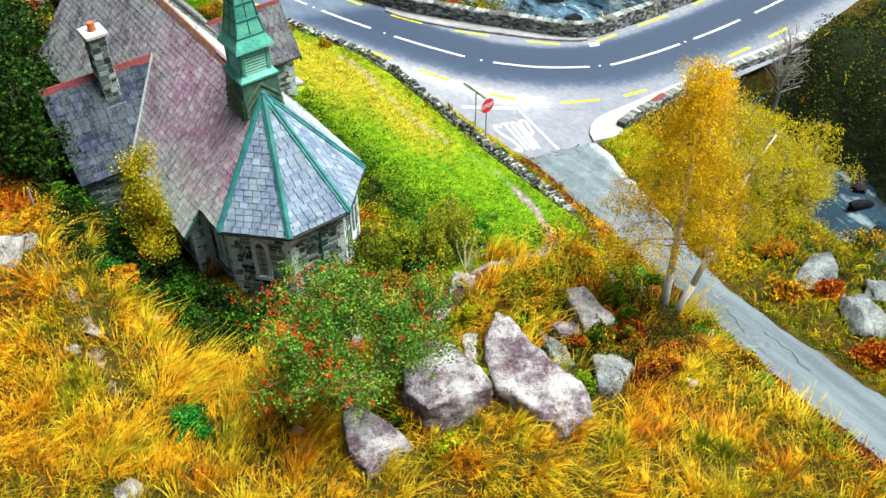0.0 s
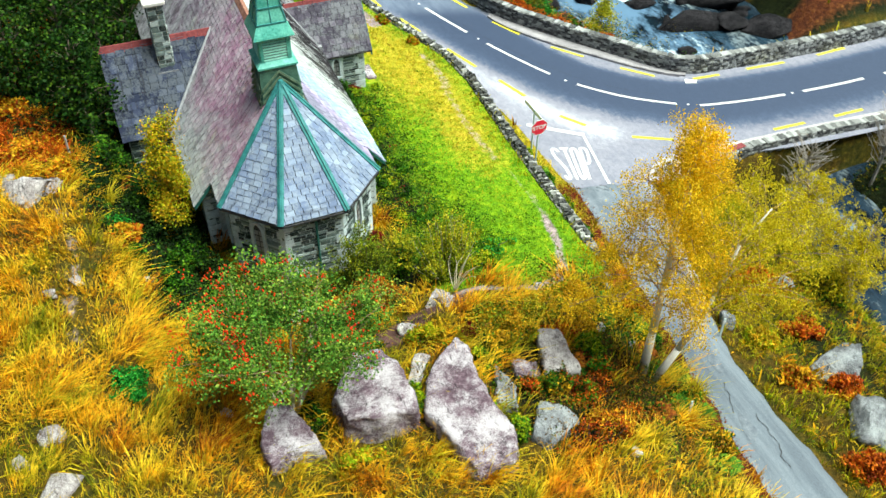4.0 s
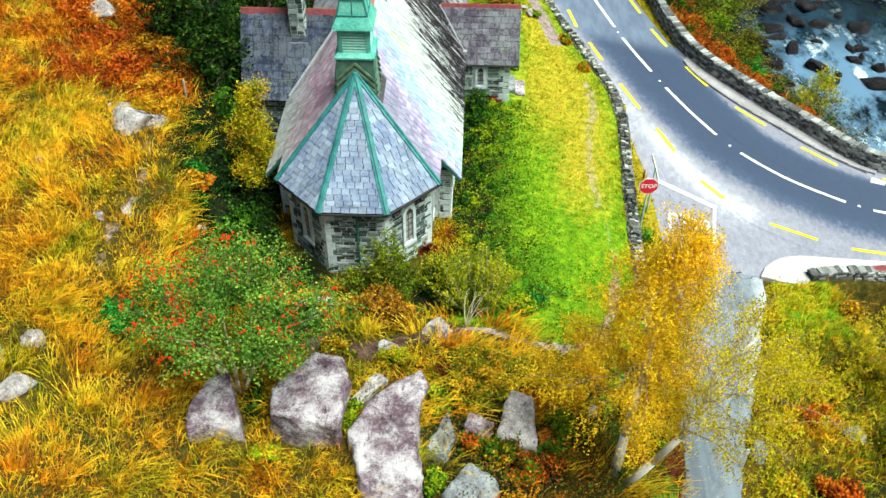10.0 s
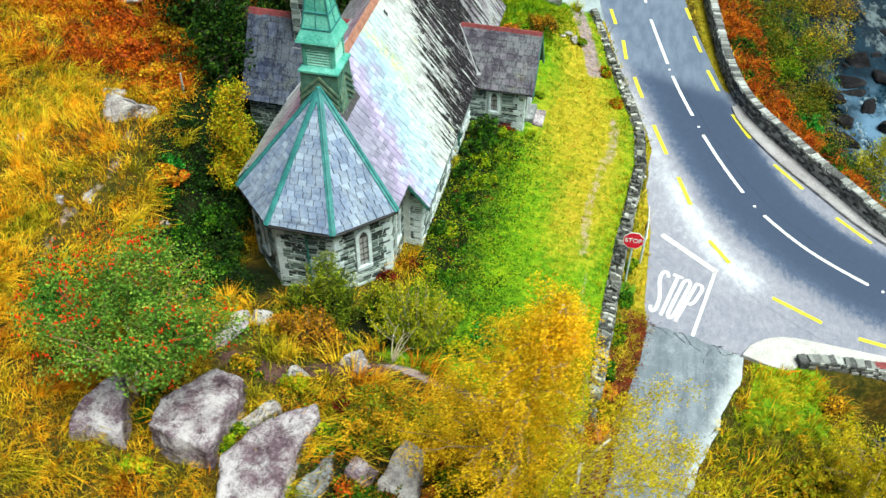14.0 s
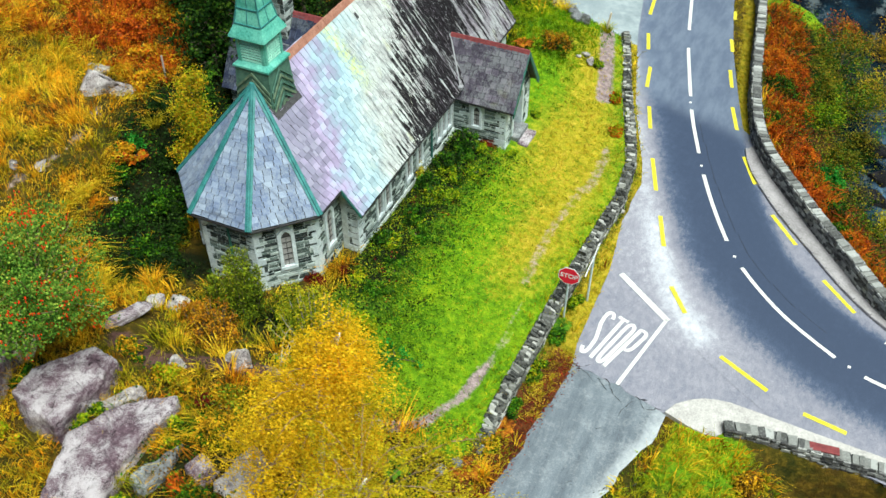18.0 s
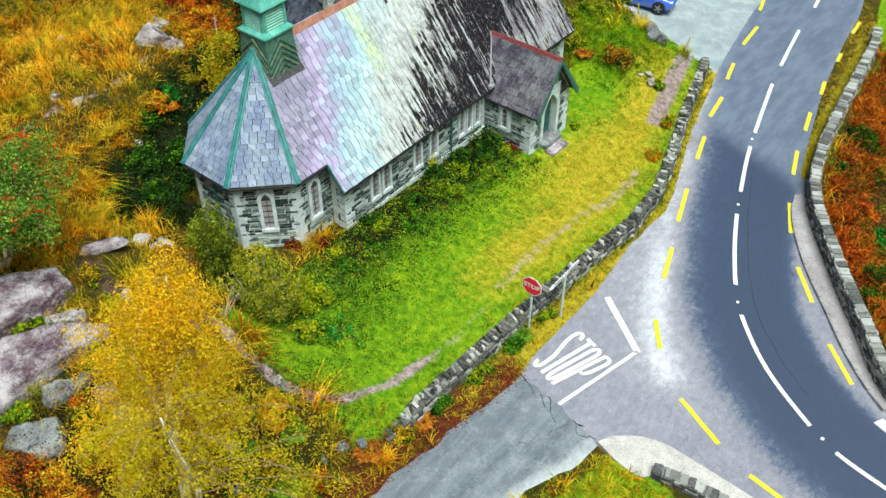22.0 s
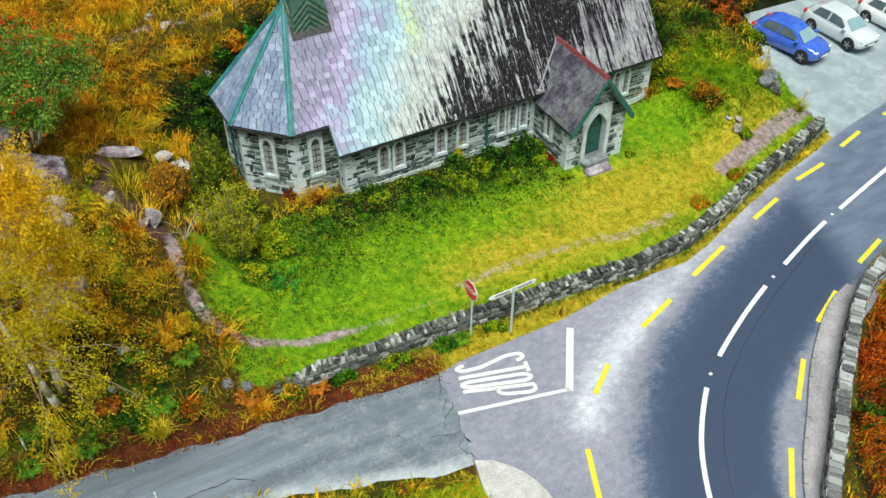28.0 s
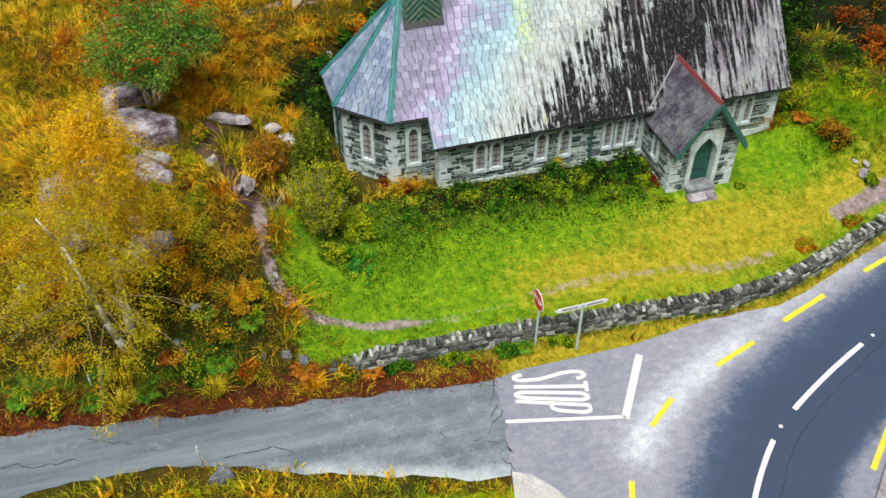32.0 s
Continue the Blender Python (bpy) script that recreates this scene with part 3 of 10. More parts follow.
def mesh_np(name, verts, quads, material):
    """A large mesh of quads from arrays."""
    me = bpy.data.meshes.new(name)
    nq = len(quads)
    me.vertices.add(len(verts))
    me.vertices.foreach_set("co", np.asarray(verts, np.float32).ravel())
    me.loops.add(nq * 4)
    me.loops.foreach_set("vertex_index", np.asarray(quads, np.int32).ravel())
    me.polygons.add(nq)
    me.polygons.foreach_set("loop_start", np.arange(nq, dtype=np.int32) * 4)
    me.materials.append(material)
    me.update(calc_edges=True)
    return me


def part(name, bm, material, parent=None, label="", at=None, smooth=False):
    """Links a bmesh (or a mesh) as one mesh object under a thing or a part."""
    if isinstance(bm, bmesh.types.BMesh):
        me = bpy.data.meshes.new(name)
        bm.to_mesh(me)
        bm.free()
        me.materials.append(material)
        if smooth:
            me.polygons.foreach_set("use_smooth", [True] * len(me.polygons))
    else:
        me = bm
    ob = new(name, me)
    if parent is not None:
        ob.parent = parent
    if at is not None:
        ob.matrix_basis = at
    if label:
        tagged(ob, label)
    return ob


def thing(name, label, category, group="", kind="", at=(0, 0, 0), turn=0.0):
    ob = new(name)
    ob.empty_display_size = 0.2
    ob.matrix_basis = pose(*at, 0, 0, turn)
    return tagged(ob, label, category, group, kind)


def box(bm, lo, hi, m=None):
    c, s = [(a + b) / 2 for a, b in zip(lo, hi)], [b - a for a, b in zip(lo, hi)]
    t = Matrix.Translation(c) @ Matrix.Diagonal((*s, 1))
    return bmesh.ops.create_cube(bm, size=1, matrix=(m @ t) if m else t)["verts"]


def prism(bm, outline, lo, hi, axis=2):
    """Pushes a closed outline of 2D points from lo to hi along an axis."""
    def at(p, h):
        q = list(p)
        q.insert(axis, h)
        return q
    a = [bm.verts.new(at(p, lo)) for p in outline]
    b = [bm.verts.new(at(p, hi)) for p in outline]
    n = len(outline)
    bm.faces.new(a[::-1])
    bm.faces.new(b)
    for i in range(n):
        bm.faces.new((a[i], a[(i + 1) % n], b[(i + 1) % n], b[i]))
    bmesh.ops.recalc_face_normals(bm, faces=bm.faces[:])


def bevelled(bm, width=0.02, segments=1):
    bmesh.ops.bevel(bm, geom=bm.edges[:], offset=width, segments=segments, affect="EDGES", profile=0.5)
    return bm


def tube(bm, a, b, ra, rb, sides=8):
    a, b = Vector(a), Vector(b)
    d = b - a
    m = Matrix.Translation((a + b) / 2) @ d.to_track_quat("Z", "Y").to_matrix().to_4x4()
    bmesh.ops.create_cone(bm, cap_ends=True, segments=sides, radius1=ra, radius2=rb, depth=d.length, matrix=m)


def limb_path(bm, points, radii, sides=6):
    for (a, b), (ra, rb) in zip(zip(points, points[1:]), zip(radii, radii[1:])):
        tube(bm, a, b, ra, rb, sides)


rng = np.random.default_rng(7)


def ss(a, b, x):
    t = np.clip((np.asarray(x, float) - a) / (b - a), 0, 1)
    return t * t * (3 - 2 * t)


# ---- the plan ----
def plane(x, y):
    """The gentle fall of the roads to the river."""
    return -0.626 - 0.0851 * np.clip(x, -10, 45) - 0.0318 * np.clip(y, -30, 55)


WALL_Y, WALL_X = (-30, -5.8, -3.9, -1.3, 1.7, 5.2, 8.8, 11.4, 13.0, 14.4, 17.5, 22.6, 40), (6.6, 6.9, 6.97, 7.03, 7.1, 7.28, 7.5, 7.25, 6.8, 6.35, 5.3, 3.8, 0)
EDGE_Y, EDGE_X = (-60, -25, -19.8, -16, -13.4, -8.4, -4.5, -0.7, 0.6, 4.9, 8.5, 11, 13, 17, 22, 26, 34, 60), (6.5, 6.6, 6.7, 6.75, 7.05, 7.7, 8.1, 8.55, 8.35, 8.3, 7.85, 7.95, 7.45, 6.1, 4.75, 3.6, 2.2, 0)
NORTH_WALL = [(9.4, 32.0), (9.86, 30.1), (10.7, 23.8), (11.44, 19.2), (12.5, 15.85), (14.7, 12.7), (16.85, 10.05), (19.15, 7.6), (22.4, 7.37), (27.1, 7.6), (31.8, 8.0), (46, 9.6)]
SOUTH_WALL = [(14.15, -0.72), (15.3, -0.42), (17.0, -0.2), (19.5, 0.08), (23.2, 0.22), (31.0, 0.35), (46, 1.6)]
SOUTH_CURVE_X, SOUTH_CURVE_Y = [p[0] for p in SOUTH_WALL], [p[1] for p in SOUTH_WALL]


def wall_x(y):
    return np.interp(y, WALL_Y, WALL_X)


def edge_x(y):
    return np.interp(y, EDGE_Y, EDGE_X)


def beside(x, y, line):
    """Signed distance to a polyline: positive on its left when going along it."""
    best, sign = np.full(np.shape(x), 1e9), np.ones(np.shape(x))
    for (ax, ay), (bx, by) in zip(line, line[1:]):
        dx, dy = bx - ax, by - ay
        t = np.clip(((x - ax) * dx + (y - ay) * dy) / (dx * dx + dy * dy), 0, 1)
        d = np.hypot(x - ax - t * dx, y - ay - t * dy)
        s = np.where(dx * (y - ay) - dy * (x - ax) > 0, 1.0, -1.0)
        sign = np.where(d < best, s, sign)
        best = np.minimum(best, d)
    return best * sign


def along(x, y, line):
    return np.abs(beside(x, y, line))


RIVER = -4.8


def ground(x, y):
    """Height of the ground sheet."""
    x, y = np.asarray(x, float), np.asarray(y, float)
    p = plane(x, y)
    xw, xe = wall_x(y), edge_x(y)
    t = np.clip((x - 0.5) / (xw - 0.5), 0, 1)
    lawn = (1 - t) * (-0.02 * np.clip(y, 0, 40)) + t * (plane(xw, y) + 0.5)
    south = 1.95 * ss(4.0, 8.6, -y) * (1 - ss(-1.0, 9.0, x))
    amp = 3.0 - 1.0 * ss(2.0, 9.0, -y)
    west = ss(7.7, 11.8, -x) * amp + 0.13 * np.clip(-11.8 - x, 0, 60)
    hill = (south ** 4 + np.maximum(west, 0) ** 4) ** 0.25
    mound = 1.35 * np.exp(-(((x - 0.6) / 2.6) ** 2 + ((y - 18.2) / 2.5) ** 2)) + 1.0 * np.exp(-(((x + 4.5) / 4) ** 2 + ((y - 20.5) / 3.0) ** 2))
    bumps = 0.16 * np.sin(0.9 * x + 1.3 * np.sin(0.5 * y)) * np.sin(0.8 * y + 0.7) + 0.07 * np.sin(2.3 * x + 0.6 * y) * np.sin(1.9 * y - 0.8 * x)
    land = lawn + hill + mound + bumps * np.clip(hill + 0.12, 0, 1)
    lot = ss(22.2, 23.4, y + 0.52 * np.clip(x, -5, 0) + 0.12 * np.clip(x, 0, 6)) * ss(-6.6, -5.2, x)
    land = land * (1 - lot) + (p - 0.05) * lot
    w = ss(-7.5, -5.2, y)
    lo, hi = (xe - 2.7) * (1 - w) + (xw - 0.05) * w, (xe - 0.15) * (1 - w) + (xw + 0.35) * w
    b = np.clip((x - lo) / (hi - lo), 0, 1)
    b = b * b * (3 - 2 * b)
    z = land * (1 - b) + (p - 0.02) * b
    z = z - 0.05 * ss(0.0, 0.5, x - xe)
    dn = beside(x, y, NORTH_WALL)
    fall_n = ss(0.35, 4.8 + 2.9 * ss(11.0, 16.0, y), dn)
    ys = np.interp(x, SOUTH_CURVE_X, SOUTH_CURVE_Y)
    xp = 14.4 + 0.04 * np.clip(-y, 0, 40)
    below = ss(0.15, 0.9, ys - y)
    fall_s = below * ss(0, 4.2, x - xp)
    island = ss(0.2, 1.2, x - (9.2 + 2.9 * ss(-13, -1, y))) * (y < ys) * (1 - fall_s)
    z = z + island * (0.14 + 0.25 * np.sin(0.7 * x + 0.4 * y) ** 2 * ss(2.0, 4.0, -y))
    f = np.maximum(fall_n, fall_s)
    bank = ss(30.0 - 7.0 * ss(1.0, -1.5, y), 36.0 - 7.5 * ss(1.0, -1.5, y), x + 0.1 * np.abs(y)) * 4.2 + 0.05 * np.clip(x - 36, 0, 200)
    rough = 0.35 * np.sin(1.1 * x + 2 * np.sin(0.7 * y)) * np.sin(0.9 * y) * f
    z = z * (1 - f) + (-5.6 + bank + rough) * f
    return z


def gz(x, y):
    return float(ground(x, y))


PATH_S = [(-4.4, -8.1), (-2.8, -8.35), (-1.2, -7.6), (0.3, -7.0)]
PATH_A = [(0.2, -6.8), (1.8, -6.95), (3.35, -6.87), (4.2, -6.5), (5.1, -5.7), (5.75, -4.0), (6.05, -2.0), (6.1, -0.8), (6.0, 1.0)]
PATH_B = [(6.1, 8.6), (6.2, 10.2), (6.0, 11.8)]
PATH_C = [(4.7, 15.6), (4.35, 17.0), (3.7, 19.3), (3.0, 21.9), (2.7, 23.2)]
PATH_D = [(5.7, 2.0), (5.6, 5.0), (5.9, 8.6)]


def ground_zones(x, y):
    xw, xe = wall_x(y), edge_x(y)
    lawn = ss(-1.0, 0.6, x) * (1 - ss(0.0, 0.5, x - xw)) * ss(-7.6, -5.4, y)
    lawn = np.maximum(lawn, ss(-8.3, -7.6, x) * ss(-5.5, -3.5, y) * (1 - ss(0.2, 0.6, x)) * 0.15)
    island = ss(0.2, 0.8, x - (9.0 + 2.9 * ss(-13, -1, y))) * (1 - ss(-1.2, -0.6, y)) * ss(-6.0, -3.0, y) * (1 - ss(14.5, 16.0, x))
    lawn = np.maximum(lawn, island * 0.75)
    north = ss(0.2, 1.0, beside(x, y, NORTH_WALL)) * ss(25, 29, y)
    lawn = np.maximum(lawn, north)
    wild = 0.85 * ss(3.6, 0.6, x) * ss(-0.6, 0.1, x) * ss(-5.5, -3, y) * ss(10.5, 8.0, y)
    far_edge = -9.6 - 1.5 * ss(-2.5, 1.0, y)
    # west of the church: dark growth, with the building's shade in the ground tone
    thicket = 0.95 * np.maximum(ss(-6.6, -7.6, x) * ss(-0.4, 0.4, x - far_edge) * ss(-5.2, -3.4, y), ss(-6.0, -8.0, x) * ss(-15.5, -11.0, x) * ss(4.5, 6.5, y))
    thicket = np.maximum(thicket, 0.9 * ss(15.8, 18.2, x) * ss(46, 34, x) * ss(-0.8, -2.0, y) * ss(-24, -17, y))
    # between the boulders: dark growth and painted shade together
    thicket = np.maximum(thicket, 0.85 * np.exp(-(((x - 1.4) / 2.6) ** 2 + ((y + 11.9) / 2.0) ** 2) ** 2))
    # shadow at the foot of the apse, painted through the ground tone
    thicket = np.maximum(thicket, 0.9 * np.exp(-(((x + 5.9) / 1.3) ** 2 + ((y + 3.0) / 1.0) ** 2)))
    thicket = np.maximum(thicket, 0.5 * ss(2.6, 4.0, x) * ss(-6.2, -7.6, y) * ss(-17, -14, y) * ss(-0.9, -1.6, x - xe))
    # along the nave wall: dark growth and painted shade in one strip
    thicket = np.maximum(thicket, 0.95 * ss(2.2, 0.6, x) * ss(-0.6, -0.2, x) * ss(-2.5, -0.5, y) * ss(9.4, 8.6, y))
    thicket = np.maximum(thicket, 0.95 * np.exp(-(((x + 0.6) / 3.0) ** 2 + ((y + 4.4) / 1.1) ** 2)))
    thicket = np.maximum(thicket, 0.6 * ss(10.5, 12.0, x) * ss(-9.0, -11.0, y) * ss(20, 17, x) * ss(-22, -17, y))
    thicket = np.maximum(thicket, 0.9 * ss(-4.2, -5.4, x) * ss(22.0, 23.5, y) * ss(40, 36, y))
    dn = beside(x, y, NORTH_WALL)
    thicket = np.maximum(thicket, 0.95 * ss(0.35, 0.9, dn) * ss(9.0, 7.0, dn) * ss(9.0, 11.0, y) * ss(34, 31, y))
    wild = np.maximum(wild, 0.5 * np.exp(-(((x - 0.5) / 3.2) ** 2 + ((y - 18.3) / 3.0) ** 2)))
    wild = np.maximum(wild, 0.6 * ss(4.2, 5.6, x) * (1 - ss(6.6, 8.0, x)) * ss(-7.0, -9.0, y))
    worn = 0.9 * np.exp(-((x - xw + 1.9) / 1.55) ** 2) * ss(-2.0, 5.0, y) * (1 - ss(20, 22, y))
    worn = np.maximum(worn, 0.95 * np.exp(-(((x - 4.3) / 2.1) ** 2 + ((y - 11.0) / 5.4) ** 2)))
    verge = ss(0.15, 0.5, x - xw) * (1 - ss(0.0, 0.3, x - xe)) * ss(-3, 0, y)
    worn = np.maximum(worn, 0.85 * verge)
    worn = np.maximum(worn, 0.85 * ss(-1.0, -0.6, dn) * ss(0.4, 0.1, dn) * ss(15, 17, y))
    litter = 1.1 * np.exp(-((x - xe + 0.5) / 0.75) ** 2) * (1 - ss(-1.5, 1.5, y))
    litter = np.maximum(litter, 0.8 * ss(0.4, 1.2, beside(x, y, NORTH_WALL)) * (1 - ss(4.0, 6.0, beside(x, y, NORTH_WALL))) * ss(9, 12, y) * (1 - ss(24, 28, y)))
    path = np.maximum((0.66 + 0.3 * np.sin(1.3 * x + 0.9 * y) ** 2) * (1 - 0.55 * ss(-3.5, 0.5, y)) * np.exp(-(along(x, y, PATH_A) / 0.24) ** 2), 0.55 * np.exp(-(along(x, y, PATH_B) / 0.36) ** 2))
    path = np.maximum(path, 1.1 * np.exp(-(along(x, y, PATH_C) / 0.42) ** 2))
    path = np.maximum(path, 0.5 * np.exp(-(along(x, y, PATH_D) / 0.35) ** 2))
    path = np.maximum(path, (0.28 + 0.26 * np.sin(2.1 * y + x) ** 2) * np.exp(-((x + 11.9 + 0.2 * np.sin(y)) / 0.4) ** 2) * ss(-7.0, -5.0, y) * ss(1.4, 0.4, y))
    soil = np.exp(-(along(x, y, PATH_S) / 0.5) ** 2)
    return {"soil": soil, "lawn": lawn, "wild": wild, "thicket": thicket, "worn": worn, "litter": litter, "path": path}


def build_ground():
    xs = np.r_[-900, -500, -260, -150, -100, -75, np.arange(-60, -20, 1.0), np.arange(-20, 24, 0.25), np.arange(24, 62, 1.0), 75, 100, 150, 260, 500, 900]
    ys = np.r_[-900, -500, -260, -150, -100, -70, np.arange(-50, -22, 1.0), np.arange(-22, 26, 0.25), np.arange(26, 72, 1.0), 85, 120, 180, 300, 500, 900]
    gx, gy = np.meshgrid(xs, ys)
    z = ground(gx, gy)
    far = ss(60, 400, np.hypot(gx, gy))
    z = z + far * 14 * (0.6 + 0.4 * np.sin(gx * 0.011) * np.cos(gy * 0.013))
    nx, ny = len(xs), len(ys)
    i, j = np.meshgrid(np.arange(nx - 1), np.arange(ny - 1))
    a = (j * nx + i).ravel()
    me = mesh_np("ground", np.stack([gx, gy, z], -1).reshape(-1, 3), np.stack([a, a + 1, a + nx + 1, a + nx], -1), GROUND)
    me.polygons.foreach_set("use_smooth", [True] * len(me.polygons))
    for name, values in ground_zones(gx, gy).items():
        me.attributes.new(name, "FLOAT", "POINT").data.foreach_set("value", np.clip(values, 0, 1.2).astype(np.float32).ravel())
    tagged(new("ground", me), "rolling boggy ground of turf and ochre moor grass", "ground", kind="structure")


build_ground()


# ---- roads ----
CENTRE = [(2.0, 46.0), (3.6, 40.0), (5.2, 34.5), (5.86, 30.1), (6.66, 25.8), (7.08, 23.8), (8.27, 19.2), (8.9, 17.0), (9.79, 14.45), (10.33, 13.0), (11.2, 11.0), (12.25, 8.97), (13.17, 7.65), (14.9, 6.0), (17.0, 4.75), (18.4, 4.2), (21.0, 3.98), (23.4, 3.95), (26.5, 4.05), (29.1, 4.25), (34, 4.8), (46, 6.4)]


def resample(line, step):
    """Evenly spaced points on a smooth curve through the given ones."""
    pts = np.array(line, float)
    d = np.r_[0, np.cumsum(np.hypot(*np.diff(pts, axis=0).T))]
    fine = []
    for k in range(len(pts) - 1):
        p0, p1, p2, p3 = pts[max(k - 1, 0)], pts[k], pts[k + 1], pts[min(k + 2, len(pts) - 1)]
        for t in np.linspace(0, 1, 12, endpoint=False):
            fine.append(0.5 * (2 * p1 + (p2 - p0) * t + (2 * p0 - 5 * p1 + 4 * p2 - p3) * t ** 2 + (3 * p1 - p0 - 3 * p2 + p3) * t ** 3))
    fine = np.array(fine + [pts[-1]])
    d = np.r_[0, np.cumsum(np.hypot(*np.diff(fine, axis=0).T))]
    s = np.arange(0, d[-1], step)
    out = np.stack([np.interp(s, d, fine[:, 0]), np.interp(s, d, fine[:, 1])], -1)
    return out


def normals_of(line):
    d = np.gradient(line, axis=0)
    d /= np.hypot(d[:, 0], d[:, 1])[:, None]
    return np.stack([-d[:, 1], d[:, 0]], -1)


def ribbon(name, line, left, right, lift, material, label, category, across=1, thick=0.0, dust=None, kind="structure"):
    """A strip laid along a line, from left to right of it (metres; numbers or arrays)."""
    nrm = normals_of(line)
    cols = across + 1
    f = np.linspace(0, 1, cols)
    off = np.asarray(left)[..., None] * (1 - f) + np.asarray(right)[..., None] * f
    off = np.broadcast_to(off, (len(line), cols))
    xy = line[:, None, :] + nrm[:, None, :] * off[..., None]
    z = plane(xy[..., 0], xy[..., 1]) + lift
    v = np.concatenate([xy, z[..., None]], -1).reshape(-1, 3)
    i, j = np.meshgrid(np.arange(cols - 1), np.arange(len(line) - 1))
    a = (j * cols + i).ravel()
    me = mesh_np(name, v, np.stack([a, a + cols, a + cols + 1, a + 1], -1), material)
    if dust is not None:
        lay_tone(me, v)
    ob = new(name, me)
    if thick:
        mod = ob.modifiers.new("thickness", "SOLIDIFY")
        mod.thickness, mod.offset = thick, 1
    return tagged(ob, label, category, kind=kind)


CHALK = [(6.9, 15.2), (7.9, 12.4), (8.8, 9.8), (9.5, 7.7), (10.4, 5.7), (11.2, 4.3), (12.3, 3.2)]


def road_tone(x, y):
    """0: dark asphalt, 0.5: worn mauve grey, 1: chalky grit; on the margins and over the mouth of the junction."""
    d = beside(x, y, CENTRE)
    west = 0.43 * ss(-0.9, -3.0, d) * ss(24, 20, y)
    east = 0.42 * ss(1.9, 2.7, d)
    chalk = (0.2 - 0.12 * ss(7.5, 10.5, y)) * np.exp(-(along(x, y, CHALK) / 0.6) ** 2) + 0.08 * np.exp(-(along(x, y, CHALK) / 1.6) ** 2)
    kerbside = 0.04 * np.exp(-((x - edge_x(y)) / 0.6) ** 2) * ss(3.5, 6.0, y)
    far_west = 0.3 * ss(-2.0, -2.9, d) * ss(16, 20, y)
    return np.clip(np.maximum(west, east) + chalk + kerbside + far_west + 0.06, 0, 1)


def lay_tone(me, v):
    me.attributes.new("tone", "FLOAT", "POINT").data.foreach_set("value", road_tone(v[:, 0], v[:, 1]).astype(np.float32))
    far = ss(-0.8, 0.8, v[:, 1] + 0.22 * (v[:, 0] - 8.0) - 17.7) * ss(-3.2, -2.4, beside(v[:, 0], v[:, 1], CENTRE))
    me.attributes.new("resurfaced", "FLOAT", "POINT").data.foreach_set("value", far.astype(np.float32))


SEAM_X, SEAM_Y = (8.4, 8.8, 9.2, 9.9, 10.3, 10.6, 11.4, 12.1), (-0.3, -0.5, -0.42, -0.58, -0.5, -0.72, -0.82, -1.02)


def crack(parent, start, heading, length, seed, width=0.035):
    """A ragged dark crack wandering over the road surface."""
    r = np.random.default_rng(seed)
    p, ang, pts = np.array(start, float), math.radians(heading), []
    for _ in range(int(length / 0.12)):
        pts.append(p.copy())
        ang += r.normal(0, 0.55)
        ang += 0.35 * (math.radians(heading) - ang)
        p = p + 0.12 * np.array([math.cos(ang), math.sin(ang)])
    pts = np.array(pts)
    n = normals_of(pts)
    w = width * r.uniform(0.2, 1.0, len(pts))[:, None] / 2
    xy = np.stack([pts - n * w, pts + n * w], 1).reshape(-1, 2)
    f = np.clip((xy[:, 0] - edge_x(xy[:, 1])) / 2.4, 0, 1)
    z = plane(xy[:, 0], xy[:, 1]) + 0.05 * (1 - (2 * f - 1) ** 2) * ss(-0.6, -3.0, xy[:, 1]) + 0.004
    v = np.concatenate([xy, z[:, None]], 1)
    part("crack", mesh_of("crack", v, [(2 * i, 2 * i + 1, 2 * i + 3, 2 * i + 2) for i in range(len(pts) - 1)], GUTTER), GUTTER, parent)


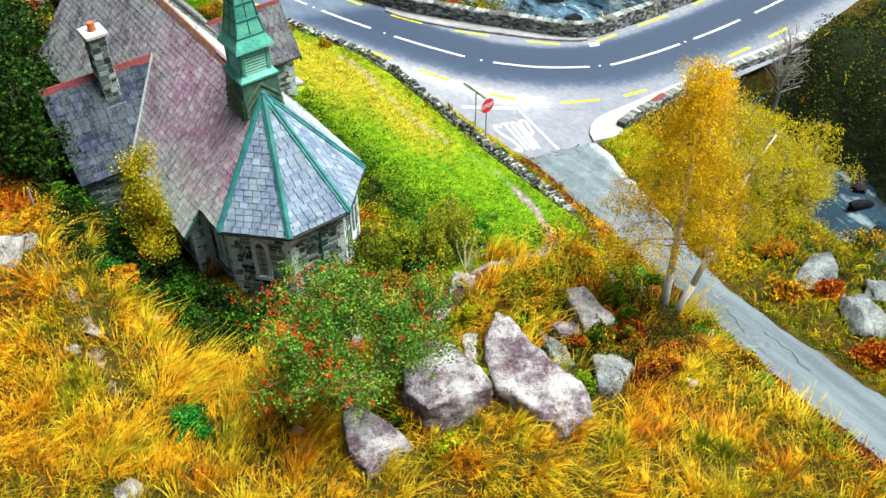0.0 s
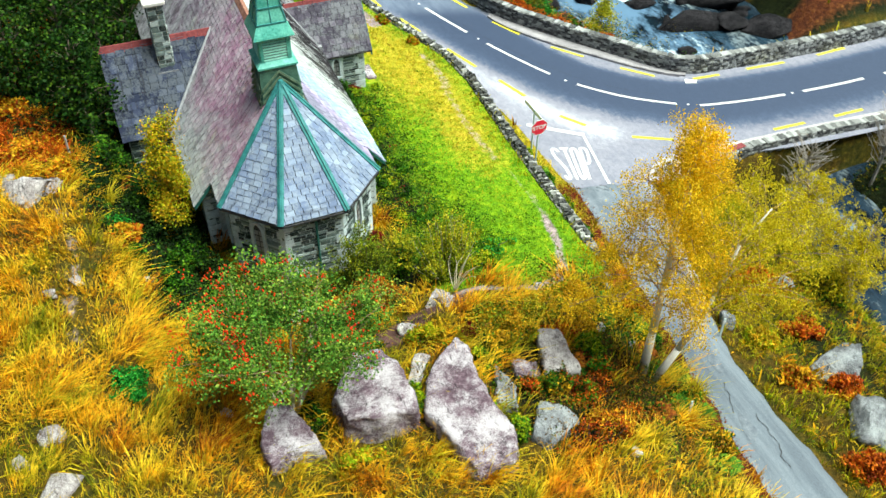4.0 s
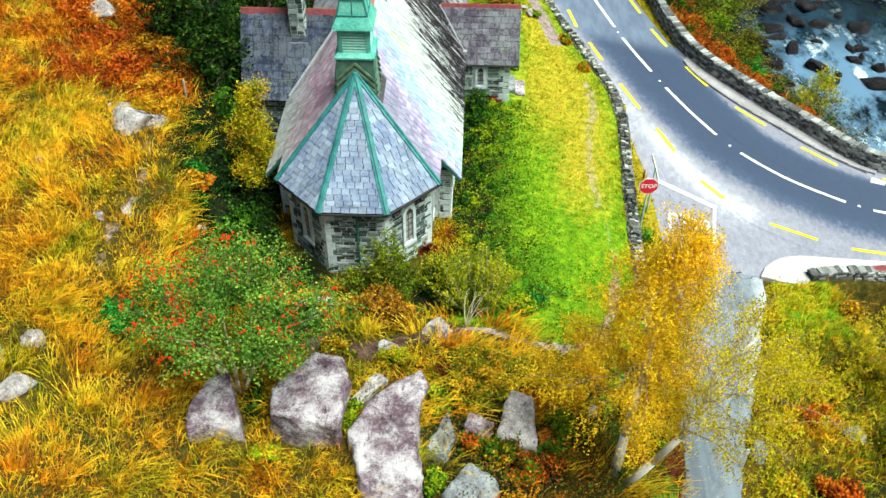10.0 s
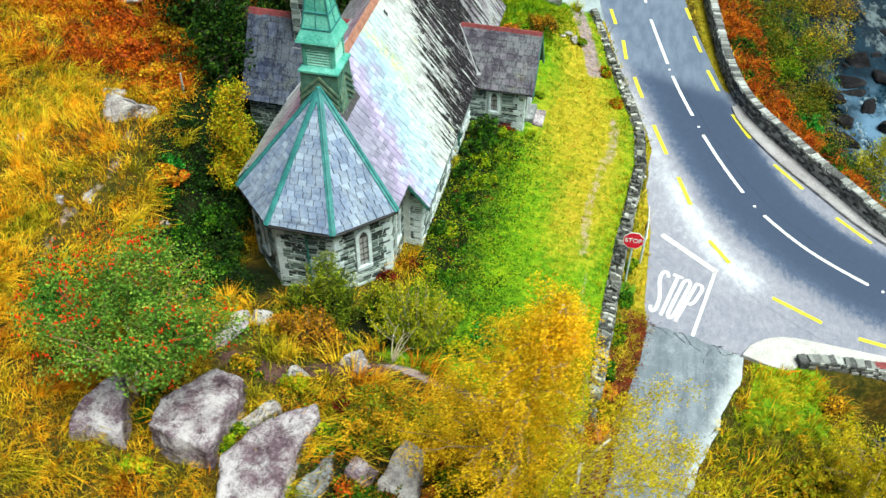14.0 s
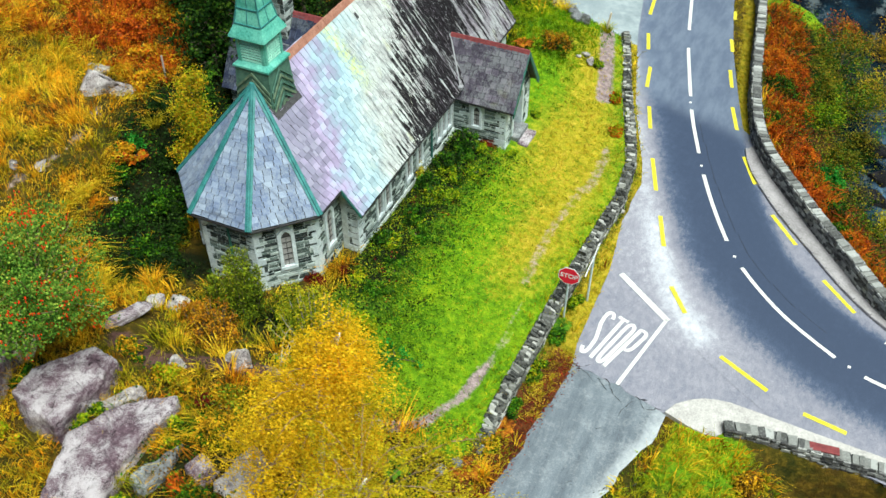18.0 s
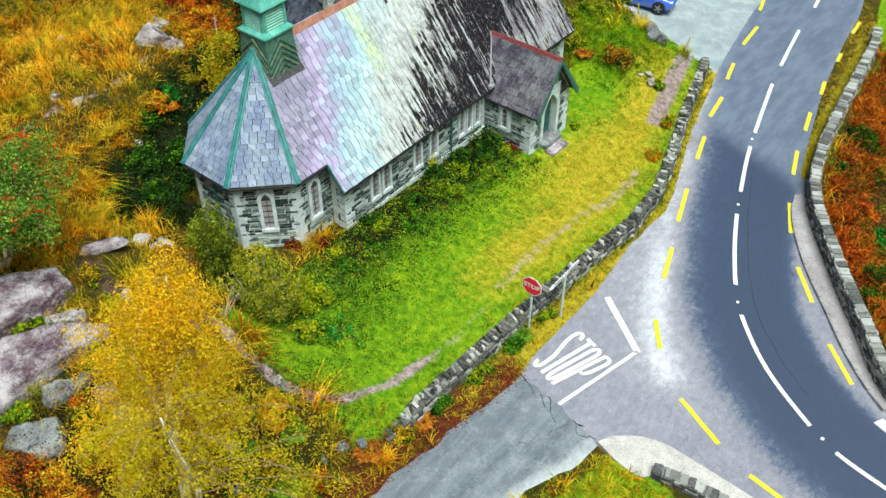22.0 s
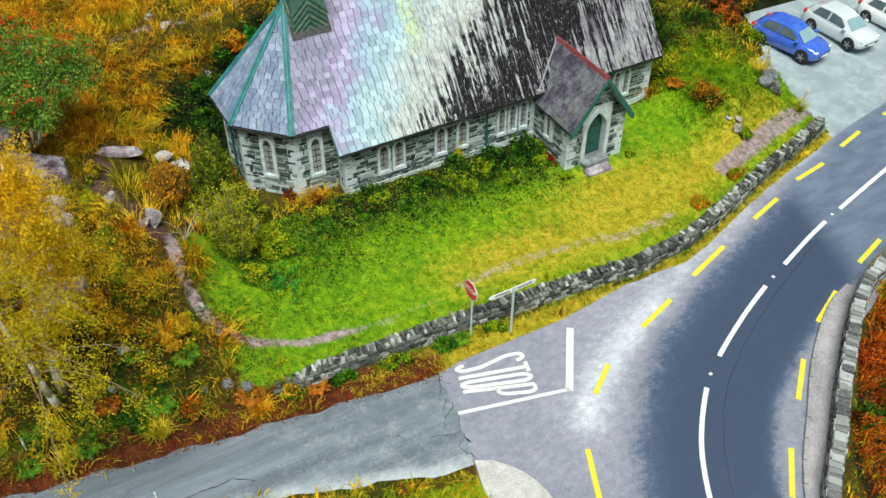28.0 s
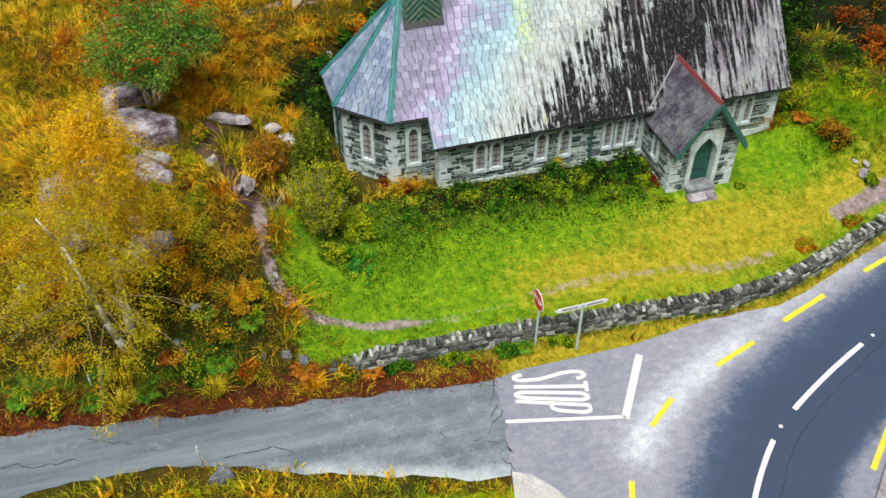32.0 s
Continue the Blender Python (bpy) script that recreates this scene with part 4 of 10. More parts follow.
def build_roads():
    line = resample(CENTRE, 0.4)
    ribbon("road", line, 2.45 + 1.05 * ss(17.0, 15.5, line[:, 1]), -2.75 - 1.6 * ss(13.2, 15.0, line[:, 0]), 0.0, ASPHALT, "blue-grey asphalt main road bending past the church", "road", across=22, dust=True)
    # junction mouth, side road
    ys, cols = np.arange(-1.2, 17.0, 0.2), 26
    lx, rx = edge_x(ys), np.minimum(np.interp(ys, (-1.2, 0.0, 1.5, 3.5, 6, 9, 12, 17), (12.1, 14.5, 16.5, 15.5, 13.2, 11.2, 10.0, 8.0)), 18)
    f = np.linspace(0, 1, cols)
    x = lx[:, None] * (1 - f) + rx[:, None] * f
    y = np.maximum(np.repeat(ys[:, None], cols, 1), np.where(x < 12.3, np.interp(x, SEAM_X, SEAM_Y), -9.0) + 0.0005 * np.arange(len(ys))[:, None])
    v = np.stack([x, y, plane(x, y) - 0.012], -1).reshape(-1, 3)
    i, j = np.meshgrid(np.arange(cols - 1), np.arange(len(ys) - 1))
    a = (j * cols + i).ravel()
    me = mesh_np("junction", v, np.stack([a, a + 1, a + cols + 1, a + cols], -1), ASPHALT)
    lay_tone(me, v)
    tagged(new("road_junction", me), "chalky grey junction surface where the side road meets the main road", "road", kind="structure")
    ys, cols = np.arange(-60.0, -0.1, 0.4), 14
    lx = edge_x(ys)
    rx = np.interp(ys, (-60, -25, -18, -13, -10.5, -6.2, -4.0, -3.0, -2.2, -1.0), (8.9, 9.0, 9.1, 9.0, 9.25, 10.75, 11.35, 11.7, 12.0, 12.1))
    wob = (0.07 * np.sin(ys * 2.3) + 0.05 * np.sin(ys * 5.1)) * ss(-1.5, -3.0, ys)
    f = np.linspace(0, 1, cols)
    x = (lx + wob)[:, None] * (1 - f) + (rx + 0.8 * wob)[:, None] * f
    y = np.minimum(np.repeat(ys[:, None], cols, 1), np.interp(x, SEAM_X, SEAM_Y) + 0.02 + 0.0005 * np.arange(len(ys))[:, None] - 0.08)
    camber = 0.05 * (1 - (2 * f - 1) ** 2)
    v = np.stack([x, y, plane(x, y) + camber[None, :] * ss(-0.6, -3.0, ys)[:, None] - 0.014], -1).reshape(-1, 3)
    i, j = np.meshgrid(np.arange(cols - 1), np.arange(len(ys) - 1))
    a = (j * cols + i).ravel()
    me = mesh_np("side_road", v, np.stack([a, a + 1, a + cols + 1, a + cols], -1), ASPHALT_OLD)
    me.attributes.new("dust", "FLOAT", "POINT").data.foreach_set("value", np.clip(0.02 + 0.2 * ss(-11, -4, v[:, 1]) + 0.5 * ss(0.78, 1.0, np.tile(f, len(ys))) * ss(-10, -6, v[:, 1]), 0, 1).astype(np.float32))
    side = tagged(new("side_road", me), "worn pale grey side road with cracks and patches", "road", kind="structure")
    for k, (p, ang, ln) in enumerate([((8.5, -0.35), -8, 1.3), ((9.7, -0.52), -6, 1.4), ((10.9, -0.74), -12, 1.3), ((8.75, -0.5), -95, 0.9), ((8.75, -0.45), 60, 0.7), ((9.5, -0.6), -60, 0.8), ((9.9, -5.2), 68, 2.2), ((10.0, -5.2), 10, 1.0), ((10.4, -3.3), -20, 0.9), ((10.9, -5.0), 70, 1.6), ((10.9, -1.0), -120, 2.2), ((9.3, -9.5), 75, 2.4), ((7.6, -13.5), 60, 1.6), ((8.0, -16.0), 85, 2.6)]):
        crack(side, p, ang, ln, 300 + k, 0.034)
    for k, (cx, cy, ra, rb, turn) in enumerate([(10.45, -4.2, 0.85, 0.42, 66), (8.85, -0.75, 0.34, 0.2, 10), (8.35, -11.3, 0.5, 0.22, 80), (7.7, -14.2, 0.6, 0.25, 75)]):
        r = np.random.default_rng(320 + k)
        bm = bmesh.new()
        vs = []
        for t in np.linspace(0, 2 * math.pi, 18, endpoint=False):
            q = r.uniform(0.72, 1.15)
            px, py = ra * q * math.cos(t), rb * q * math.sin(t)
            c, sn = math.cos(math.radians(turn)), math.sin(math.radians(turn))
            px, py = cx + px * c - py * sn, cy + px * sn + py * c
            ff = min(max((px - float(edge_x(py))) / 2.4, 0), 1)
            vs.append(bm.verts.new((px, py, float(plane(px, py)) + 0.05 * (1 - (2 * ff - 1) ** 2) * float(ss(-0.6, -3.0, py)) + 0.003)))
        bm.faces.new(vs)
        part("patch", bm, ASPHALT_PATCH, side, "dark uneven patch in the side road")
    # car park
    xs, ys = np.linspace(-5.6, 5.4, 30), np.linspace(22.4, 46, 40)
    x, y = np.meshgrid(xs, ys)
    x = np.minimum(x, edge_x(y) + 0.6)
    y = y + 2.9 * ss(1.4, -5.4, x) + 0.15 * np.sin(x * 1.7)
    v = np.stack([x, y, plane(x, y) - 0.015], -1).reshape(-1, 3)
    i, j = np.meshgrid(np.arange(29), np.arange(39))
    a = (j * 30 + i).ravel()
    tagged(new("car_park", mesh_np("car_park", v, np.stack([a, a + 1, a + 31, a + 30], -1), GRAVEL)), "pale gravel car park beside the road", "car park", kind="structure")
    return line


road_line = build_roads()


def station(line, t):
    """Point and direction a distance along a resampled line of 0.4 m steps."""
    k = min(max(t / 0.4, 0), len(line) - 1.001)
    i = int(k)
    p = line[i] * (1 - k + i) + line[i + 1] * (k - i)
    d = line[i + 1] - line[i]
    return p, d / np.hypot(*d)


def near_station(line, x, y):
    return 0.4 * int(np.argmin(np.hypot(line[:, 0] - x, line[:, 1] - y)))


def stripe(parent, name, line, t0, t1, offset, width, material, lift=0.008):
    """A painted mark following the road, one slightly raised mesh."""
    n = max(2, int((t1 - t0) / 0.25) + 1)
    v, f = [], []
    for k, t in enumerate(np.linspace(t0, t1, n)):
        p, d = station(line, t)
        nr = np.array([-d[1], d[0]])
        for o in (offset - width / 2, offset + width / 2):
            q = p + nr * o
            v.append((q[0], q[1], float(plane(*q)) + lift))
        if k:
            f.append((2 * k - 2, 2 * k - 1, 2 * k + 1, 2 * k))
    return part(name, mesh_of(name, v, f, material), material, parent)


def slab_mark(parent, name, a, b, width, material, lift=0.004):
    a, b = np.array(a, float), np.array(b, float)
    d = (b - a) / np.hypot(*(b - a))
    n = np.array([-d[1], d[0]]) * width / 2
    v = [(*(q), float(plane(*q)) + lift) for q in (a - n, b - n, b + n, a + n)]
    return part(name, mesh_of(name, v, [(0, 1, 2, 3)], material), material, parent)


def build_markings():
    marks = thing("road_markings", "painted white and yellow road markings with worn edges", "road marking", kind="structure")
    for a, b in [((2.9, 43), (4.0, 39)), ((4.6, 36.6), (5.4, 33.2)), ((5.86, 30.1), (6.66, 25.8)), ((7.08, 23.8), (8.27, 19.2)), ((8.54, 18.0), (9.79, 14.45)), ((10.33, 13.0), (12.25, 8.97)), ((13.17, 7.65), (17.0, 4.72)), ((18.42, 4.18), (23.34, 3.98)), ((24.55, 4.0), (29.1, 4.25)), ((30.6, 4.4), (35, 4.95))]:
        stripe(marks, "centre_dash", road_line, near_station(road_line, *a), near_station(road_line, *b), 0.0, 0.17, PAINT_WHITE)
    for a, b in [((2.6, 33), (3.3, 30.4)), ((4.0, 28.6), (4.28, 26.2)), ((4.76, 24.08), (5.2, 22.4)), ((5.76, 20.74), (6.1, 18.75)), ((6.66, 17.1), (7.21, 15.28)), ((7.91, 13.03), (8.66, 10.81)), ((9.26, 9.22), (9.88, 7.4)), ((10.73, 5.24), (11.57, 4.08)), ((13.25, 2.58), (15.11, 1.79)), ((16.44, 1.38), (17.95, 1.25)), ((20.6, 1.2), (22.6, 1.3)), ((24.6, 1.4), (26.6, 1.55)), ((28.6, 1.75), (30.6, 2.0))]:
        slab_mark(marks, "edge_dash", a, b, 0.19, PAINT_YELLOW, 0.012)
    for a, b in [((8.03, 33.66), (8.18, 32.05)), ((8.55, 29.51), (8.71, 28.48)), ((8.99, 26.1), (9.31, 24.77)), ((9.57, 22.82), (9.99, 21.16)), ((10.38, 19.33), (10.97, 17.47)), ((11.69, 15.46), (12.54, 13.63)), ((13.61, 11.85), (14.86, 10.37)), ((16.21, 8.75), (17.59, 7.47)), ((19.5, 6.66), (21.2, 6.7)), ((23.1, 6.85), (25.75, 6.95)), ((28.25, 7.18), (30.5, 7.5))]:
        slab_mark(marks, "edge_dash", a, b, 0.19, PAINT_YELLOW, 0.012)
    seam = near_station(road_line, 8.9, 17.0)
    for k in range(9):
        stripe(marks, "tar_seam", road_line, seam + 1.6 * k, seam + 1.6 * k + 1.45, 0.34 + 0.055 * k + 0.02 * (k % 2), 0.018, GUTTER, 0.004)
    slab_mark(marks, "stop_line", (8.77, 4.94), (11.07, 3.35), 0.26, PAINT_WHITE)
    slab_mark(marks, "lane_line", (10.21, -0.54), (11.02, 3.42), 0.13, PAINT_WHITE)
    # the word on the road, letters drawn long in the way of travel, each a bent stroke
    c00, c01, c10, c11 = np.array((8.47, 0.22)), np.array((8.9, 2.86)), np.array((9.76, -0.1)), np.array((10.66, 2.42))
    def arc(cx, cy, rx, ry, a0, a1, n=7):
        return [(cx + rx * math.cos(math.radians(t)), cy + ry * math.sin(math.radians(t))) for t in np.linspace(a0, a1, n)]
    strokes = [
        arc(0.115, 0.83, 0.085, 0.13, 10, 180) + [(0.045, 0.68), (0.185, 0.36)] + arc(0.115, 0.17, 0.085, 0.13, 0, -170),
        [(0.27, 0.96), (0.5, 0.96)], [(0.385, 0.96), (0.385, 0.03)],
        arc(0.62, 0.83, 0.08, 0.13, 0, 180) + arc(0.62, 0.17, 0.08, 0.13, 180, 360) + [(0.7, 0.83)],
        [(0.81, 0.03), (0.81, 0.96)] + arc(0.9, 0.83, 0.08, 0.13, 90, 0) + arc(0.9, 0.6, 0.08, 0.12, 0, -90) + [(0.81, 0.48)],
    ]
    word = []
    for pts in strokes:
        uw = np.array(pts)
        fine = np.concatenate([np.linspace(p, q, 4, endpoint=False) for p, q in zip(uw, uw[1:])] + [uw[-1:]])
        u, w = fine[:, :1], fine[:, 1:]
        xy = (c00 * (1 - u) + c10 * u) * (1 - w) + (c01 * (1 - u) + c11 * u) * w
        word.append((xy, normals_of(xy)))
    v, f = [], []
    for xy, n in word:
        b = len(v)
        for p, q in zip(xy, n):
            for o in (-0.07, 0.07):
                e = p + q * o
                v.append((e[0], e[1], float(plane(*e)) + 0.004))
        f += [(b + 2 * i, b + 2 * i + 1, b + 2 * i + 3, b + 2 * i + 2) for i in range(len(xy) - 1)]
    part("lettering", mesh_of("lettering", v, f, PAINT_WHITE), PAINT_WHITE, marks, "white painted word STOP")
    for x, y in ((8.4, 18.6), (10.05, 13.7), (12.65, 8.3), (17.7, 4.45), (23.95, 3.98)):
        bm = bmesh.new()
        box(bm, (x - 0.06, y - 0.06, float(plane(x, y)) - 0.01), (x + 0.06, y + 0.06, float(plane(x, y)) + 0.022))
        part("road_stud", bevelled(bm, 0.015), SIGN_WHITE, marks, "small white reflective road stud")


build_markings()


# ---- the church ----
XC = -3.71
K = 1.26
EAVE_Z, CHANCEL_Z = 2.23, 3.2
RIDGE_Z = EAVE_Z + 3.71 * K
NAVE_Y0, NAVE_Y1 = 0.0, 15.48
APEX = Vector((XC, -0.23, RIDGE_Z))
CORNERS = [Vector((-6.65, -1.5, CHANCEL_Z)), Vector((-4.9, -3.26, CHANCEL_Z)), Vector((-2.52, -3.26, CHANCEL_Z)), Vector((-0.77, -1.5, CHANCEL_Z))]

church = thing("church", "small stone church with lichened slate roofs and green fleche", "church", at=(0, 0, 0))


def slates(name, parent, origin, u, v, outline, wide, tall, lone, joined, pick=None, thick=0.03):
    """Lays slates in broken courses on a roof plane. outline: polygon of (along, up). Those that pick() names are objects of their own."""
    origin, u, v = Vector(origin), Vector(u).normalized(), Vector(v).normalized()
    n = u.cross(v)
    poly = [(float(a), float(b)) for a, b in outline]
    top = max(p[1] for p in poly)

    def span(h):
        xs = []
        for (x0, y0), (x1, y1) in zip(poly, poly[1:] + poly[:1]):
            if (y0 - h) * (y1 - h) <= 0 and y0 != y1:
                xs.append(x0 + (h - y0) / (y1 - y0) * (x1 - x0))
        return (min(xs), max(xs)) if len(xs) > 1 else None

    shapes = []
    for k in range(3):
        w, h, d = wide * (0.93 + 0.03 * k), tall * 1.08, thick
        vs = [(0.01, 0, 0), (w - 0.01, 0.006 * (k - 1), 0), (w - 0.008, h, -0.6 * d), (0.008, h, -0.6 * d)]
        vs = vs + [(a, b, c + d) for a, b, c in vs]
        shapes.append((mesh_of("slate", vs, [(0, 3, 2, 1), (4, 5, 6, 7), (0, 1, 5, 4), (1, 2, 6, 5), (2, 3, 7, 6), (3, 0, 4, 7)], lone), w))
    verts, faces, row, h = [], [], 0, min(p[1] for p in poly)
    local = Matrix((u, v, n)).transposed().to_4x4()
    while h < top - 0.04:
        sp0, sp1 = span(h + 0.004), span(min(h + tall, top - 0.002))
        if sp0 is None:
            break
        if sp1 is None:
            sp1 = sp0
        a = min(sp0[0], sp1[0]) - rng.uniform(0, wide) if row % 2 else min(sp0[0], sp1[0]) - wide * 0.5 * rng.uniform(0.8, 1.2)
        while a < max(sp0[1], sp1[1]):
            kk = int(rng.integers(0, 3))
            w = shapes[kk][1]
            l0, l1 = max(a, sp0[0]), max(a, sp1[0])
            r0, r1 = min(a + w, sp0[1]), min(a + w, sp1[1])
            whole = l0 == a and l1 == a and r0 == a + w and r1 == a + w
            lift = 0.012 + rng.uniform(0, 0.012)
            if whole and pick is not None and pick(a, h):
                m = Matrix.Translation(origin + u * a + v * (h + rng.uniform(-0.006, 0.006)) + n * lift) @ local @ pose(0, 0, 0, rng.uniform(-0.5, 0.5), 0, rng.uniform(-0.35, 0.35))
                part("slate", shapes[kk][0], lone, parent, at=m)
            elif r0 - l0 > 0.03 or r1 - l1 > 0.03:
                base = len(verts)
                r0, r1 = max(r0, l0 + 0.01), max(r1, l1 + 0.01)
                tw = rng.uniform(-0.012, 0.012)
                for dz in (0, thick):
                    for p, q, s in ((l0 + 0.006, h + tw, 0), (r0 - 0.006, h + tw, 0), (r1 - 0.006, min(h + tall * 1.05, top), -0.6 * thick), (l1 + 0.006, min(h + tall * 1.05, top), -0.6 * thick)):
                        verts.append(origin + u * p + v * q + n * (lift + s + dz))
                faces += [tuple(base + i for i in fc) for fc in ((0, 3, 2, 1), (4, 5, 6, 7), (0, 1, 5, 4), (1, 2, 6, 5), (2, 3, 7, 6), (3, 0, 4, 7))]
            a += w + 0.008
        h += tall
        row += 1
    if verts:
        ob = part(name, mesh_of(name, verts, faces, joined), joined, parent)
        tagged(ob, kind="stuff")


def roof_panel(name, corners, parent, label, thick=0.07):
    """A solid roof plane through coplanar corners, its thickness below."""
    bm = bmesh.new()
    cs = [Vector(c) for c in corners]
    n = (cs[1] - cs[0]).cross(cs[2] - cs[0]).normalized()
    if n.z < 0:
        n.negate()
    a = [bm.verts.new(c) for c in cs]
    b = [bm.verts.new(c - n * thick) for c in cs]
    bm.faces.new(a)
    bm.faces.new(b[::-1])
    k = len(cs)
    for i in range(k):
        bm.faces.new((a[i], a[(i + 1) % k], b[(i + 1) % k], b[i]))
    bmesh.ops.recalc_face_normals(bm, faces=bm.faces[:])
    return part(name, bm, SLATE_BED, parent, label)


def roof_z(x):
    return EAVE_Z + (3.71 - abs(x - XC)) * K


def build_roofs():
    sl = math.hypot(1, K)
    up_len = 3.71 * sl
    ch_u = 0.77 * sl
    # nave and chancel, east slope: the chancel's eave stands higher than the nave's
    east = roof_panel("roof_slope", [(0, NAVE_Y0, EAVE_Z), (0, NAVE_Y1, EAVE_Z), (XC, NAVE_Y1, RIDGE_Z), (XC, -0.23, RIDGE_Z), (-0.77, -1.5, CHANCEL_Z), (-0.77, 0, CHANCEL_Z)], church, "pale lichened slate slope streaked with black algae")
    outline_n = [(0, 0), (15.48, 0), (15.48, up_len), (0, up_len)]
    slates("slating", east, (0, 0, EAVE_Z), (0, 1, 0), (-1, 0, K), outline_n, 0.3, 0.225, SLATE_E, SLATE_E_JOINED, pick=lambda a, h: a < 3.0)
    slates("slating", east, (0, 0, EAVE_Z), (0, 1, 0), (-1, 0, K), [(-1.5, ch_u), (0.0, ch_u), (0.0, up_len), (-0.23, up_len)], 0.3, 0.225, SLATE_E, SLATE_E_JOINED, pick=lambda a, h: True)
    west = roof_panel("roof_slope", [(2 * XC, NAVE_Y0, EAVE_Z), (2 * XC, NAVE_Y1, EAVE_Z), (XC, NAVE_Y1, RIDGE_Z), (XC, -0.23, RIDGE_Z), (-6.65, -1.5, CHANCEL_Z), (-6.65, 0, CHANCEL_Z)], church, "purple-grey slate slope with pale lichen")
    slates("slating", west, (2 * XC, NAVE_Y1, EAVE_Z), (0, -1, 0), (1, 0, K), [(0, 0), (15.48, 0), (15.48, up_len), (0, up_len)], 0.3, 0.225, SLATE_W, SLATE_W)
    slates("slating", west, (2 * XC, 0, EAVE_Z), (0, -1, 0), (1, 0, K), [(0, ch_u), (1.5, ch_u), (0.23, up_len), (0, up_len)], 0.3, 0.225, SLATE_W, SLATE_W)
    # apse: three facets meeting at the apex, copper caps on the hips
    for a, b in zip(CORNERS, CORNERS[1:]):
        facet = roof_panel("apse_roof_facet", [a, b, APEX], church, "blue-grey slate facet of the apse roof")
        u = (b - a).normalized()
        mid = (a + b) / 2
        v = (APEX - mid)
        v = v - u * v.dot(u)
        x_apex, ln = (APEX - a).dot(u), v.length
        slates("slating", facet, a, u, v, [(0, 0), ((b - a).length, 0), (x_apex, ln)], 0.31, 0.215, SLATE_APSE, SLATE_APSE_JOINED, pick=lambda p, q: True)
    for c in CORNERS:
        bm = bmesh.new()
        d = (APEX - c)
        q = d.to_track_quat("Y", "Z").to_matrix().to_4x4()
        ln = d.length
        prof = [(-0.115, 0.02), (-0.045, 0.045), (-0.03, 0.09), (0.03, 0.09), (0.045, 0.045), (0.115, 0.02), (0.1, -0.03), (-0.1, -0.03)]
        prism(bm, [(p, z) for p, z in prof], -0.06, ln - 0.02, axis=1)
        part("hip_cap", bm, HIP_COPPER, church, "green copper hip capping", at=Matrix.Translation(c + Vector((0, 0, 0.05))) @ q)
    bm = bmesh.new()
    bmesh.ops.create_cone(bm, cap_ends=True, segments=10, radius1=0.3, radius2=0.08, depth=0.5, matrix=Matrix.Translation((XC, -0.26, RIDGE_Z - 0.12)))
    part("apex_cap", bm, HIP_COPPER, church, "green copper cap where the hips meet")
    # ridge
    for k in range(31):
        y0 = 1.25 + k * 0.46
        if y0 + 0.45 > NAVE_Y1:
            break
        bm = bmesh.new()
        prism(bm, [(XC - 0.17, RIDGE_Z - 0.13), (XC - 0.03, RIDGE_Z + 0.1), (XC + 0.03, RIDGE_Z + 0.1), (XC + 0.17, RIDGE_Z - 0.13), (XC, RIDGE_Z + 0.02)], y0, y0 + 0.45, axis=1)
        part("ridge_tile", bm, RIDGE_PINK, church)


build_roofs()


def stones(name, parent, origin, u, width, height, holes, lone, joined, out, picks=0, tall=(0.07, 0.16), long=(0.2, 0.62), gable=None, proud=0.03, gap=0.034):
    """Rubble laid in rough courses on a wall face. holes: (x0, x1, z0, z1). gable: (middle, rise) above the height."""
    origin, u, out = Vector(origin), Vector(u).normalized(), Vector(out)
    up = Vector((0, 0, 1))
    verts, faces, made = [], [], 0
    z = 0.0
    full = height + (gable[1] if gable else 0)
    while z < full - 0.05:
        h = min(rng.uniform(*tall), full - z)
        lo, hi = 0.0, width
        if gable and z + h > height:
            f = (z + h - height) / gable[1]
            lo, hi = width * 0.5 * f, width * (1 - 0.5 * f)
        a = lo
        while a < hi - 0.04:
            w = min(rng.uniform(*long), hi - a)
            for x0, x1, z0, z1 in holes:
                if a + w > x0 and a < x1 and z + h > z0 and z < z1:
                    if a < x0 - 0.04:
                        w = x0 - a
                    else:
                        a, w = max(a, x1), min(w, hi - max(a, x1))
            if w > 0.04 and a + w < hi + 0.001:
                d = proud * rng.uniform(0.5, 1.3)
                jit = rng.uniform(-0.014, 0.014, 8)
                p = [(a + gap / 2 + jit[0], z + gap / 2), (a + w - gap / 2 + jit[1], z + gap / 2 + jit[2]), (a + w - gap / 2 + jit[3], z + h - gap / 2), (a + gap / 2 + jit[4], z + h - gap / 2 + jit[5])]
                c = (sum(q[0] for q in p) / 4, sum(q[1] for q in p) / 4)
                vs = [origin + u * q[0] + up * q[1] - out * 0.02 for q in p]
                vs += [origin + u * (c[0] + (q[0] - c[0]) * 0.95) + up * (c[1] + (q[1] - c[1]) * 0.9) + out * d for q in p]
                fs = [(4, 5, 6, 7), (0, 1, 5, 4), (1, 2, 6, 5), (2, 3, 7, 6), (3, 0, 4, 7)]
                if made < picks:
                    part("stone", mesh_of("stone", vs, fs, lone), lone, parent)
                    made += 1
                else:
                    b = len(verts)
                    verts += vs
                    faces += [tuple(b + i for i in fc) for fc in fs]
            a += max(w, 0.02)
        z += h
    if verts:
        tagged(part(name, mesh_of(name, verts, faces, joined), joined, parent), kind="stuff")


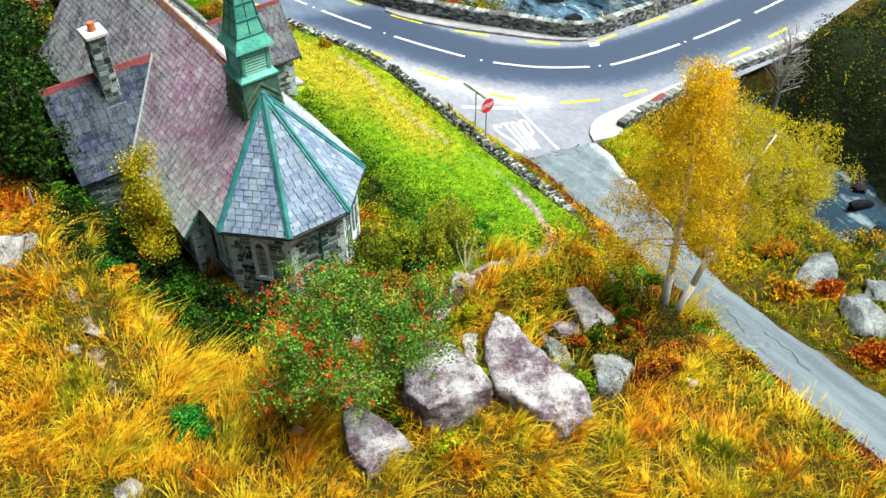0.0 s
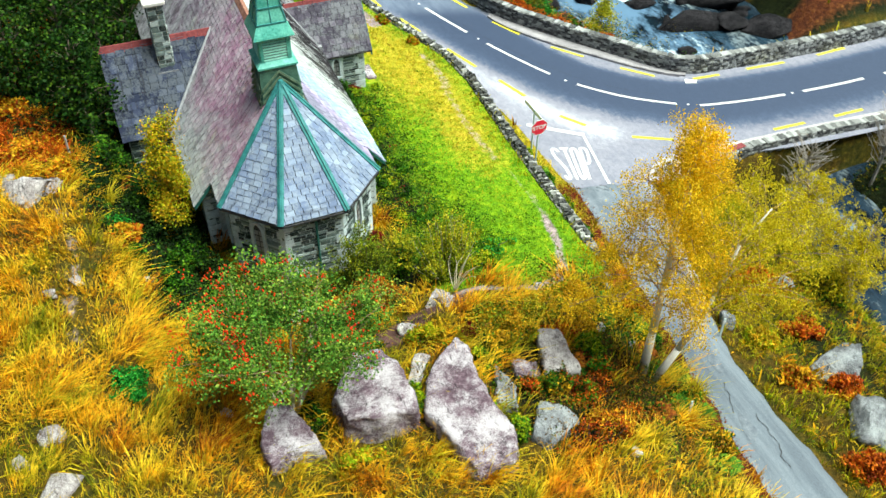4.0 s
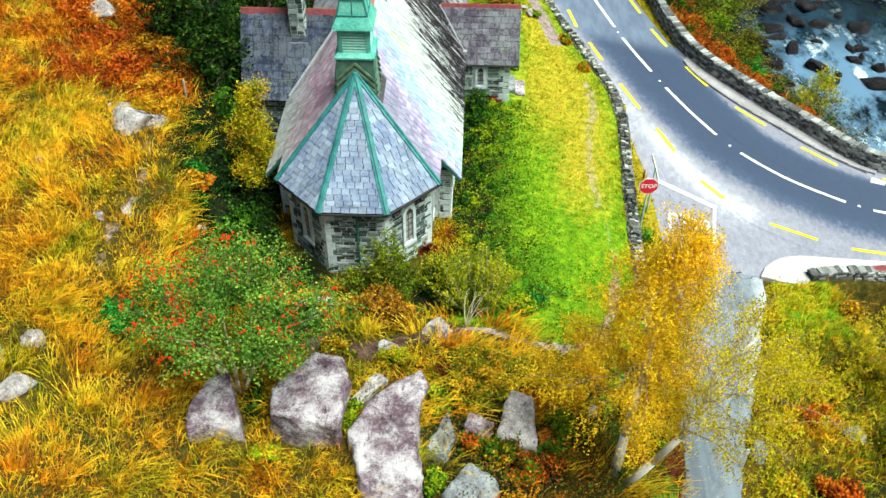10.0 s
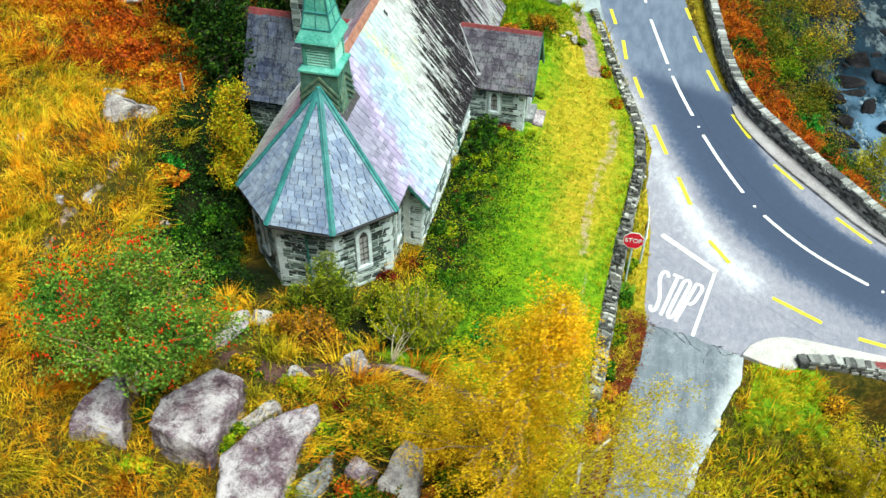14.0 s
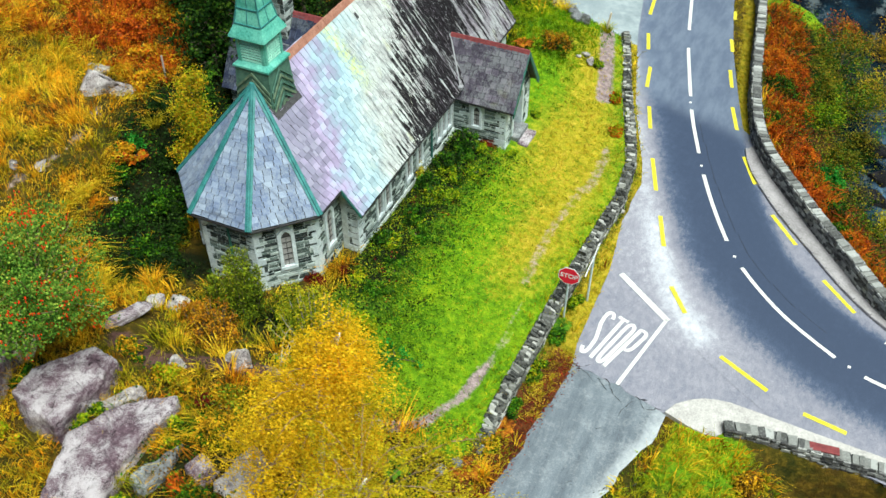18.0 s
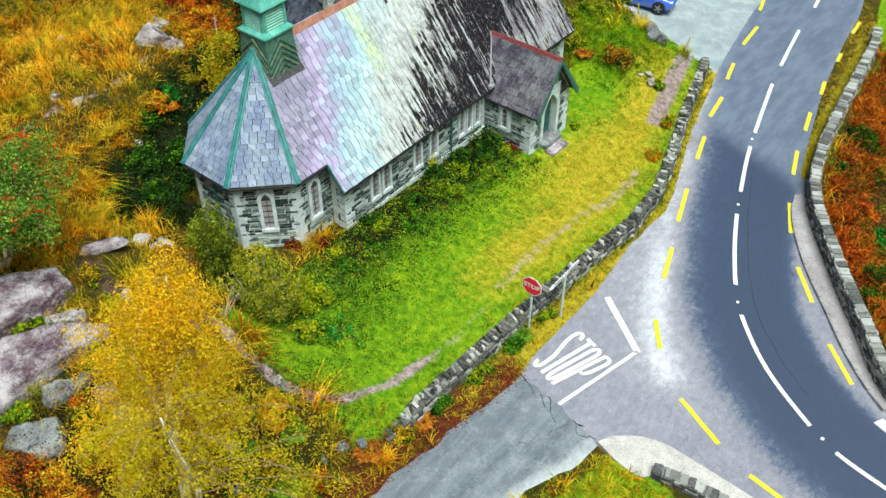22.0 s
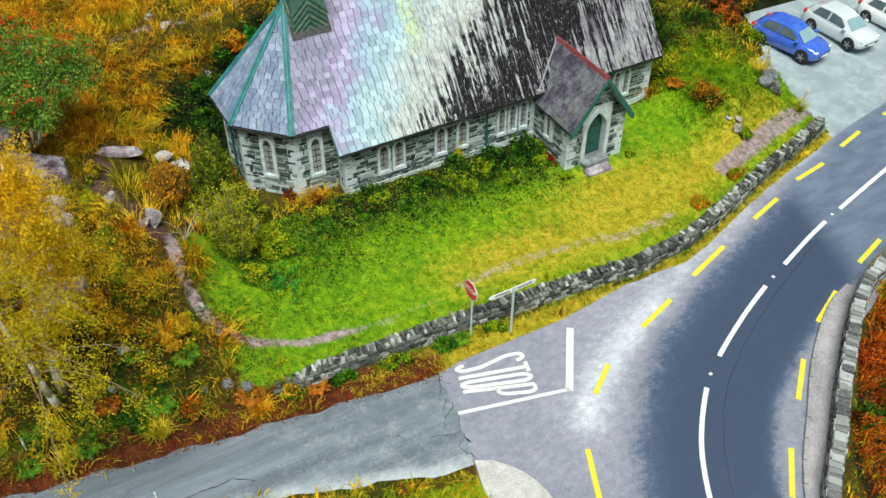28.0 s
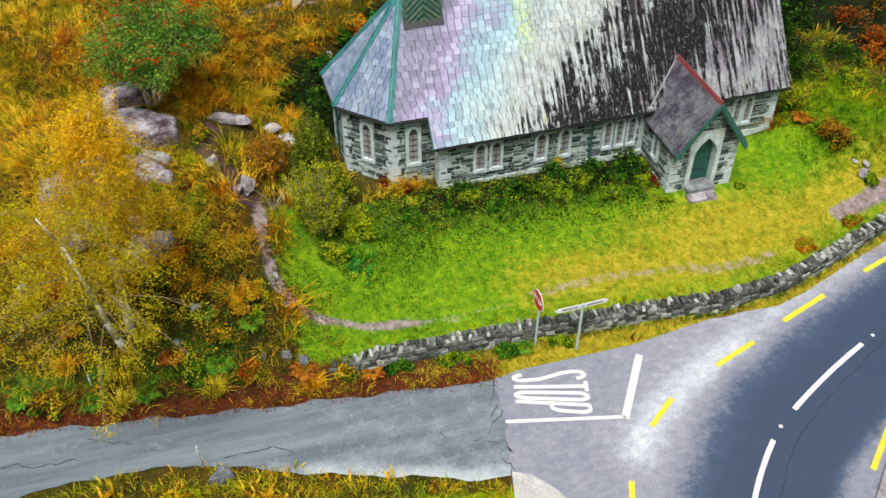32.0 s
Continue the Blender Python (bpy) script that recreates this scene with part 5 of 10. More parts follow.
def arch_outline(w, h, n=6):
    """A pointed window or door head: (x, z) from the lower left round to the lower right."""
    r = w * 1.05
    pts = [(-w / 2, 0)]
    rise = math.sqrt(max(r * r - (r - w / 2) ** 2, 0))
    for i in range(n + 1):
        ang = math.pi - i / n * math.acos((r - w / 2) / r)
        pts.append((r - w / 2 + r * math.cos(ang), h - rise + r * math.sin(ang)))
    return pts + [(-x, z) for x, z in reversed(pts[:-1])]


def lancet(centre, out, w, h, surround=0.14, boarded=False):
    """A pointed window set in a wall face: dressed stone surround, deep reveal, leaded glazing, bars."""
    out = Vector(out).normalized()
    u = Vector((-out.y, out.x, 0))
    m = Matrix((u, out, Vector((0, 0, 1)))).transposed().to_4x4()
    m.translation = Vector(centre)
    win = part("window", mesh_of("sill", [(x, y, z) for z in (-0.16, -0.02) for x, y in ((-w / 2 - surround, -0.1), (w / 2 + surround, -0.1), (w / 2 + surround, 0.11), (-w / 2 - surround, 0.11))], [(0, 3, 2, 1), (4, 5, 6, 7), (0, 1, 5, 4), (1, 2, 6, 5), (2, 3, 7, 6), (3, 0, 4, 7)], DRESSED), DRESSED, church, "pointed lancet window in a pale dressed stone surround", at=m)
    inner, outer = arch_outline(w, h), [(x * (w + 2 * surround) / w, z * (h + surround) / h) for x, z in arch_outline(w, h)]
    bm = bmesh.new()
    rings = []
    for pts, y in ((outer, -0.03), (outer, 0.085), (inner, 0.085), (inner, -0.02)):
        rings.append([bm.verts.new((x, y, z)) for x, z in pts])
    for r0, r1 in zip(rings, rings[1:]):
        for i in range(len(r0) - 1):
            bm.faces.new((r0[i], r0[i + 1], r1[i + 1], r1[i]))
    bmesh.ops.recalc_face_normals(bm, faces=bm.faces[:])
    part("surround", bm, DRESSED, win)
    bm = bmesh.new()
    bm.faces.new([bm.verts.new((x, 0.008, z)) for x, z in inner])
    part("pane", bm, WINDOW_BOARD if boarded else LEADED, win)
    if boarded:
        bm = bmesh.new()
        head = [(x * 0.94, z) for x, z in inner if z > h * 0.6]
        bm.faces.new([bm.verts.new((x, 0.014, z)) for x, z in head])
        part("window_head", bm, LEADED, win, "dark leaded glass in the pointed head")
    bm = bmesh.new()
    for z in np.arange(0.25, h - 0.2, 0.27):
        box(bm, (-w / 2, 0.01, z - 0.012), (w / 2, 0.024, z + 0.012))
    for x in (0.0,):
        box(bm, (x - 0.01, 0.011, 0.0), (x + 0.01, 0.023, h - 0.35))
    part("leading", bm, GUTTER, win)


def quoins(x, y, z0, z1, sx, sy, parent):
    """Alternating dressed corner blocks; sx, sy: which way the two faces run."""
    z, k = z0, 0
    while z < z1 - 0.1:
        h = min(0.27 + 0.05 * ((k * 7) % 3), z1 - z)
        a, b = (0.46, 0.3) if k % 2 else (0.3, 0.46)
        bm = bmesh.new()
        xs, ys = sorted((x + sx * 0.035 * -1, x + sx * a)), sorted((y - sy * 0.035, y + sy * b))
        box(bm, (xs[0], ys[0], z + 0.008), (xs[1], ys[1], z + h - 0.008))
        bevelled(bm, 0.012)
        part("quoin", bm, DRESSED, parent)
        z += h
        k += 1


def build_walls():
    wx, wy = -0.38, 0.35
    lx = 2 * XC - wx
    # nave shell: solid core behind the stones
    nave = bmesh.new()
    box(nave, (lx, wy, -0.9), (lx + 0.5, NAVE_Y1 - 0.25, EAVE_Z + 0.35))
    box(nave, (wx - 0.5, wy, -0.9), (wx, NAVE_Y1 - 0.25, EAVE_Z + 0.35))
    part("nave_wall", nave, MORTAR, church, "rubble stone nave walls with lime mortar")
    for y0, y1 in ((wy, wy + 0.5), (NAVE_Y1 - 0.75, NAVE_Y1 - 0.25)):
        ng = bmesh.new()
        prism(ng, [(lx + 0.002, -0.9), (wx - 0.002, -0.9), (wx - 0.002, EAVE_Z + 0.3), (XC, RIDGE_Z - 0.25), (lx + 0.002, EAVE_Z + 0.3)], y0 + 0.003, y1 - 0.003, axis=1)
        gable = part("gable_wall", ng, MORTAR, church, "rubble stone gable ends")
    east = part("wall_face", mesh_of("plinth", [(x, y, z) for z in (-0.9, 0.12) for x, y in ((wx - 0.1, wy - 0.06), (wx + 0.06, wy - 0.06), (wx + 0.06, NAVE_Y1 - 0.2), (wx - 0.1, NAVE_Y1 - 0.2))], [(0, 3, 2, 1), (4, 5, 6, 7), (0, 1, 5, 4), (1, 2, 6, 5), (2, 3, 7, 6), (3, 0, 4, 7)], MORTAR), MORTAR, church)
    wins = [(2.0, 0.36), (2.66, 0.36), (4.56, 0.36), (5.57, 0.36), (7.45, 0.28), (7.98, 0.28), (8.51, 0.28), (13.36, 0.28), (13.86, 0.28)]
    holes = [(y - wy - w / 2 - 0.09, y - wy + w / 2 + 0.09, 0.42, 1.98) for y, w in wins] + [(8.9 - wy, 12.0 - wy, -1, 3)]
    stones("rubble", east, (wx, wy, 0.1), (0, 1, 0), NAVE_Y1 - 0.25 - wy, EAVE_Z + 0.15, holes, RUBBLE, RUBBLE_JOINED, (1, 0, 0), picks=150)
    for y, w in wins:
        lancet((wx, y, 0.62), (1, 0, 0), w, 1.2, 0.11 if w > 0.3 else 0.09, True)
    stones("rubble", gable, (wx, wy, 0.0), (-1, 0, 0), 0.42, EAVE_Z + 0.6, [], RUBBLE, RUBBLE_JOINED, (0, -1, 0), picks=0)
    stones("rubble", gable, (lx + 0.45, wy, 0.0), (-1, 0, 0), 0.42, EAVE_Z + 0.6, [], RUBBLE, RUBBLE_JOINED, (0, -1, 0), picks=0)
    stones("rubble", gable, (wx, NAVE_Y1 - 0.25, -0.4), (-1, 0, 0), wx - lx, EAVE_Z + 0.7, [], RUBBLE, RUBBLE_JOINED, (0, 1, 0), gable=(0, 4.0))
    stones("rubble", east, (lx, NAVE_Y1 - 0.3, 0.0), (0, -1, 0), NAVE_Y1 - 0.7, EAVE_Z + 0.2, [], RUBBLE, RUBBLE_JOINED, (-1, 0, 0))
    quoins(wx, wy, -0.3, EAVE_Z + 0.1, -1, 1, church)
    quoins(wx, NAVE_Y1 - 0.25, -0.7, EAVE_Z + 0.1, -1, -1, church)
    quoins(lx, wy, -0.3, EAVE_Z + 0.1, 1, 1, church)
    # chancel and apse
    inset = [Vector((-6.33, -1.36, 0)), Vector((-4.78, -2.94, 0)), Vector((-2.64, -2.94, 0)), Vector((-1.09, -1.36, 0))]
    ring = [Vector((-6.33, 0.4, 0))] + inset + [Vector((-1.09, 0.4, 0))]
    bm = bmesh.new()
    prism(bm, [(p.x, p.y) for p in ring], -0.9, CHANCEL_Z + 0.12)
    apse = part("apse_wall", bm, MORTAR, church, "coursed rubble apse walls with pale quoins")
    for k, (a, b) in enumerate(zip(ring, ring[1:])):
        d = (b - a)
        u = d.normalized()
        out = Vector((u.y, -u.x, 0))
        ln = d.length
        mid = ln / 2 if k in (1, 2, 3) else (ln / 2 - 0.05 if k == 4 else ln / 2 + 0.05)
        hl = [(mid - 0.3, mid + 0.3, 0.82, 2.86)] if k != 2 else []
        stones("rubble", apse, a + Vector((0, 0, -0.1)), u, ln, CHANCEL_Z + 0.15, hl, RUBBLE, RUBBLE_JOINED, out, picks=60 if k in (2, 3, 4) else 0)
        c = a + u * mid
        if k != 2:
            lancet((c.x, c.y, 0.98), out, 0.36, 1.62, 0.13, True)
        if k:
            z, j = -0.2, 0
            while z < CHANCEL_Z - 0.1:
                h = min(0.3 + 0.05 * (j % 3), CHANCEL_Z + 0.02 - z)
                prev = (ring[k] - ring[k - 1]).normalized()
                o2 = Vector((prev.y, -prev.x, 0))
                w1, w2 = (0.3, 0.19) if j % 2 else (0.19, 0.3)
                corner = a + (out + o2) * (0.035 / max(1e-3, 1 + out.dot(o2)))
                qb = bmesh.new()
                prism(qb, [tuple((a - prev * w1 + o2 * 0.035).xy), tuple(corner.xy), tuple((a + u * w2 + out * 0.035).xy), tuple((a + u * w2 - out * 0.08).xy), tuple((a - prev * w1 - o2 * 0.08).xy)], z + 0.008, z + h - 0.008)
                part("quoin", qb, DRESSED, church)
                z += h
                j += 1
    # eaves: black gutters under the slates, downpipe
    bm = bmesh.new()
    rim = [Vector((-6.65, -0.02, CHANCEL_Z))] + CORNERS + [Vector((-0.77, -0.02, CHANCEL_Z))]
    for a, b in zip(rim, rim[1:]):
        tube(bm, a + Vector((0, 0, -0.09)), b + Vector((0, 0, -0.09)), 0.055, 0.055, 8)
    part("gutter", bm, GUTTER, church, "black iron gutter round the apse eaves")
    for x in (-0.03, 2 * XC + 0.03):
        bm = bmesh.new()
        tube(bm, (x, 0.02, EAVE_Z - 0.1), (x, NAVE_Y1, EAVE_Z - 0.1), 0.055, 0.055, 8)
        part("gutter", bm, GUTTER, church, "black iron gutter along the eaves")
    for p, top in (((-3.62, -3.02), CHANCEL_Z - 0.1), ((-0.33, 6.75), EAVE_Z - 0.1)):
        bm = bmesh.new()
        tube(bm, (*p, -0.3), (*p, top), 0.045, 0.045, 8)
        part("downpipe", bm, BARGE, church, "dark green cast iron downpipe")
    # verge boards where the nave roof ends over the chancel
    for s, x in ((1, 0.0), (-1, 2 * XC)):
        bm = bmesh.new()
        x2 = XC + s * (3.71 - 0.95)
        prism(bm, [(x, EAVE_Z - 0.12), (x, EAVE_Z + 0.0), (x2, roof_z(x2) + 0.0), (x2, roof_z(x2) - 0.2)], -0.03, 0.02, axis=1)
        part("verge_board", bm, BARGE, church, "dark green verge board")


build_walls()


def build_fleche():
    yc = 0.47
    z0, z1, z2 = RIDGE_Z - 1.25, 7.5, 8.62
    def ring(bm, hx, z, hy=None):
        hy = hy or hx
        return [bm.verts.new((XC + sx * hx, yc + sy * hy, z)) for sx, sy in ((-1, -1), (1, -1), (1, 1), (-1, 1))]
    def shell(levels):
        bm = bmesh.new()
        rs = [ring(bm, h, z) for h, z in levels]
        for a, b in zip(rs, rs[1:]):
            for i in range(4):
                bm.faces.new((a[i], a[(i + 1) % 4], b[(i + 1) % 4], b[i]))
        bm.faces.new(rs[0][::-1])
        bm.faces.new(rs[-1])
        bmesh.ops.recalc_face_normals(bm, faces=bm.faces[:])
        return bm
    fl = part("fleche", shell([(0.74, z0), (0.64, z1)]), COPPER_DARK, church, "copper-clad timber fleche with louvres and a green spire")
    # chevron boarding on the base, each face
    for k in range(4):
        rot = Matrix.Translation((XC, yc, 0)) @ pose(0, 0, 0, 0, 0, 90 * k)
        for j in range(7):
            zt = z1 - 0.12 - j * 0.24
            for s in (-1, 1):
                bm = bmesh.new()
                hw = 0.64 + (z1 - zt) * 0.055
                vs = [(0, zt), (0, zt - 0.1), (s * hw, zt - 0.1 - 0.62), (s * hw, zt - 0.62)]
                f0 = [bm.verts.new((x, -0.645 - (z1 - z) * 0.066, z)) for x, z in vs]
                f1 = [bm.verts.new((x, -0.685 - (z1 - z) * 0.066, z)) for x, z in vs]
                bm.faces.new(f0)
                bm.faces.new(f1)
                for i in range(4):
                    bm.faces.new((f0[i], f0[(i + 1) % 4], f1[(i + 1) % 4], f1[i]))
                bmesh.ops.recalc_face_normals(bm, faces=bm.faces[:])
                part("chevron_board", bm, COPPER_DARK if (k + j) % 2 and k == 1 else CHEVRON, fl, at=rot)
    part("sill_flare", shell([(0.7, z1 - 0.02), (0.7, z1 + 0.05), (0.53, z1 + 0.2)]), COPPER, fl, "flared green copper sill")
    part("louvre_box", shell([(0.5, z1 + 0.15), (0.49, z2 + 0.05)]), GUTTER, fl)
    for k in range(4):
        rot = Matrix.Translation((XC, yc, 0)) @ pose(0, 0, 0, 0, 0, 90 * k)
        for j in range(9):
            bm = bmesh.new()
            z = z1 + 0.24 + j * 0.102
            box(bm, (-0.4, -0.03, -0.012), (0.4, 0.045 if k == 1 else 0.06, 0.012), Matrix.Translation((0, -0.52, z)) @ pose(0, 0, 0, 30 if k == 1 else 38))
            part("louvre_slat", bm, LOUVRE, fl, at=rot)
        for x in (-0.46, 0.46):
            bm = bmesh.new()
            box(bm, (x - 0.055, -0.56, z1 + 0.12), (x + 0.055, -0.45, z2))
            part("corner_post", bm, COPPER, fl, at=rot)
    part("spire", shell([(0.7, z2 - 0.03), (0.68, z2 + 0.04), (0.5, z2 + 0.42), (0.40, z2 + 0.95), (0.03, z2 + 4.0)]), COPPER, fl, "tall green copper spire with panel seams")
    for k in range(4):
        rot = Matrix.Translation((XC, yc, 0)) @ pose(0, 0, 0, 0, 0, 90 * k)
        bm = bmesh.new()
        for z, h in ((z2 + 0.42, 0.5), (z2 + 0.95, 0.4), (z2 + 1.5, 0.333), (z2 + 2.1, 0.261), (z2 + 2.7, 0.188)):
            box(bm, (-h, -h - 0.03, z - 0.02), (h, -h + 0.02, z + 0.025))
        tube(bm, (0, -0.5 - 0.005, z2 + 0.42), (0, -0.405, z2 + 0.95), 0.022, 0.02, 5)
        tube(bm, (0, -0.405, z2 + 0.95), (0, -0.04, z2 + 3.95), 0.02, 0.015, 5)
        tube(bm, (0.5, -0.5, z2 + 0.42), (0.4, -0.4, z2 + 0.95), 0.03, 0.03, 6)
        tube(bm, (0.4, -0.4, z2 + 0.95), (0.03, -0.03, z2 + 4.0), 0.03, 0.02, 6)
        part("seam", bm, HIP_COPPER, fl, at=rot)
    bm = bmesh.new()
    box(bm, (XC + 0.6, yc - 0.8, roof_z(XC + 0.86) - 0.03), (XC + 0.92, yc + 0.78, roof_z(XC + 0.86) + 0.03), None)
    for v in bm.verts:
        v.co.z = roof_z(v.co.x) + (0.085 if v.co.z > roof_z(XC + 0.86) else -0.02)
    hole = bmesh.new()
    box(hole, (-3.31, 6.1, 0.0), (-3.16, 6.24, 0.02))
    for v in hole.verts:
        v.co.z += roof_z(v.co.x) + 0.1
    part("slipped_slate", hole, SLATE_BED, church, "dark gap of a slipped slate")
    part("apron_flashing", bm, SLATE_BED, fl, "grey lead apron flashing")


build_fleche()


def gabled_roof(name, ridge_a, ridge_b, half, drop, material, parent_label, tile, wide=0.36, tall=0.3):
    """Two slopes about a ridge from a to b (level), with slates and red ridge tiles."""
    a, b = Vector(ridge_a), Vector(ridge_b)
    d = (b - a).normalized()
    side = Vector((-d.y, d.x, 0))
    ln = (b - a).length
    for s in (1, -1):
        e0, e1 = a + side * s * half - Vector((0, 0, drop)), b + side * s * half - Vector((0, 0, drop))
        pan = roof_panel(name, [a, b, e1, e0], church, parent_label)
        up = (a - e0)
        if s == 1:
            slates("slating", pan, e1, -d, up, [(0, 0), (ln, 0), (ln, up.length), (0, up.length)], wide, tall, material, material)
        else:
            slates("slating", pan, e0, d, up, [(0, 0), (ln, 0), (ln, up.length), (0, up.length)], wide, tall, material, material)
    n = int(ln / 0.42)
    for k in range(n):
        bm = bmesh.new()
        prism(bm, [(-0.15, -0.2), (-0.03, 0.09), (0.03, 0.09), (0.15, -0.2), (0, 0.0)], k * ln / n, (k + 1) * ln / n - 0.012, axis=1)
        part("ridge_tile", bm, tile, church, at=Matrix.Translation(a) @ d.to_track_quat("Y", "Z").to_matrix().to_4x4())


def build_transept():
    gabled_roof("transept_roof", (-4.6, 6.9, 5.4), (-9.35, 6.9, 5.4), 1.95, 3.15, SLATE_DARK, "dark grey slate transept roof", RIDGE_RED)
    bm = bmesh.new()
    prism(bm, [(5.2, -0.9), (8.6, -0.9), (8.6, 2.6), (6.9, 5.25), (5.2, 2.6)], -9.1, -7.0, axis=0)
    w = part("transept_wall", bm, MORTAR, church, "rubble stone transept walls")
    stones("rubble", w, (-9.1, 5.2, -0.4), (1, 0, 0), 2.1, 2.9, [], RUBBLE, RUBBLE_JOINED, (0, -1, 0))
    stones("rubble", w, (-9.1, 8.6, -0.4), (0, -1, 0), 3.4, 2.9, [], RUBBLE, RUBBLE_JOINED, (-1, 0, 0), gable=(0, 2.4))
    # flashing in the valley
    bm = bmesh.new()
    for s in (-1, 1):
        a = Vector((XC - (RIDGE_Z - 5.4) / K, 6.9, 5.42))
        z = 2.35
        b = Vector((XC - (RIDGE_Z - z) / K, 6.9 + s * 1.9, z + 0.05))
        tube(bm, a + Vector((0, 0, 0.05)), b + Vector((0, 0, 0.04)), 0.07, 0.07, 5)
    part("valley_flashing", bm, LEAD, church, "pale lead valley flashing")
    # chimney on the transept's slope
    ch = part("chimney", mesh_of("shaft", [(x, y, z) for z in (3.9, 7.15) for x, y in ((-7.22, 6.3), (-6.62, 6.3), (-6.62, 6.95), (-7.22, 6.95))], [(0, 3, 2, 1), (4, 5, 6, 7), (0, 1, 5, 4), (1, 2, 6, 5), (2, 3, 7, 6), (3, 0, 4, 7)], MORTAR), MORTAR, church, "square grey stone chimney with a white cap and clay pot")
    for o, u, out, w in (((-7.22, 6.3, 4.2), (1, 0, 0), (0, -1, 0), 0.6), ((-6.62, 6.3, 4.2), (0, 1, 0), (1, 0, 0), 0.65), ((-7.22, 6.95, 4.2), (0, -1, 0), (-1, 0, 0), 0.65)):
        stones("rubble", ch, o, u, w, 2.9, [], RUBBLE, RUBBLE_JOINED, out, tall=(0.16, 0.26), long=(0.25, 0.4))
    bm = bmesh.new()
    box(bm, (-7.34, 6.18, 7.14), (-6.5, 7.07, 7.3))
    part("cap", bevelled(bm, 0.03), WHITE_STONE, ch, "whitewashed chimney cap")
    bm = bmesh.new()
    tube(bm, (-6.92, 6.62, 7.29), (-6.92, 6.62, 7.62), 0.16, 0.13, 12)
    part("pot", bm, CLAY_POT, ch, "red clay chimney pot")
    bm = bmesh.new()
    box(bm, (-7.32, 6.16, 4.16), (-6.52, 6.3, 4.32))
    part("chimney_flashing", bm, LEAD, ch)


build_transept()


def build_porch():
    y, half, rz, ez, x1 = 10.55, 1.55, 3.83, 1.7, 2.46
    gabled_roof("porch_roof", (-1.15, y, rz), (x1, y, rz), half, rz - ez, SLATE_PORCH, "dark mossy slate porch roof", RIDGE_RED, wide=0.32, tall=0.27)
    fx, y0, y1 = 2.06, 9.15, 11.95
    for ya in (y0, y1 - 0.35):
        bm = bmesh.new()
        prism(bm, [(ya, -1.0), (ya + 0.35, -1.0), (ya + 0.35, ez + 0.2), (ya, ez + 0.2)], -0.4, fx, axis=0)
        w = part("porch_wall", bm, MORTAR, church, "rubble stone porch wall")
    # front gable with a pointed doorway through it
    dw, dh, dz = 0.98, 2.2, -0.16
    arch = [(y + x, dz + z) for x, z in arch_outline(dw, dh, 8)]
    bm = bmesh.new()
    gap = [(y + x * 1.03, dz + z * 1.012) for x, z in arch_outline(dw, dh, 8)]
    left = [(y0, -1.0), (gap[0][0], -1.0)] + gap[: len(gap) // 2 + 1] + [(y, rz - 0.12), (y0, ez + 0.12)]
    right = [(y1, -1.0), (y1, ez + 0.12), (y, rz - 0.12)] + gap[len(gap) // 2:] + [(gap[-1][0], -1.0)]
    for out in (left, right):
        prism(bm, out, fx - 0.34, fx - 0.002, axis=0)
    gab = part("porch_gable", bm, MORTAR, church, "porch gable with a pointed doorway")
    stones("rubble", gab, (fx, y0, -0.45), (0, 1, 0), y1 - y0, ez + 0.5, [(0.92 - 0.2, 0.92 + 0.98 + 0.18, -1, 2.75)], RUBBLE, RUBBLE_JOINED, (1, 0, 0), picks=60, gable=(0, 1.9), tall=(0.06, 0.13))
    stones("rubble", w, (-0.4, y0, -0.45), (1, 0, 0), 2.44, ez + 0.55, [(0.75, 1.45, 0.9, 2.3)], RUBBLE, RUBBLE_JOINED, (0, -1, 0), picks=60)
    stones("rubble", w, (fx, y1, -0.45), (-1, 0, 0), 2.44, ez + 0.55, [], RUBBLE, RUBBLE_JOINED, (0, 1, 0))
    lancet((0.72, y0, 0.55), (0, -1, 0), 0.28, 0.95, 0.1, True)
    quoins(fx, y0, -0.5, ez, -1, 1, church)
    quoins(fx, y1, -0.5, ez, -1, -1, church)
    # arch surround
    outer = [(y + x * (dw + 0.36) / dw, dz + z * (dh + 0.2) / dh) for x, z in arch_outline(dw, dh, 8)]
    bm = bmesh.new()
    rings = [[bm.verts.new((px, q[0], q[1])) for q in pts] for pts, px in ((outer, fx - 0.02), (outer, fx + 0.06), (arch, fx + 0.06), (arch, fx - 0.33))]
    for r0, r1 in zip(rings, rings[1:]):
        for i in range(len(r0) - 1):
            bm.faces.new((r0[i], r0[i + 1], r1[i + 1], r1[i]))
    bmesh.ops.recalc_face_normals(bm, faces=bm.faces[:])
    part("door_surround", bm, DRESSED, church, "pale dressed stone door arch")
    bm = bmesh.new()
    prism(bm, [(y + x * 1.0, dz + z) for x, z in arch_outline(dw - 0.01, dh - 0.01, 8)], fx - 0.34, fx - 0.28, axis=0)
    door = part("door", bm, DOOR_GREEN, church, "closed dark green boarded door")
    for k in range(6):
        bm = bmesh.new()
        yy = y - dw / 2 + 0.02 + k * (dw - 0.04) / 6
        top = dh - 0.08 - 0.75 * abs((k - 2.5) / 3) ** 1.4
        box(bm, (fx - 0.283, yy + 0.006, dz + 0.02), (fx - 0.262, yy + (dw - 0.04) / 6 - 0.006, dz + top))
        part("board", bm, DOOR_GREEN, door)
    for z in (0.45, 1.35):
        bm = bmesh.new()
        box(bm, (fx - 0.262, y - dw / 2 + 0.03, dz + z), (fx - 0.252, y + 0.25, dz + z + 0.05))
        part("hinge", bm, GUTTER, door)
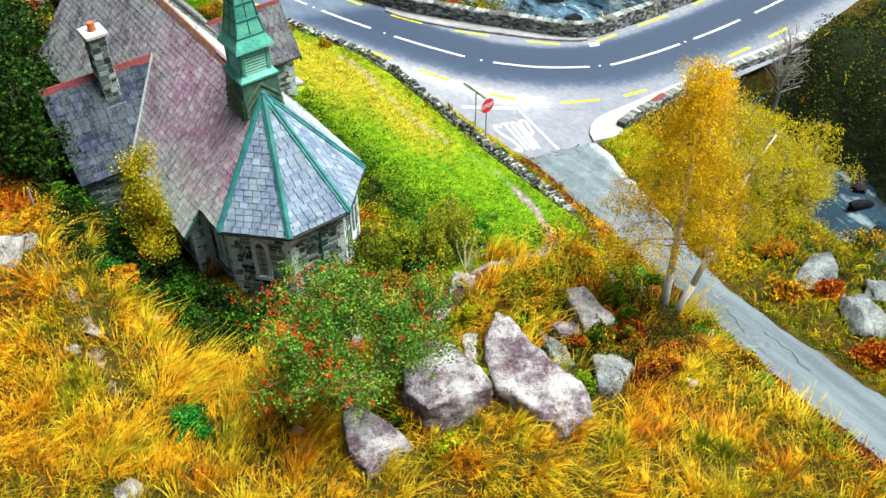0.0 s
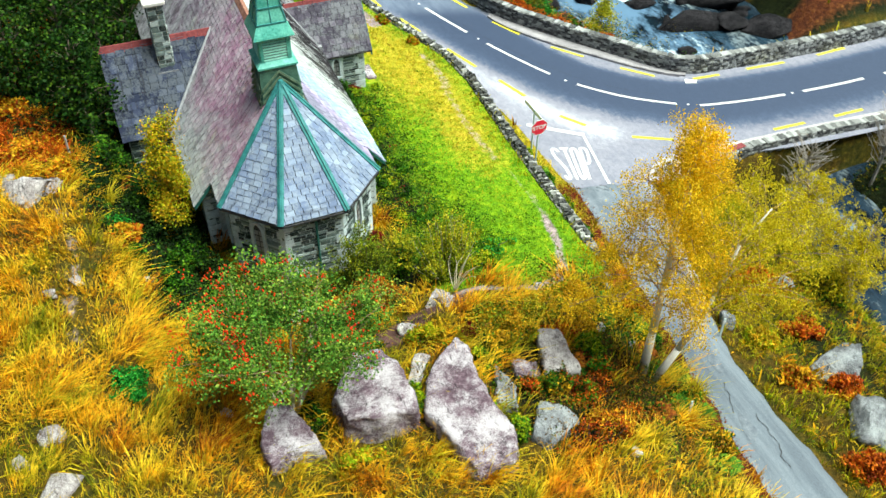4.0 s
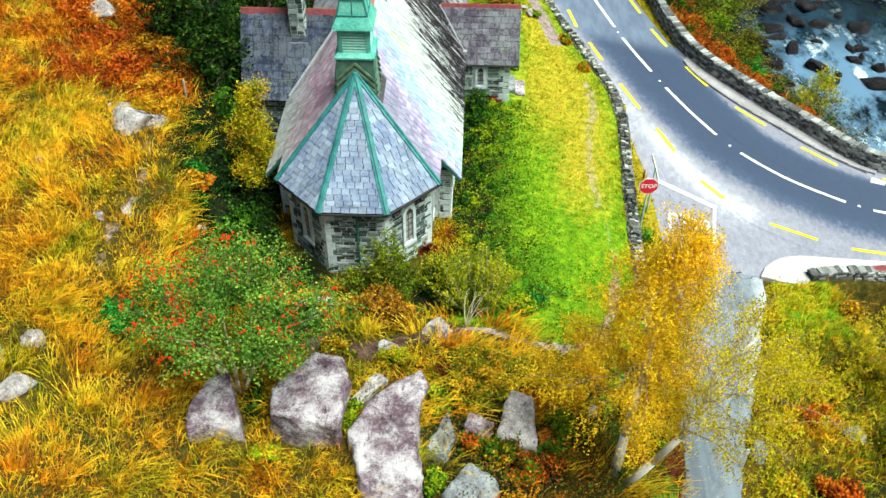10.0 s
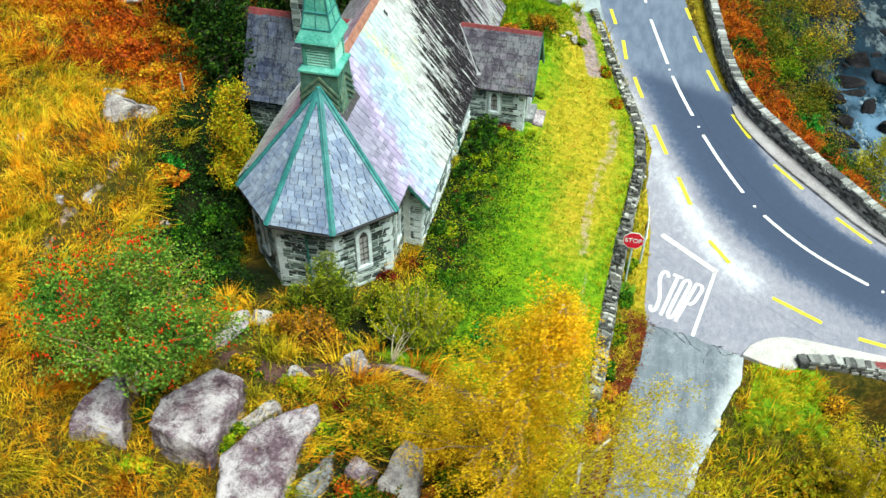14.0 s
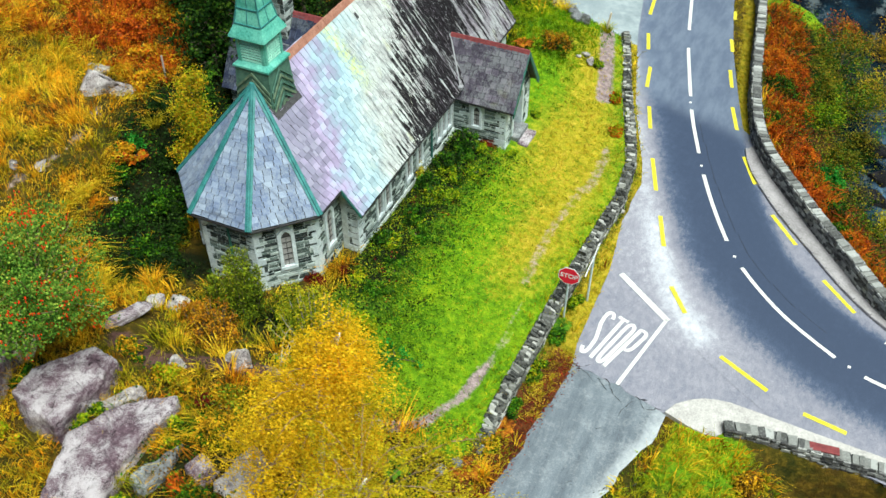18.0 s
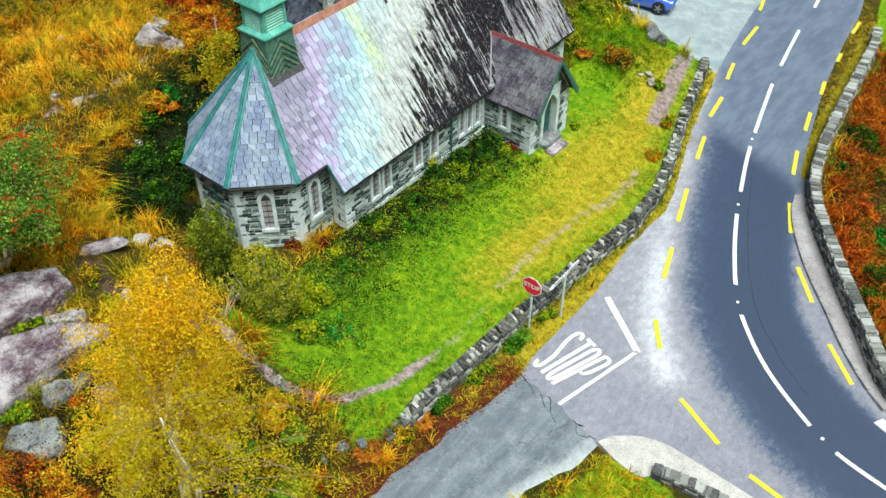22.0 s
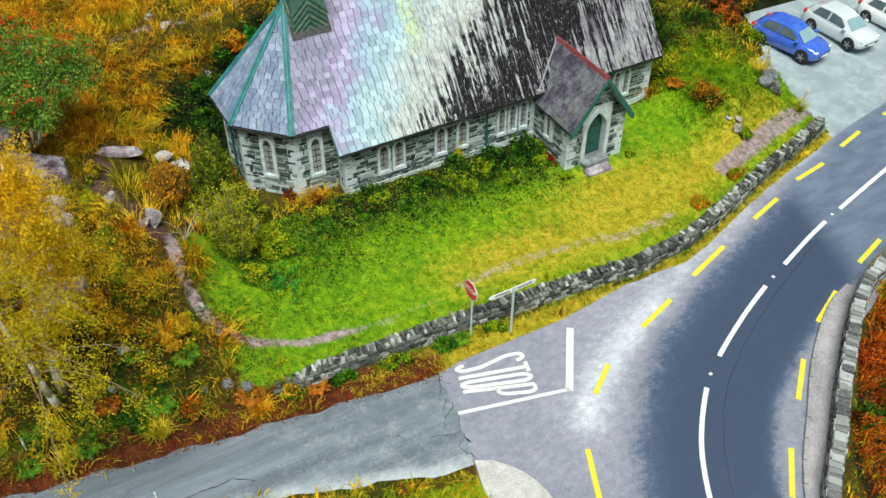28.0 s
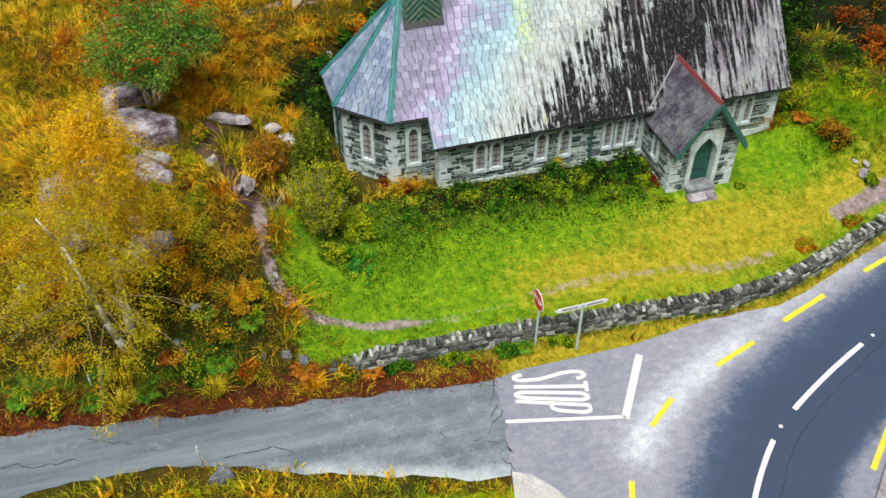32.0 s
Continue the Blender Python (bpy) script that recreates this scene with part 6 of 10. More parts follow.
    bm = bmesh.new()
    bmesh.ops.create_uvsphere(bm, u_segments=10, v_segments=6, radius=0.035, matrix=Matrix.Translation((fx - 0.24, y + 0.36, dz + 0.95)))
    part("handle", bm, GUTTER, door)
    # steps
    bm = bmesh.new()
    box(bm, (fx - 0.33, y - 0.62, -0.7), (fx + 0.36, y + 0.62, -0.18))
    part("step", bevelled(bm, 0.02), BOULDER_GREY, church, "worn grey stone step")
    bm = bmesh.new()
    box(bm, (fx + 0.36, y - 0.75, -0.9), (fx + 0.82, y + 0.5, -0.36))
    part("step", bevelled(bm, 0.03), BOULDER, church, "worn mauve stone slab step")
    # bargeboards
    for s in (-1, 1):
        bm = bmesh.new()
        prism(bm, [(y + s * 0.0, rz + 0.02), (y + s * (half + 0.02), ez - 0.02), (y + s * (half + 0.02), ez - 0.26), (y + s * (half - 0.16), ez - 0.12), (y, rz - 0.2)], x1 - 0.05, x1 + 0.012, axis=0)
        part("bargeboard", bm, BARGE, church, "dark green bargeboard")
    for s in (-1, 1):
        bm = bmesh.new()
        tube(bm, (0.0, y + s * half, ez - 0.06), (x1, y + s * half, ez - 0.06), 0.045, 0.045, 6)
        part("gutter", bm, GUTTER, church)
    # flashing where the porch roof meets the nave roof
    bm = bmesh.new()
    tube(bm, (-1.2, y, roof_z(-1.2) + 0.08), (-0.02, y - half, roof_z(-0.02) + 0.1), 0.035, 0.03, 5)
    tube(bm, (-1.2, y, roof_z(-1.2) + 0.08), (-0.02, y + half, roof_z(-0.02) + 0.1), 0.035, 0.03, 5)
    box(bm, (-0.14, y - half - 0.1, roof_z(-0.06) - 0.02), (0.08, y - half + 0.12, roof_z(-0.06) + 0.1))
    part("valley_flashing", bm, LEAD, church, "pale lead flashing")


build_porch()


# ---- stone walls, kerbs, river ----
def wall_core(name, line, thick, top, bottom, material, label, category):
    """A wall body along a line; top and bottom are functions of (x, y)."""
    nrm = normals_of(line)
    v, f = [], []
    for p, n in zip(line, nrm):
        a, b = p + n * thick / 2, p - n * thick / 2
        t, o = float(top(*p)), float(bottom(*p))
        v += [(*a, o), (*a, t), (*b, t), (*b, o)]
    for k in range(len(line) - 1):
        i, j = 4 * k, 4 * k + 4
        f += [(i, i + 1, j + 1, j), (i + 1, i + 2, j + 2, j + 1), (i + 2, i + 3, j + 3, j + 2)]
    e = 4 * (len(line) - 1)
    f += [(0, 3, 2, 1), (e, e + 1, e + 2, e + 3)]
    ob = new(name, mesh_of(name, v, f, material))
    return tagged(ob, label, category, kind="structure")


def chunk(sx, sy, sz, seed, cut=0.16):
    """Verts and faces of one rough quarried stone."""
    r = np.random.default_rng(seed)
    v = []
    for z in (-1, 1):
        for x, y in ((-1, -1), (1, -1), (1, 1), (-1, 1)):
            s = 1 - cut * r.random(3)
            v.append((x * s[0] * sx / 2, y * s[1] * sy / 2, z * s[2] * sz / 2))
    return v, [(0, 3, 2, 1), (4, 5, 6, 7), (0, 1, 5, 4), (1, 2, 6, 5), (2, 3, 7, 6), (3, 0, 4, 7)]


CHUNKS = [mesh_of("coping_stone", *chunk(1, 1, 1, 40 + k, 0.4), DRYSTONE) for k in range(7)]
FACE_CHUNKS = [mesh_of("stone", *chunk(1, 1, 1, 60 + k, 0.2), DRYSTONE) for k in range(7)]


def turned(p, d, z, sx, sy, sz, rx=0.0, ry=0.0, rz=0.0):
    ang = math.degrees(math.atan2(d[1], d[0]))
    return pose(p[0], p[1], z, 0, 0, ang) @ pose(0, 0, 0, rx, ry, rz) @ Matrix.Diagonal((sx, sy, sz, 1))


def build_roadside_wall():
    ys = np.arange(-5.7, 22.5, 0.25)
    line = np.stack([wall_x(ys), ys], -1)
    def top(x, y):
        return plane(x, y) + 0.56 - 0.26 * ss(-3.8, -5.8, y)
    wall = wall_core("boundary_wall", line, 0.42, top, lambda x, y: plane(x, y) - 0.4, DRYSTONE_JOINED, "old dry-stone boundary wall with upright coping stones", "wall")
    d = np.r_[0, np.cumsum(np.hypot(*np.diff(line, axis=0).T))]
    t = 0.1
    k = 0
    while t < d[-1] - 0.2:
        w = rng.uniform(0.1, 0.2)
        x, y = np.interp(t + w / 2, d, line[:, 0]), np.interp(t + w / 2, d, line[:, 1])
        i = min(int(np.searchsorted(d, t)), len(line) - 2)
        dr = line[i + 1] - line[i]
        dn = np.array([-dr[1], dr[0]]) / np.hypot(*dr)
        split = rng.random() < 0.55
        for side in ((-0.11, 0.1) if split else (rng.uniform(-0.04, 0.04),)):
            h = rng.uniform(0.13, 0.34) if y > -1.5 else rng.uniform(0.1, 0.26)
            flat = 0.0 if y > -1.5 else rng.uniform(-25, 25)
            across = rng.uniform(0.17, 0.27) if split else rng.uniform(0.3, 0.44)
            m = turned((x + dn[0] * side, y + dn[1] * side), dr, float(top(x, y)) + h * 0.3 + 0.03, w * rng.uniform(0.85, 1.05), across, h, rng.uniform(-14, 14) + flat, rng.normal(9, 15), rng.uniform(-24, 24))
            part("coping_stone", CHUNKS[k % 7], DRYSTONE, wall, at=m)
            k += 1
        t += w * 1.06 + (rng.uniform(0.02, 0.1) if rng.random() < 0.45 else 0.0)
    verts, faces, lone = [], [], 0
    for side in (-1, 1):
        z = -0.25
        while z < 0.62:
            h = rng.uniform(0.09, 0.19)
            t = rng.uniform(0, 0.3)
            while t < d[-1] - 0.3:
                w = rng.uniform(0.16, 0.48)
                x, y = np.interp(t + w / 2, d, line[:, 0]), np.interp(t + w / 2, d, line[:, 1])
                i = min(int(np.searchsorted(d, t)), len(line) - 2)
                dr = line[i + 1] - line[i]
                dr = dr / np.hypot(*dr)
                n = np.array([-dr[1], dr[0]]) * side
                zz = float(plane(x, y)) + z + h / 2
                if zz < float(top(x, y)) + 0.03:
                    p = np.array([x, y]) + n * 0.19
                    m = turned(p, dr, zz, w * 0.95, rng.uniform(0.1, 0.2), h * 0.93, rng.uniform(-3, 3), rng.uniform(-4, 4), rng.uniform(-4, 4))
                    kk = int(rng.integers(0, 7))
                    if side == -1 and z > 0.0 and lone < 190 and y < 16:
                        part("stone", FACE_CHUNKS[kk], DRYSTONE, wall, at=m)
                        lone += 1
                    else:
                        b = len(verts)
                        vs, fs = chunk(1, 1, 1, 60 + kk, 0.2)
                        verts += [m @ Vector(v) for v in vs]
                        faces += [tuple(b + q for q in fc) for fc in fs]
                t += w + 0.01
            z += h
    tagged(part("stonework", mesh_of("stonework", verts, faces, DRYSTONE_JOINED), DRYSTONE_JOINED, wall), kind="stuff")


build_roadside_wall()


def build_parapet(name, line_pts, height, thick, drop, road_side, label):
    line = resample(line_pts, 0.35)
    wall = wall_core(name, line, thick, lambda x, y: plane(x, y) + height - 0.1, lambda x, y: plane(x, y) - drop, PARAPET, label, "wall")
    nrm = normals_of(line)
    verts, faces = [], []
    for side in (road_side, -road_side):
        z = -0.05 if side == road_side else -min(drop, 1.6)
        while z < height - 0.12:
            h = rng.uniform(0.08, 0.16)
            k = 0.0
            while k < len(line) - 2:
                w = rng.uniform(0.14, 0.38)
                i = int(k)
                p, n = line[i] + (line[i + 1] - line[i]) * (k - i), nrm[i] * side
                q = p + n * thick / 2
                vs, fs = chunk(1, 1, 1, 60 + int(rng.integers(0, 7)), 0.22)
                m = turned(q, line[i + 1] - line[i], float(plane(*p)) + z + h / 2, w * 0.94, rng.uniform(0.06, 0.14), h * 0.9)
                b = len(verts)
                verts += [m @ Vector(v) for v in vs]
                faces += [tuple(b + c for c in fc) for fc in fs]
                k += w / 0.35
            z += h
    tagged(part("stonework", mesh_of("stonework", verts, faces, PARAPET), PARAPET, wall), kind="stuff")
    # coping: a run of flat pale stones
    k, made = 0.0, 0
    base = [mesh_of("coping", *chunk(1, 1, 1, 90 + c, 0.2), COPING) for c in range(5)]
    while k < len(line) - 3 and made < 290:
        w = rng.uniform(0.14, 0.34)
        i = int(k)
        p = line[i] + (line[i + 1] - line[i]) * (k - i)
        part("coping", base[made % 5], COPING, wall, at=turned(p, line[i + 1] - line[i], float(plane(*p)) + height - 0.06, w * 1.06, thick + 0.04, rng.uniform(0.1, 0.16), rng.uniform(-3, 3), rng.uniform(-3, 3), rng.uniform(-5, 5)))
        k += w / 0.35
        made += 1


build_parapet("river_parapet", NORTH_WALL, 0.92, 0.4, 1.2, -1, "grey rubble parapet wall along the river side")
build_parapet("bridge_parapet", SOUTH_WALL, 0.4, 0.4, 4.6, 1, "low rubble bridge parapet with a broken end")


def build_plate():
    ob = thing("road_plate", "faded red plate lying along the bridge parapet", "plate", at=(17.25, -0.14, float(plane(17.25, -0.14)) + 0.43), turn=8)
    bm = bmesh.new()
    box(bm, (-0.48, -0.16, -0.02), (0.48, 0.16, 0.02))
    part("plate", bevelled(bm, 0.008), RIDGE_RED, ob)


build_plate()


def flat_slab(name, outline, lift, depth, material, label, category):
    bm = bmesh.new()
    a = [bm.verts.new((x, y, float(plane(x, y)) + lift)) for x, y in outline]
    b = [bm.verts.new((x, y, float(plane(x, y)) + lift - depth)) for x, y in outline]
    bm.faces.new(a)
    n = len(a)
    for i in range(n):
        bm.faces.new((a[i], b[i], b[(i + 1) % n], a[(i + 1) % n]))
    bmesh.ops.recalc_face_normals(bm, faces=bm.faces[:])
    bmesh.ops.triangulate(bm, faces=[f for f in bm.faces if len(f.verts) > 4])
    ob = part(name, bm, material)
    return tagged(ob, label, category, kind="structure")


def build_pavement():
    inner = resample([(11.75, 16.1), (11.95, 15.3), (12.55, 14.05), (13.9, 12.1), (15.38, 10.45), (16.9, 8.76), (18.3, 7.55), (19.3, 6.95)], 0.3)
    outer = resample([(12.0, 16.6), (12.45, 15.7), (13.45, 14.3), (14.6, 12.55), (16.4, 10.35), (17.9, 8.6), (18.9, 7.5), (19.45, 7.2)], 0.3)
    flat_slab("pavement", [tuple(p) for p in inner] + [tuple(p) for p in outer[::-1]], 0.1, 0.3, CONCRETE, "narrow grey concrete footpath beside the parapet", "pavement")
    kerb = thing("kerb", "pale concrete kerb stones edging the footpath", "kerb", kind="structure")
    nrm = normals_of(inner)
    for i in range(0, len(inner) - 3, 3):
        p, q = inner[i], inner[i + 3]
        n = nrm[i + 1]
        bm = bmesh.new()
        d = q - p
        box(bm, (0.005, -0.07, -0.2), (float(np.hypot(*d)) - 0.01, 0.07, 0.125))
        part("kerb_stone", bevelled(bm, 0.02), CONCRETE, kerb, at=pose(p[0] - n[0] * 0.06, p[1] - n[1] * 0.06, float(plane(*p)), 0, 0, math.degrees(math.atan2(d[1], d[0]))))
    nose = [(12.04, -0.98), (12.3, -0.45), (12.7, -0.05), (13.09, 0.23), (13.55, 0.42), (14.0, 0.52), (15.02, 0.57), (16.8, 0.62), (19.5, 0.75), (23.2, 0.9), (31, 1.1), (31, 0.35), (23.2, 0.22), (19.5, 0.08), (17.0, -0.2), (15.3, -0.42), (14.15, -0.75), (13.85, -1.15), (13.46, -1.25), (12.9, -1.2)]
    flat_slab("concrete_apron", nose, 0.11, 0.35, PALE_CONCRETE, "pale rounded concrete apron at the corner of the junction", "pavement")
    # spilled pale patch and painted kerb end at the bend
    flat_slab("kerb_end", [(18.8, 6.35), (19.4, 6.2), (19.6, 6.5), (19.0, 6.75)], 0.03, 0.05, PAINT_WHITE, "white painted kerb end on the bend", "kerb")


build_pavement()


def build_river():
    xs, ys = np.arange(11.0, 41.0, 0.5), np.arange(-45, 48, 0.5)
    x, y = np.meshgrid(xs, ys)
    z = RIVER + 0.07 * np.sin(1.7 * x + 1.2 * np.sin(y)) * np.sin(1.3 * y) + 0.004 * (y - 10)
    v = np.stack([x, y, z], -1).reshape(-1, 3)
    nx = len(xs)
    i, j = np.meshgrid(np.arange(nx - 1), np.arange(len(ys) - 1))
    a = (j * nx + i).ravel()
    me = mesh_np("river", v, np.stack([a, a + 1, a + nx + 1, a + nx], -1), WATER)
    me.polygons.foreach_set("use_smooth", [True] * len(me.polygons))
    tagged(new("river", me), "fast dark river with white foam among rocks", "river", kind="structure")


build_river()


def boulder(name, at, size, turn, material, label, seed, tilt=(0, 0), square=4.2, rough=0.15, cat="boulder", group="", sub=4):
    """A weathered rock: a squarish solid, faceted by random planes and roughened."""
    r = np.random.default_rng(seed)
    bm = bmesh.new()
    bmesh.ops.create_icosphere(bm, subdivisions=sub, radius=1.0)
    planes = [(Vector(r.normal(size=3)).normalized(), r.uniform(0.5, 0.82)) for _ in range(12)]
    off = Vector(r.uniform(-50, 50, 3))
    for v in bm.verts:
        c = v.co
        n = (abs(c.x) ** square + abs(c.y) ** square + abs(c.z) ** square) ** (1 / square)
        c = c / n
        for pn, pd in planes:
            d = c.dot(pn) - pd
            if d > 0:
                c = c - pn * d * 0.97
        f = noise.fractal(c * 1.6 + off, 1.0, 2.0, 4)
        f2 = noise.fractal(c * 6.0 + off, 1.0, 2.0, 3)
        v.co = c * (1 + rough * f + 0.035 * f2)
    s = Vector(size) / 2
    for v in bm.verts:
        v.co = Vector((v.co.x * s.x, v.co.y * s.y, v.co.z * s.z))
    ob = part(name, bm, material, smooth=True)
    ob.matrix_basis = pose(*at, tilt[0], tilt[1], turn)
    return tagged(ob, label, cat, group)


def block_rock(plan, base, material, label, seed, group="", rough=0.085, name="boulder", lift=0.0, spread=0.95):
    """A quarried-looking block: a plan of corners (x, y, top height), split fine, worn and roughened."""
    r = np.random.default_rng(seed)
    cx, cy = sum(p[0] for p in plan) / len(plan), sum(p[1] for p in plan) / len(plan)
    plan = [(cx + (x - cx) * spread, cy + (y - cy) * spread, max(z + 0.05 + lift, gz(x, y) + 0.28)) for x, y, z in plan]
    bm = bmesh.new()
    top = [bm.verts.new((x - cx, y - cy, z - base)) for x, y, z in plan]
    low = [bm.verts.new(((x - cx) * 1.08, (y - cy) * 1.08, -0.9)) for x, y, z in plan]
    n = len(plan)
    bm.faces.new(top)
    bm.faces.new(low[::-1])
    for i in range(n):
        bm.faces.new((top[i], low[i], low[(i + 1) % n], top[(i + 1) % n]))
    bmesh.ops.recalc_face_normals(bm, faces=bm.faces[:])
    bmesh.ops.triangulate(bm, faces=bm.faces[:])
    for k in range(4):
        bmesh.ops.subdivide_edges(bm, edges=bm.edges[:], cuts=1, use_grid_fill=True)
        if k == 3:
            for _ in range(2):
                bmesh.ops.smooth_vert(bm, verts=bm.verts[:], factor=0.4, use_axis_x=True, use_axis_y=True, use_axis_z=True)
    bm.normal_update()
    off = Vector(r.uniform(-50, 50, 3))
    for v in bm.verts:
        c = v.co
        f = noise.fractal(c * 0.9 + off, 1.0, 2.0, 3)
        g = noise.hetero_terrain(Vector((c.x * 2.6, c.y * 2.6, c.z * 5.0)) + off, 1.0, 2.0, 4, 0.4)
        s = noise.fractal(c * 9.0 + off, 0.9, 2.0, 3)
        v.co = c + v.normal * (rough * f + 0.05 * g + 0.025 * s)
    ob = part(name, bm, material, smooth=True)
    ob.matrix_basis = Matrix.Translation((cx, cy, base))
    return tagged(ob, label, name, group)


HILL_ROCKS = [(-12.8, 1.5, 2.0, 1.4, 1.2), (-12.2, 2.0, 1.5, 0.8, 0.6), (-13.6, 2.5, 0.9, 0.7, 0.6), (-11.8, -3.05, 0.7, 0.5, 0.4), (-12.6, -3.6, 0.6, 0.4, 0.35), (-13.1, -8.8, 0.9, 0.7, 0.6), (-13.1, -10.6, 1.5, 0.9, 0.6), (-8.3, -9.5, 0.5, 0.4, 0.35), (-13.9, -9.6, 0.7, 0.5, 0.4), (-16.4, 9.5, 1.8, 1.3, 0.9), (-15.4, -1.2, 0.5, 0.6, 0.4), (-9.6, -2.2, 0.4, 0.4, 0.3)]


def build_rocks():
    g = "boulders below the apse"
    block_rock([(-4.3, -9.0, 2.35), (-3.35, -9.15, 2.3), (-3.0, -10.2, 2.55), (-3.05, -11.4, 2.75), (-3.1, -12.25, 2.6), (-4.3, -12.15, 2.65), (-5.35, -11.75, 2.55), (-5.45, -10.6, 2.45)], 1.7, BOULDER, "massive mauve-grey lichened boulder in moor grass", 3, g, lift=0.3, spread=0.89)
    block_rock([(-0.9, -9.35, 2.25), (-0.65, -9.9, 2.2), (-0.95, -11.1, 2.35), (-0.9, -12.5, 2.35), (-0.6, -13.8, 2.15), (-1.0, -14.5, 1.95), (-2.3, -14.55, 2.05), (-2.65, -13.2, 2.3), (-3.05, -12.0, 2.3), (-2.6, -10.8, 2.3), (-1.8, -10.0, 2.3)], 1.5, BOULDER, "long mauve-grey slab of rock in moor grass", 12, g, lift=0.22, spread=0.9)
    block_rock([(-7.15, -10.0, 2.75), (-6.7, -10.0, 2.75), (-6.2, -11.2, 2.65), (-5.9, -12.05, 2.3), (-6.8, -12.0, 2.4), (-7.6, -12.2, 2.4), (-7.75, -11.3, 2.6)], 1.75, BOULDER, "wedge-shaped mauve boulder under the rowan", 8, g, spread=0.9)
    block_rock([(0.55, -12.55, 1.95), (1.35, -12.9, 1.9), (1.45, -13.55, 1.7), (0.1, -14.1, 1.6), (-0.25, -13.6, 1.75)], 1.2, BOULDER_GREY, "grey boulder in moor grass", 21, g)
    block_rock([(1.75, -9.8, 2.05), (2.4, -10.1, 2.0), (2.55, -11.65, 1.6), (1.9, -11.6, 1.6), (1.3, -11.4, 1.65)], 1.1, BOULDER_WHITE, "pale angular boulder among scrub", 33, g)
    block_rock([(-0.1, -10.55, 1.95), (0.1, -11.8, 1.75), (-0.2, -12.55, 1.55), (-0.7, -12.25, 1.6)], 1.2, BOULDER_GREY, "narrow grey slab of rock", 41, g, 0.08)
    block_rock([(0.5, -10.65, 1.6), (1.3, -10.85, 1.55), (1.05, -11.6, 1.3), (0.4, -11.25, 1.35)], 1.0, BOULDER, "small brown boulder in heather", 44, g, 0.08)
    block_rock([(-2.3, -9.55, 2.15), (-1.95, -9.85, 2.05), (-2.7, -10.75, 1.95), (-3.05, -10.65, 2.0)], 1.5, BOULDER_WHITE, "small pale boulder wedged between larger ones", 47, g, 0.06)
    boulder("boulder", (0.2, -12.6, 1.1), (0.7, 0.6, 0.5), 0, BOULDER_GREY, "small grey boulder in moor grass", 49, group=g)
    boulder("rock", (-0.64, -7.07, gz(-0.64, -7.07) + 0.22), (1.0, 0.6, 0.55), 20, BOULDER_WHITE, "pale pinkish rock beside the path", 51, cat="rock")
    boulder("rock", (-0.35, -7.45, gz(-0.35, -7.45) + 0.1), (0.5, 0.45, 0.4), 40, BOULDER_WHITE, "small pale rock beside the path", 53, cat="rock")
    boulder("rock", (-2.05, -8.26, gz(-2.05, -8.26) + 0.1), (0.75, 0.5, 0.34), -15, BOULDER_WHITE, "flat white rock beside the path", 55, cat="rock")
    boulder("rock", (-4.75, -5.05, gz(-4.75, -5.05) + 0.18), (0.85, 0.8, 0.55), 10, BOULDER_WHITE, "pale lichened rock near the apse", 57, cat="rock")
    boulder("rock", (-5.35, -5.6, gz(-5.35, -5.6) + 0.15), (0.9, 0.6, 0.5), 35, BOULDER_WHITE, "pale lichened rock near the apse", 58, cat="rock")
    boulder("stone_slab", (-4.95, -7.1, gz(-4.95, -7.1) + 0.26), (0.75, 2.0, 0.42), -18, BOULDER, "flat pinkish stone slab in the turf", 60, cat="slab", square=4)
    boulder("rock", (3.37, -6.87, gz(3.37, -6.87) + 0.03), (0.45, 0.4, 0.25), 0, BOULDER_WHITE, "white stone in the path", 61, cat="rock")
    boulder("rock", (4.3, -6.55, gz(4.3, -6.55) + 0.05), (0.9, 0.5, 0.35), 30, BOULDER, "mauve stone step in the path", 62, cat="rock")
    for k, (x, y, w, d, h) in enumerate(HILL_ROCKS):
        boulder("rock", (x, y, gz(x, y) + h * 0.26), (w, d, h), 37 * k, BOULDER_WHITE, "white lichen-covered rock on the grassy hillside", 70 + k, cat="rock", group="hillside rocks", sub=3)
    for k, (x, y, w, d, h) in enumerate([(12.6, -12.9, 2.6, 1.9, 1.5), (11.6, -15.4, 2.4, 1.9, 1.7), (9.95, -9.7, 0.9, 0.7, 1.0), (13.4, -8.6, 0.9, 0.8, 0.6), (13.6, -15.0, 1.6, 1.2, 1.0)]):
        boulder("boulder", (x, y, gz(x, y) + h * 0.08), (w, d, h * 0.85), 53 * k, BOULDER_GREY, "rounded grey boulder in rusty bracken", 90 + k, group="boulders beside the side road", square=2.3)
    for k, (x, y, s) in enumerate([(7.73, 8.45, 0.32), (3.3, 17.5, 0.6), (3.0, 17.75, 0.45), (2.75, 17.35, 0.3), (5.3, -10.3, 0.4), (6.2, -7.7, 0.4), (4.4, -9.6, 0.45), (6.6, -6.4, 0.5), (6.3, -7.0, 0.45)]):
        boulder("rock", (x, y, gz(x, y) + s * 0.25), (s, s * 0.8, s * 0.75), 71 * k, BOULDER_WHITE if k < 4 else BOULDER_GREY, "small loose stone in the grass", 110 + k, cat="rock", sub=3)
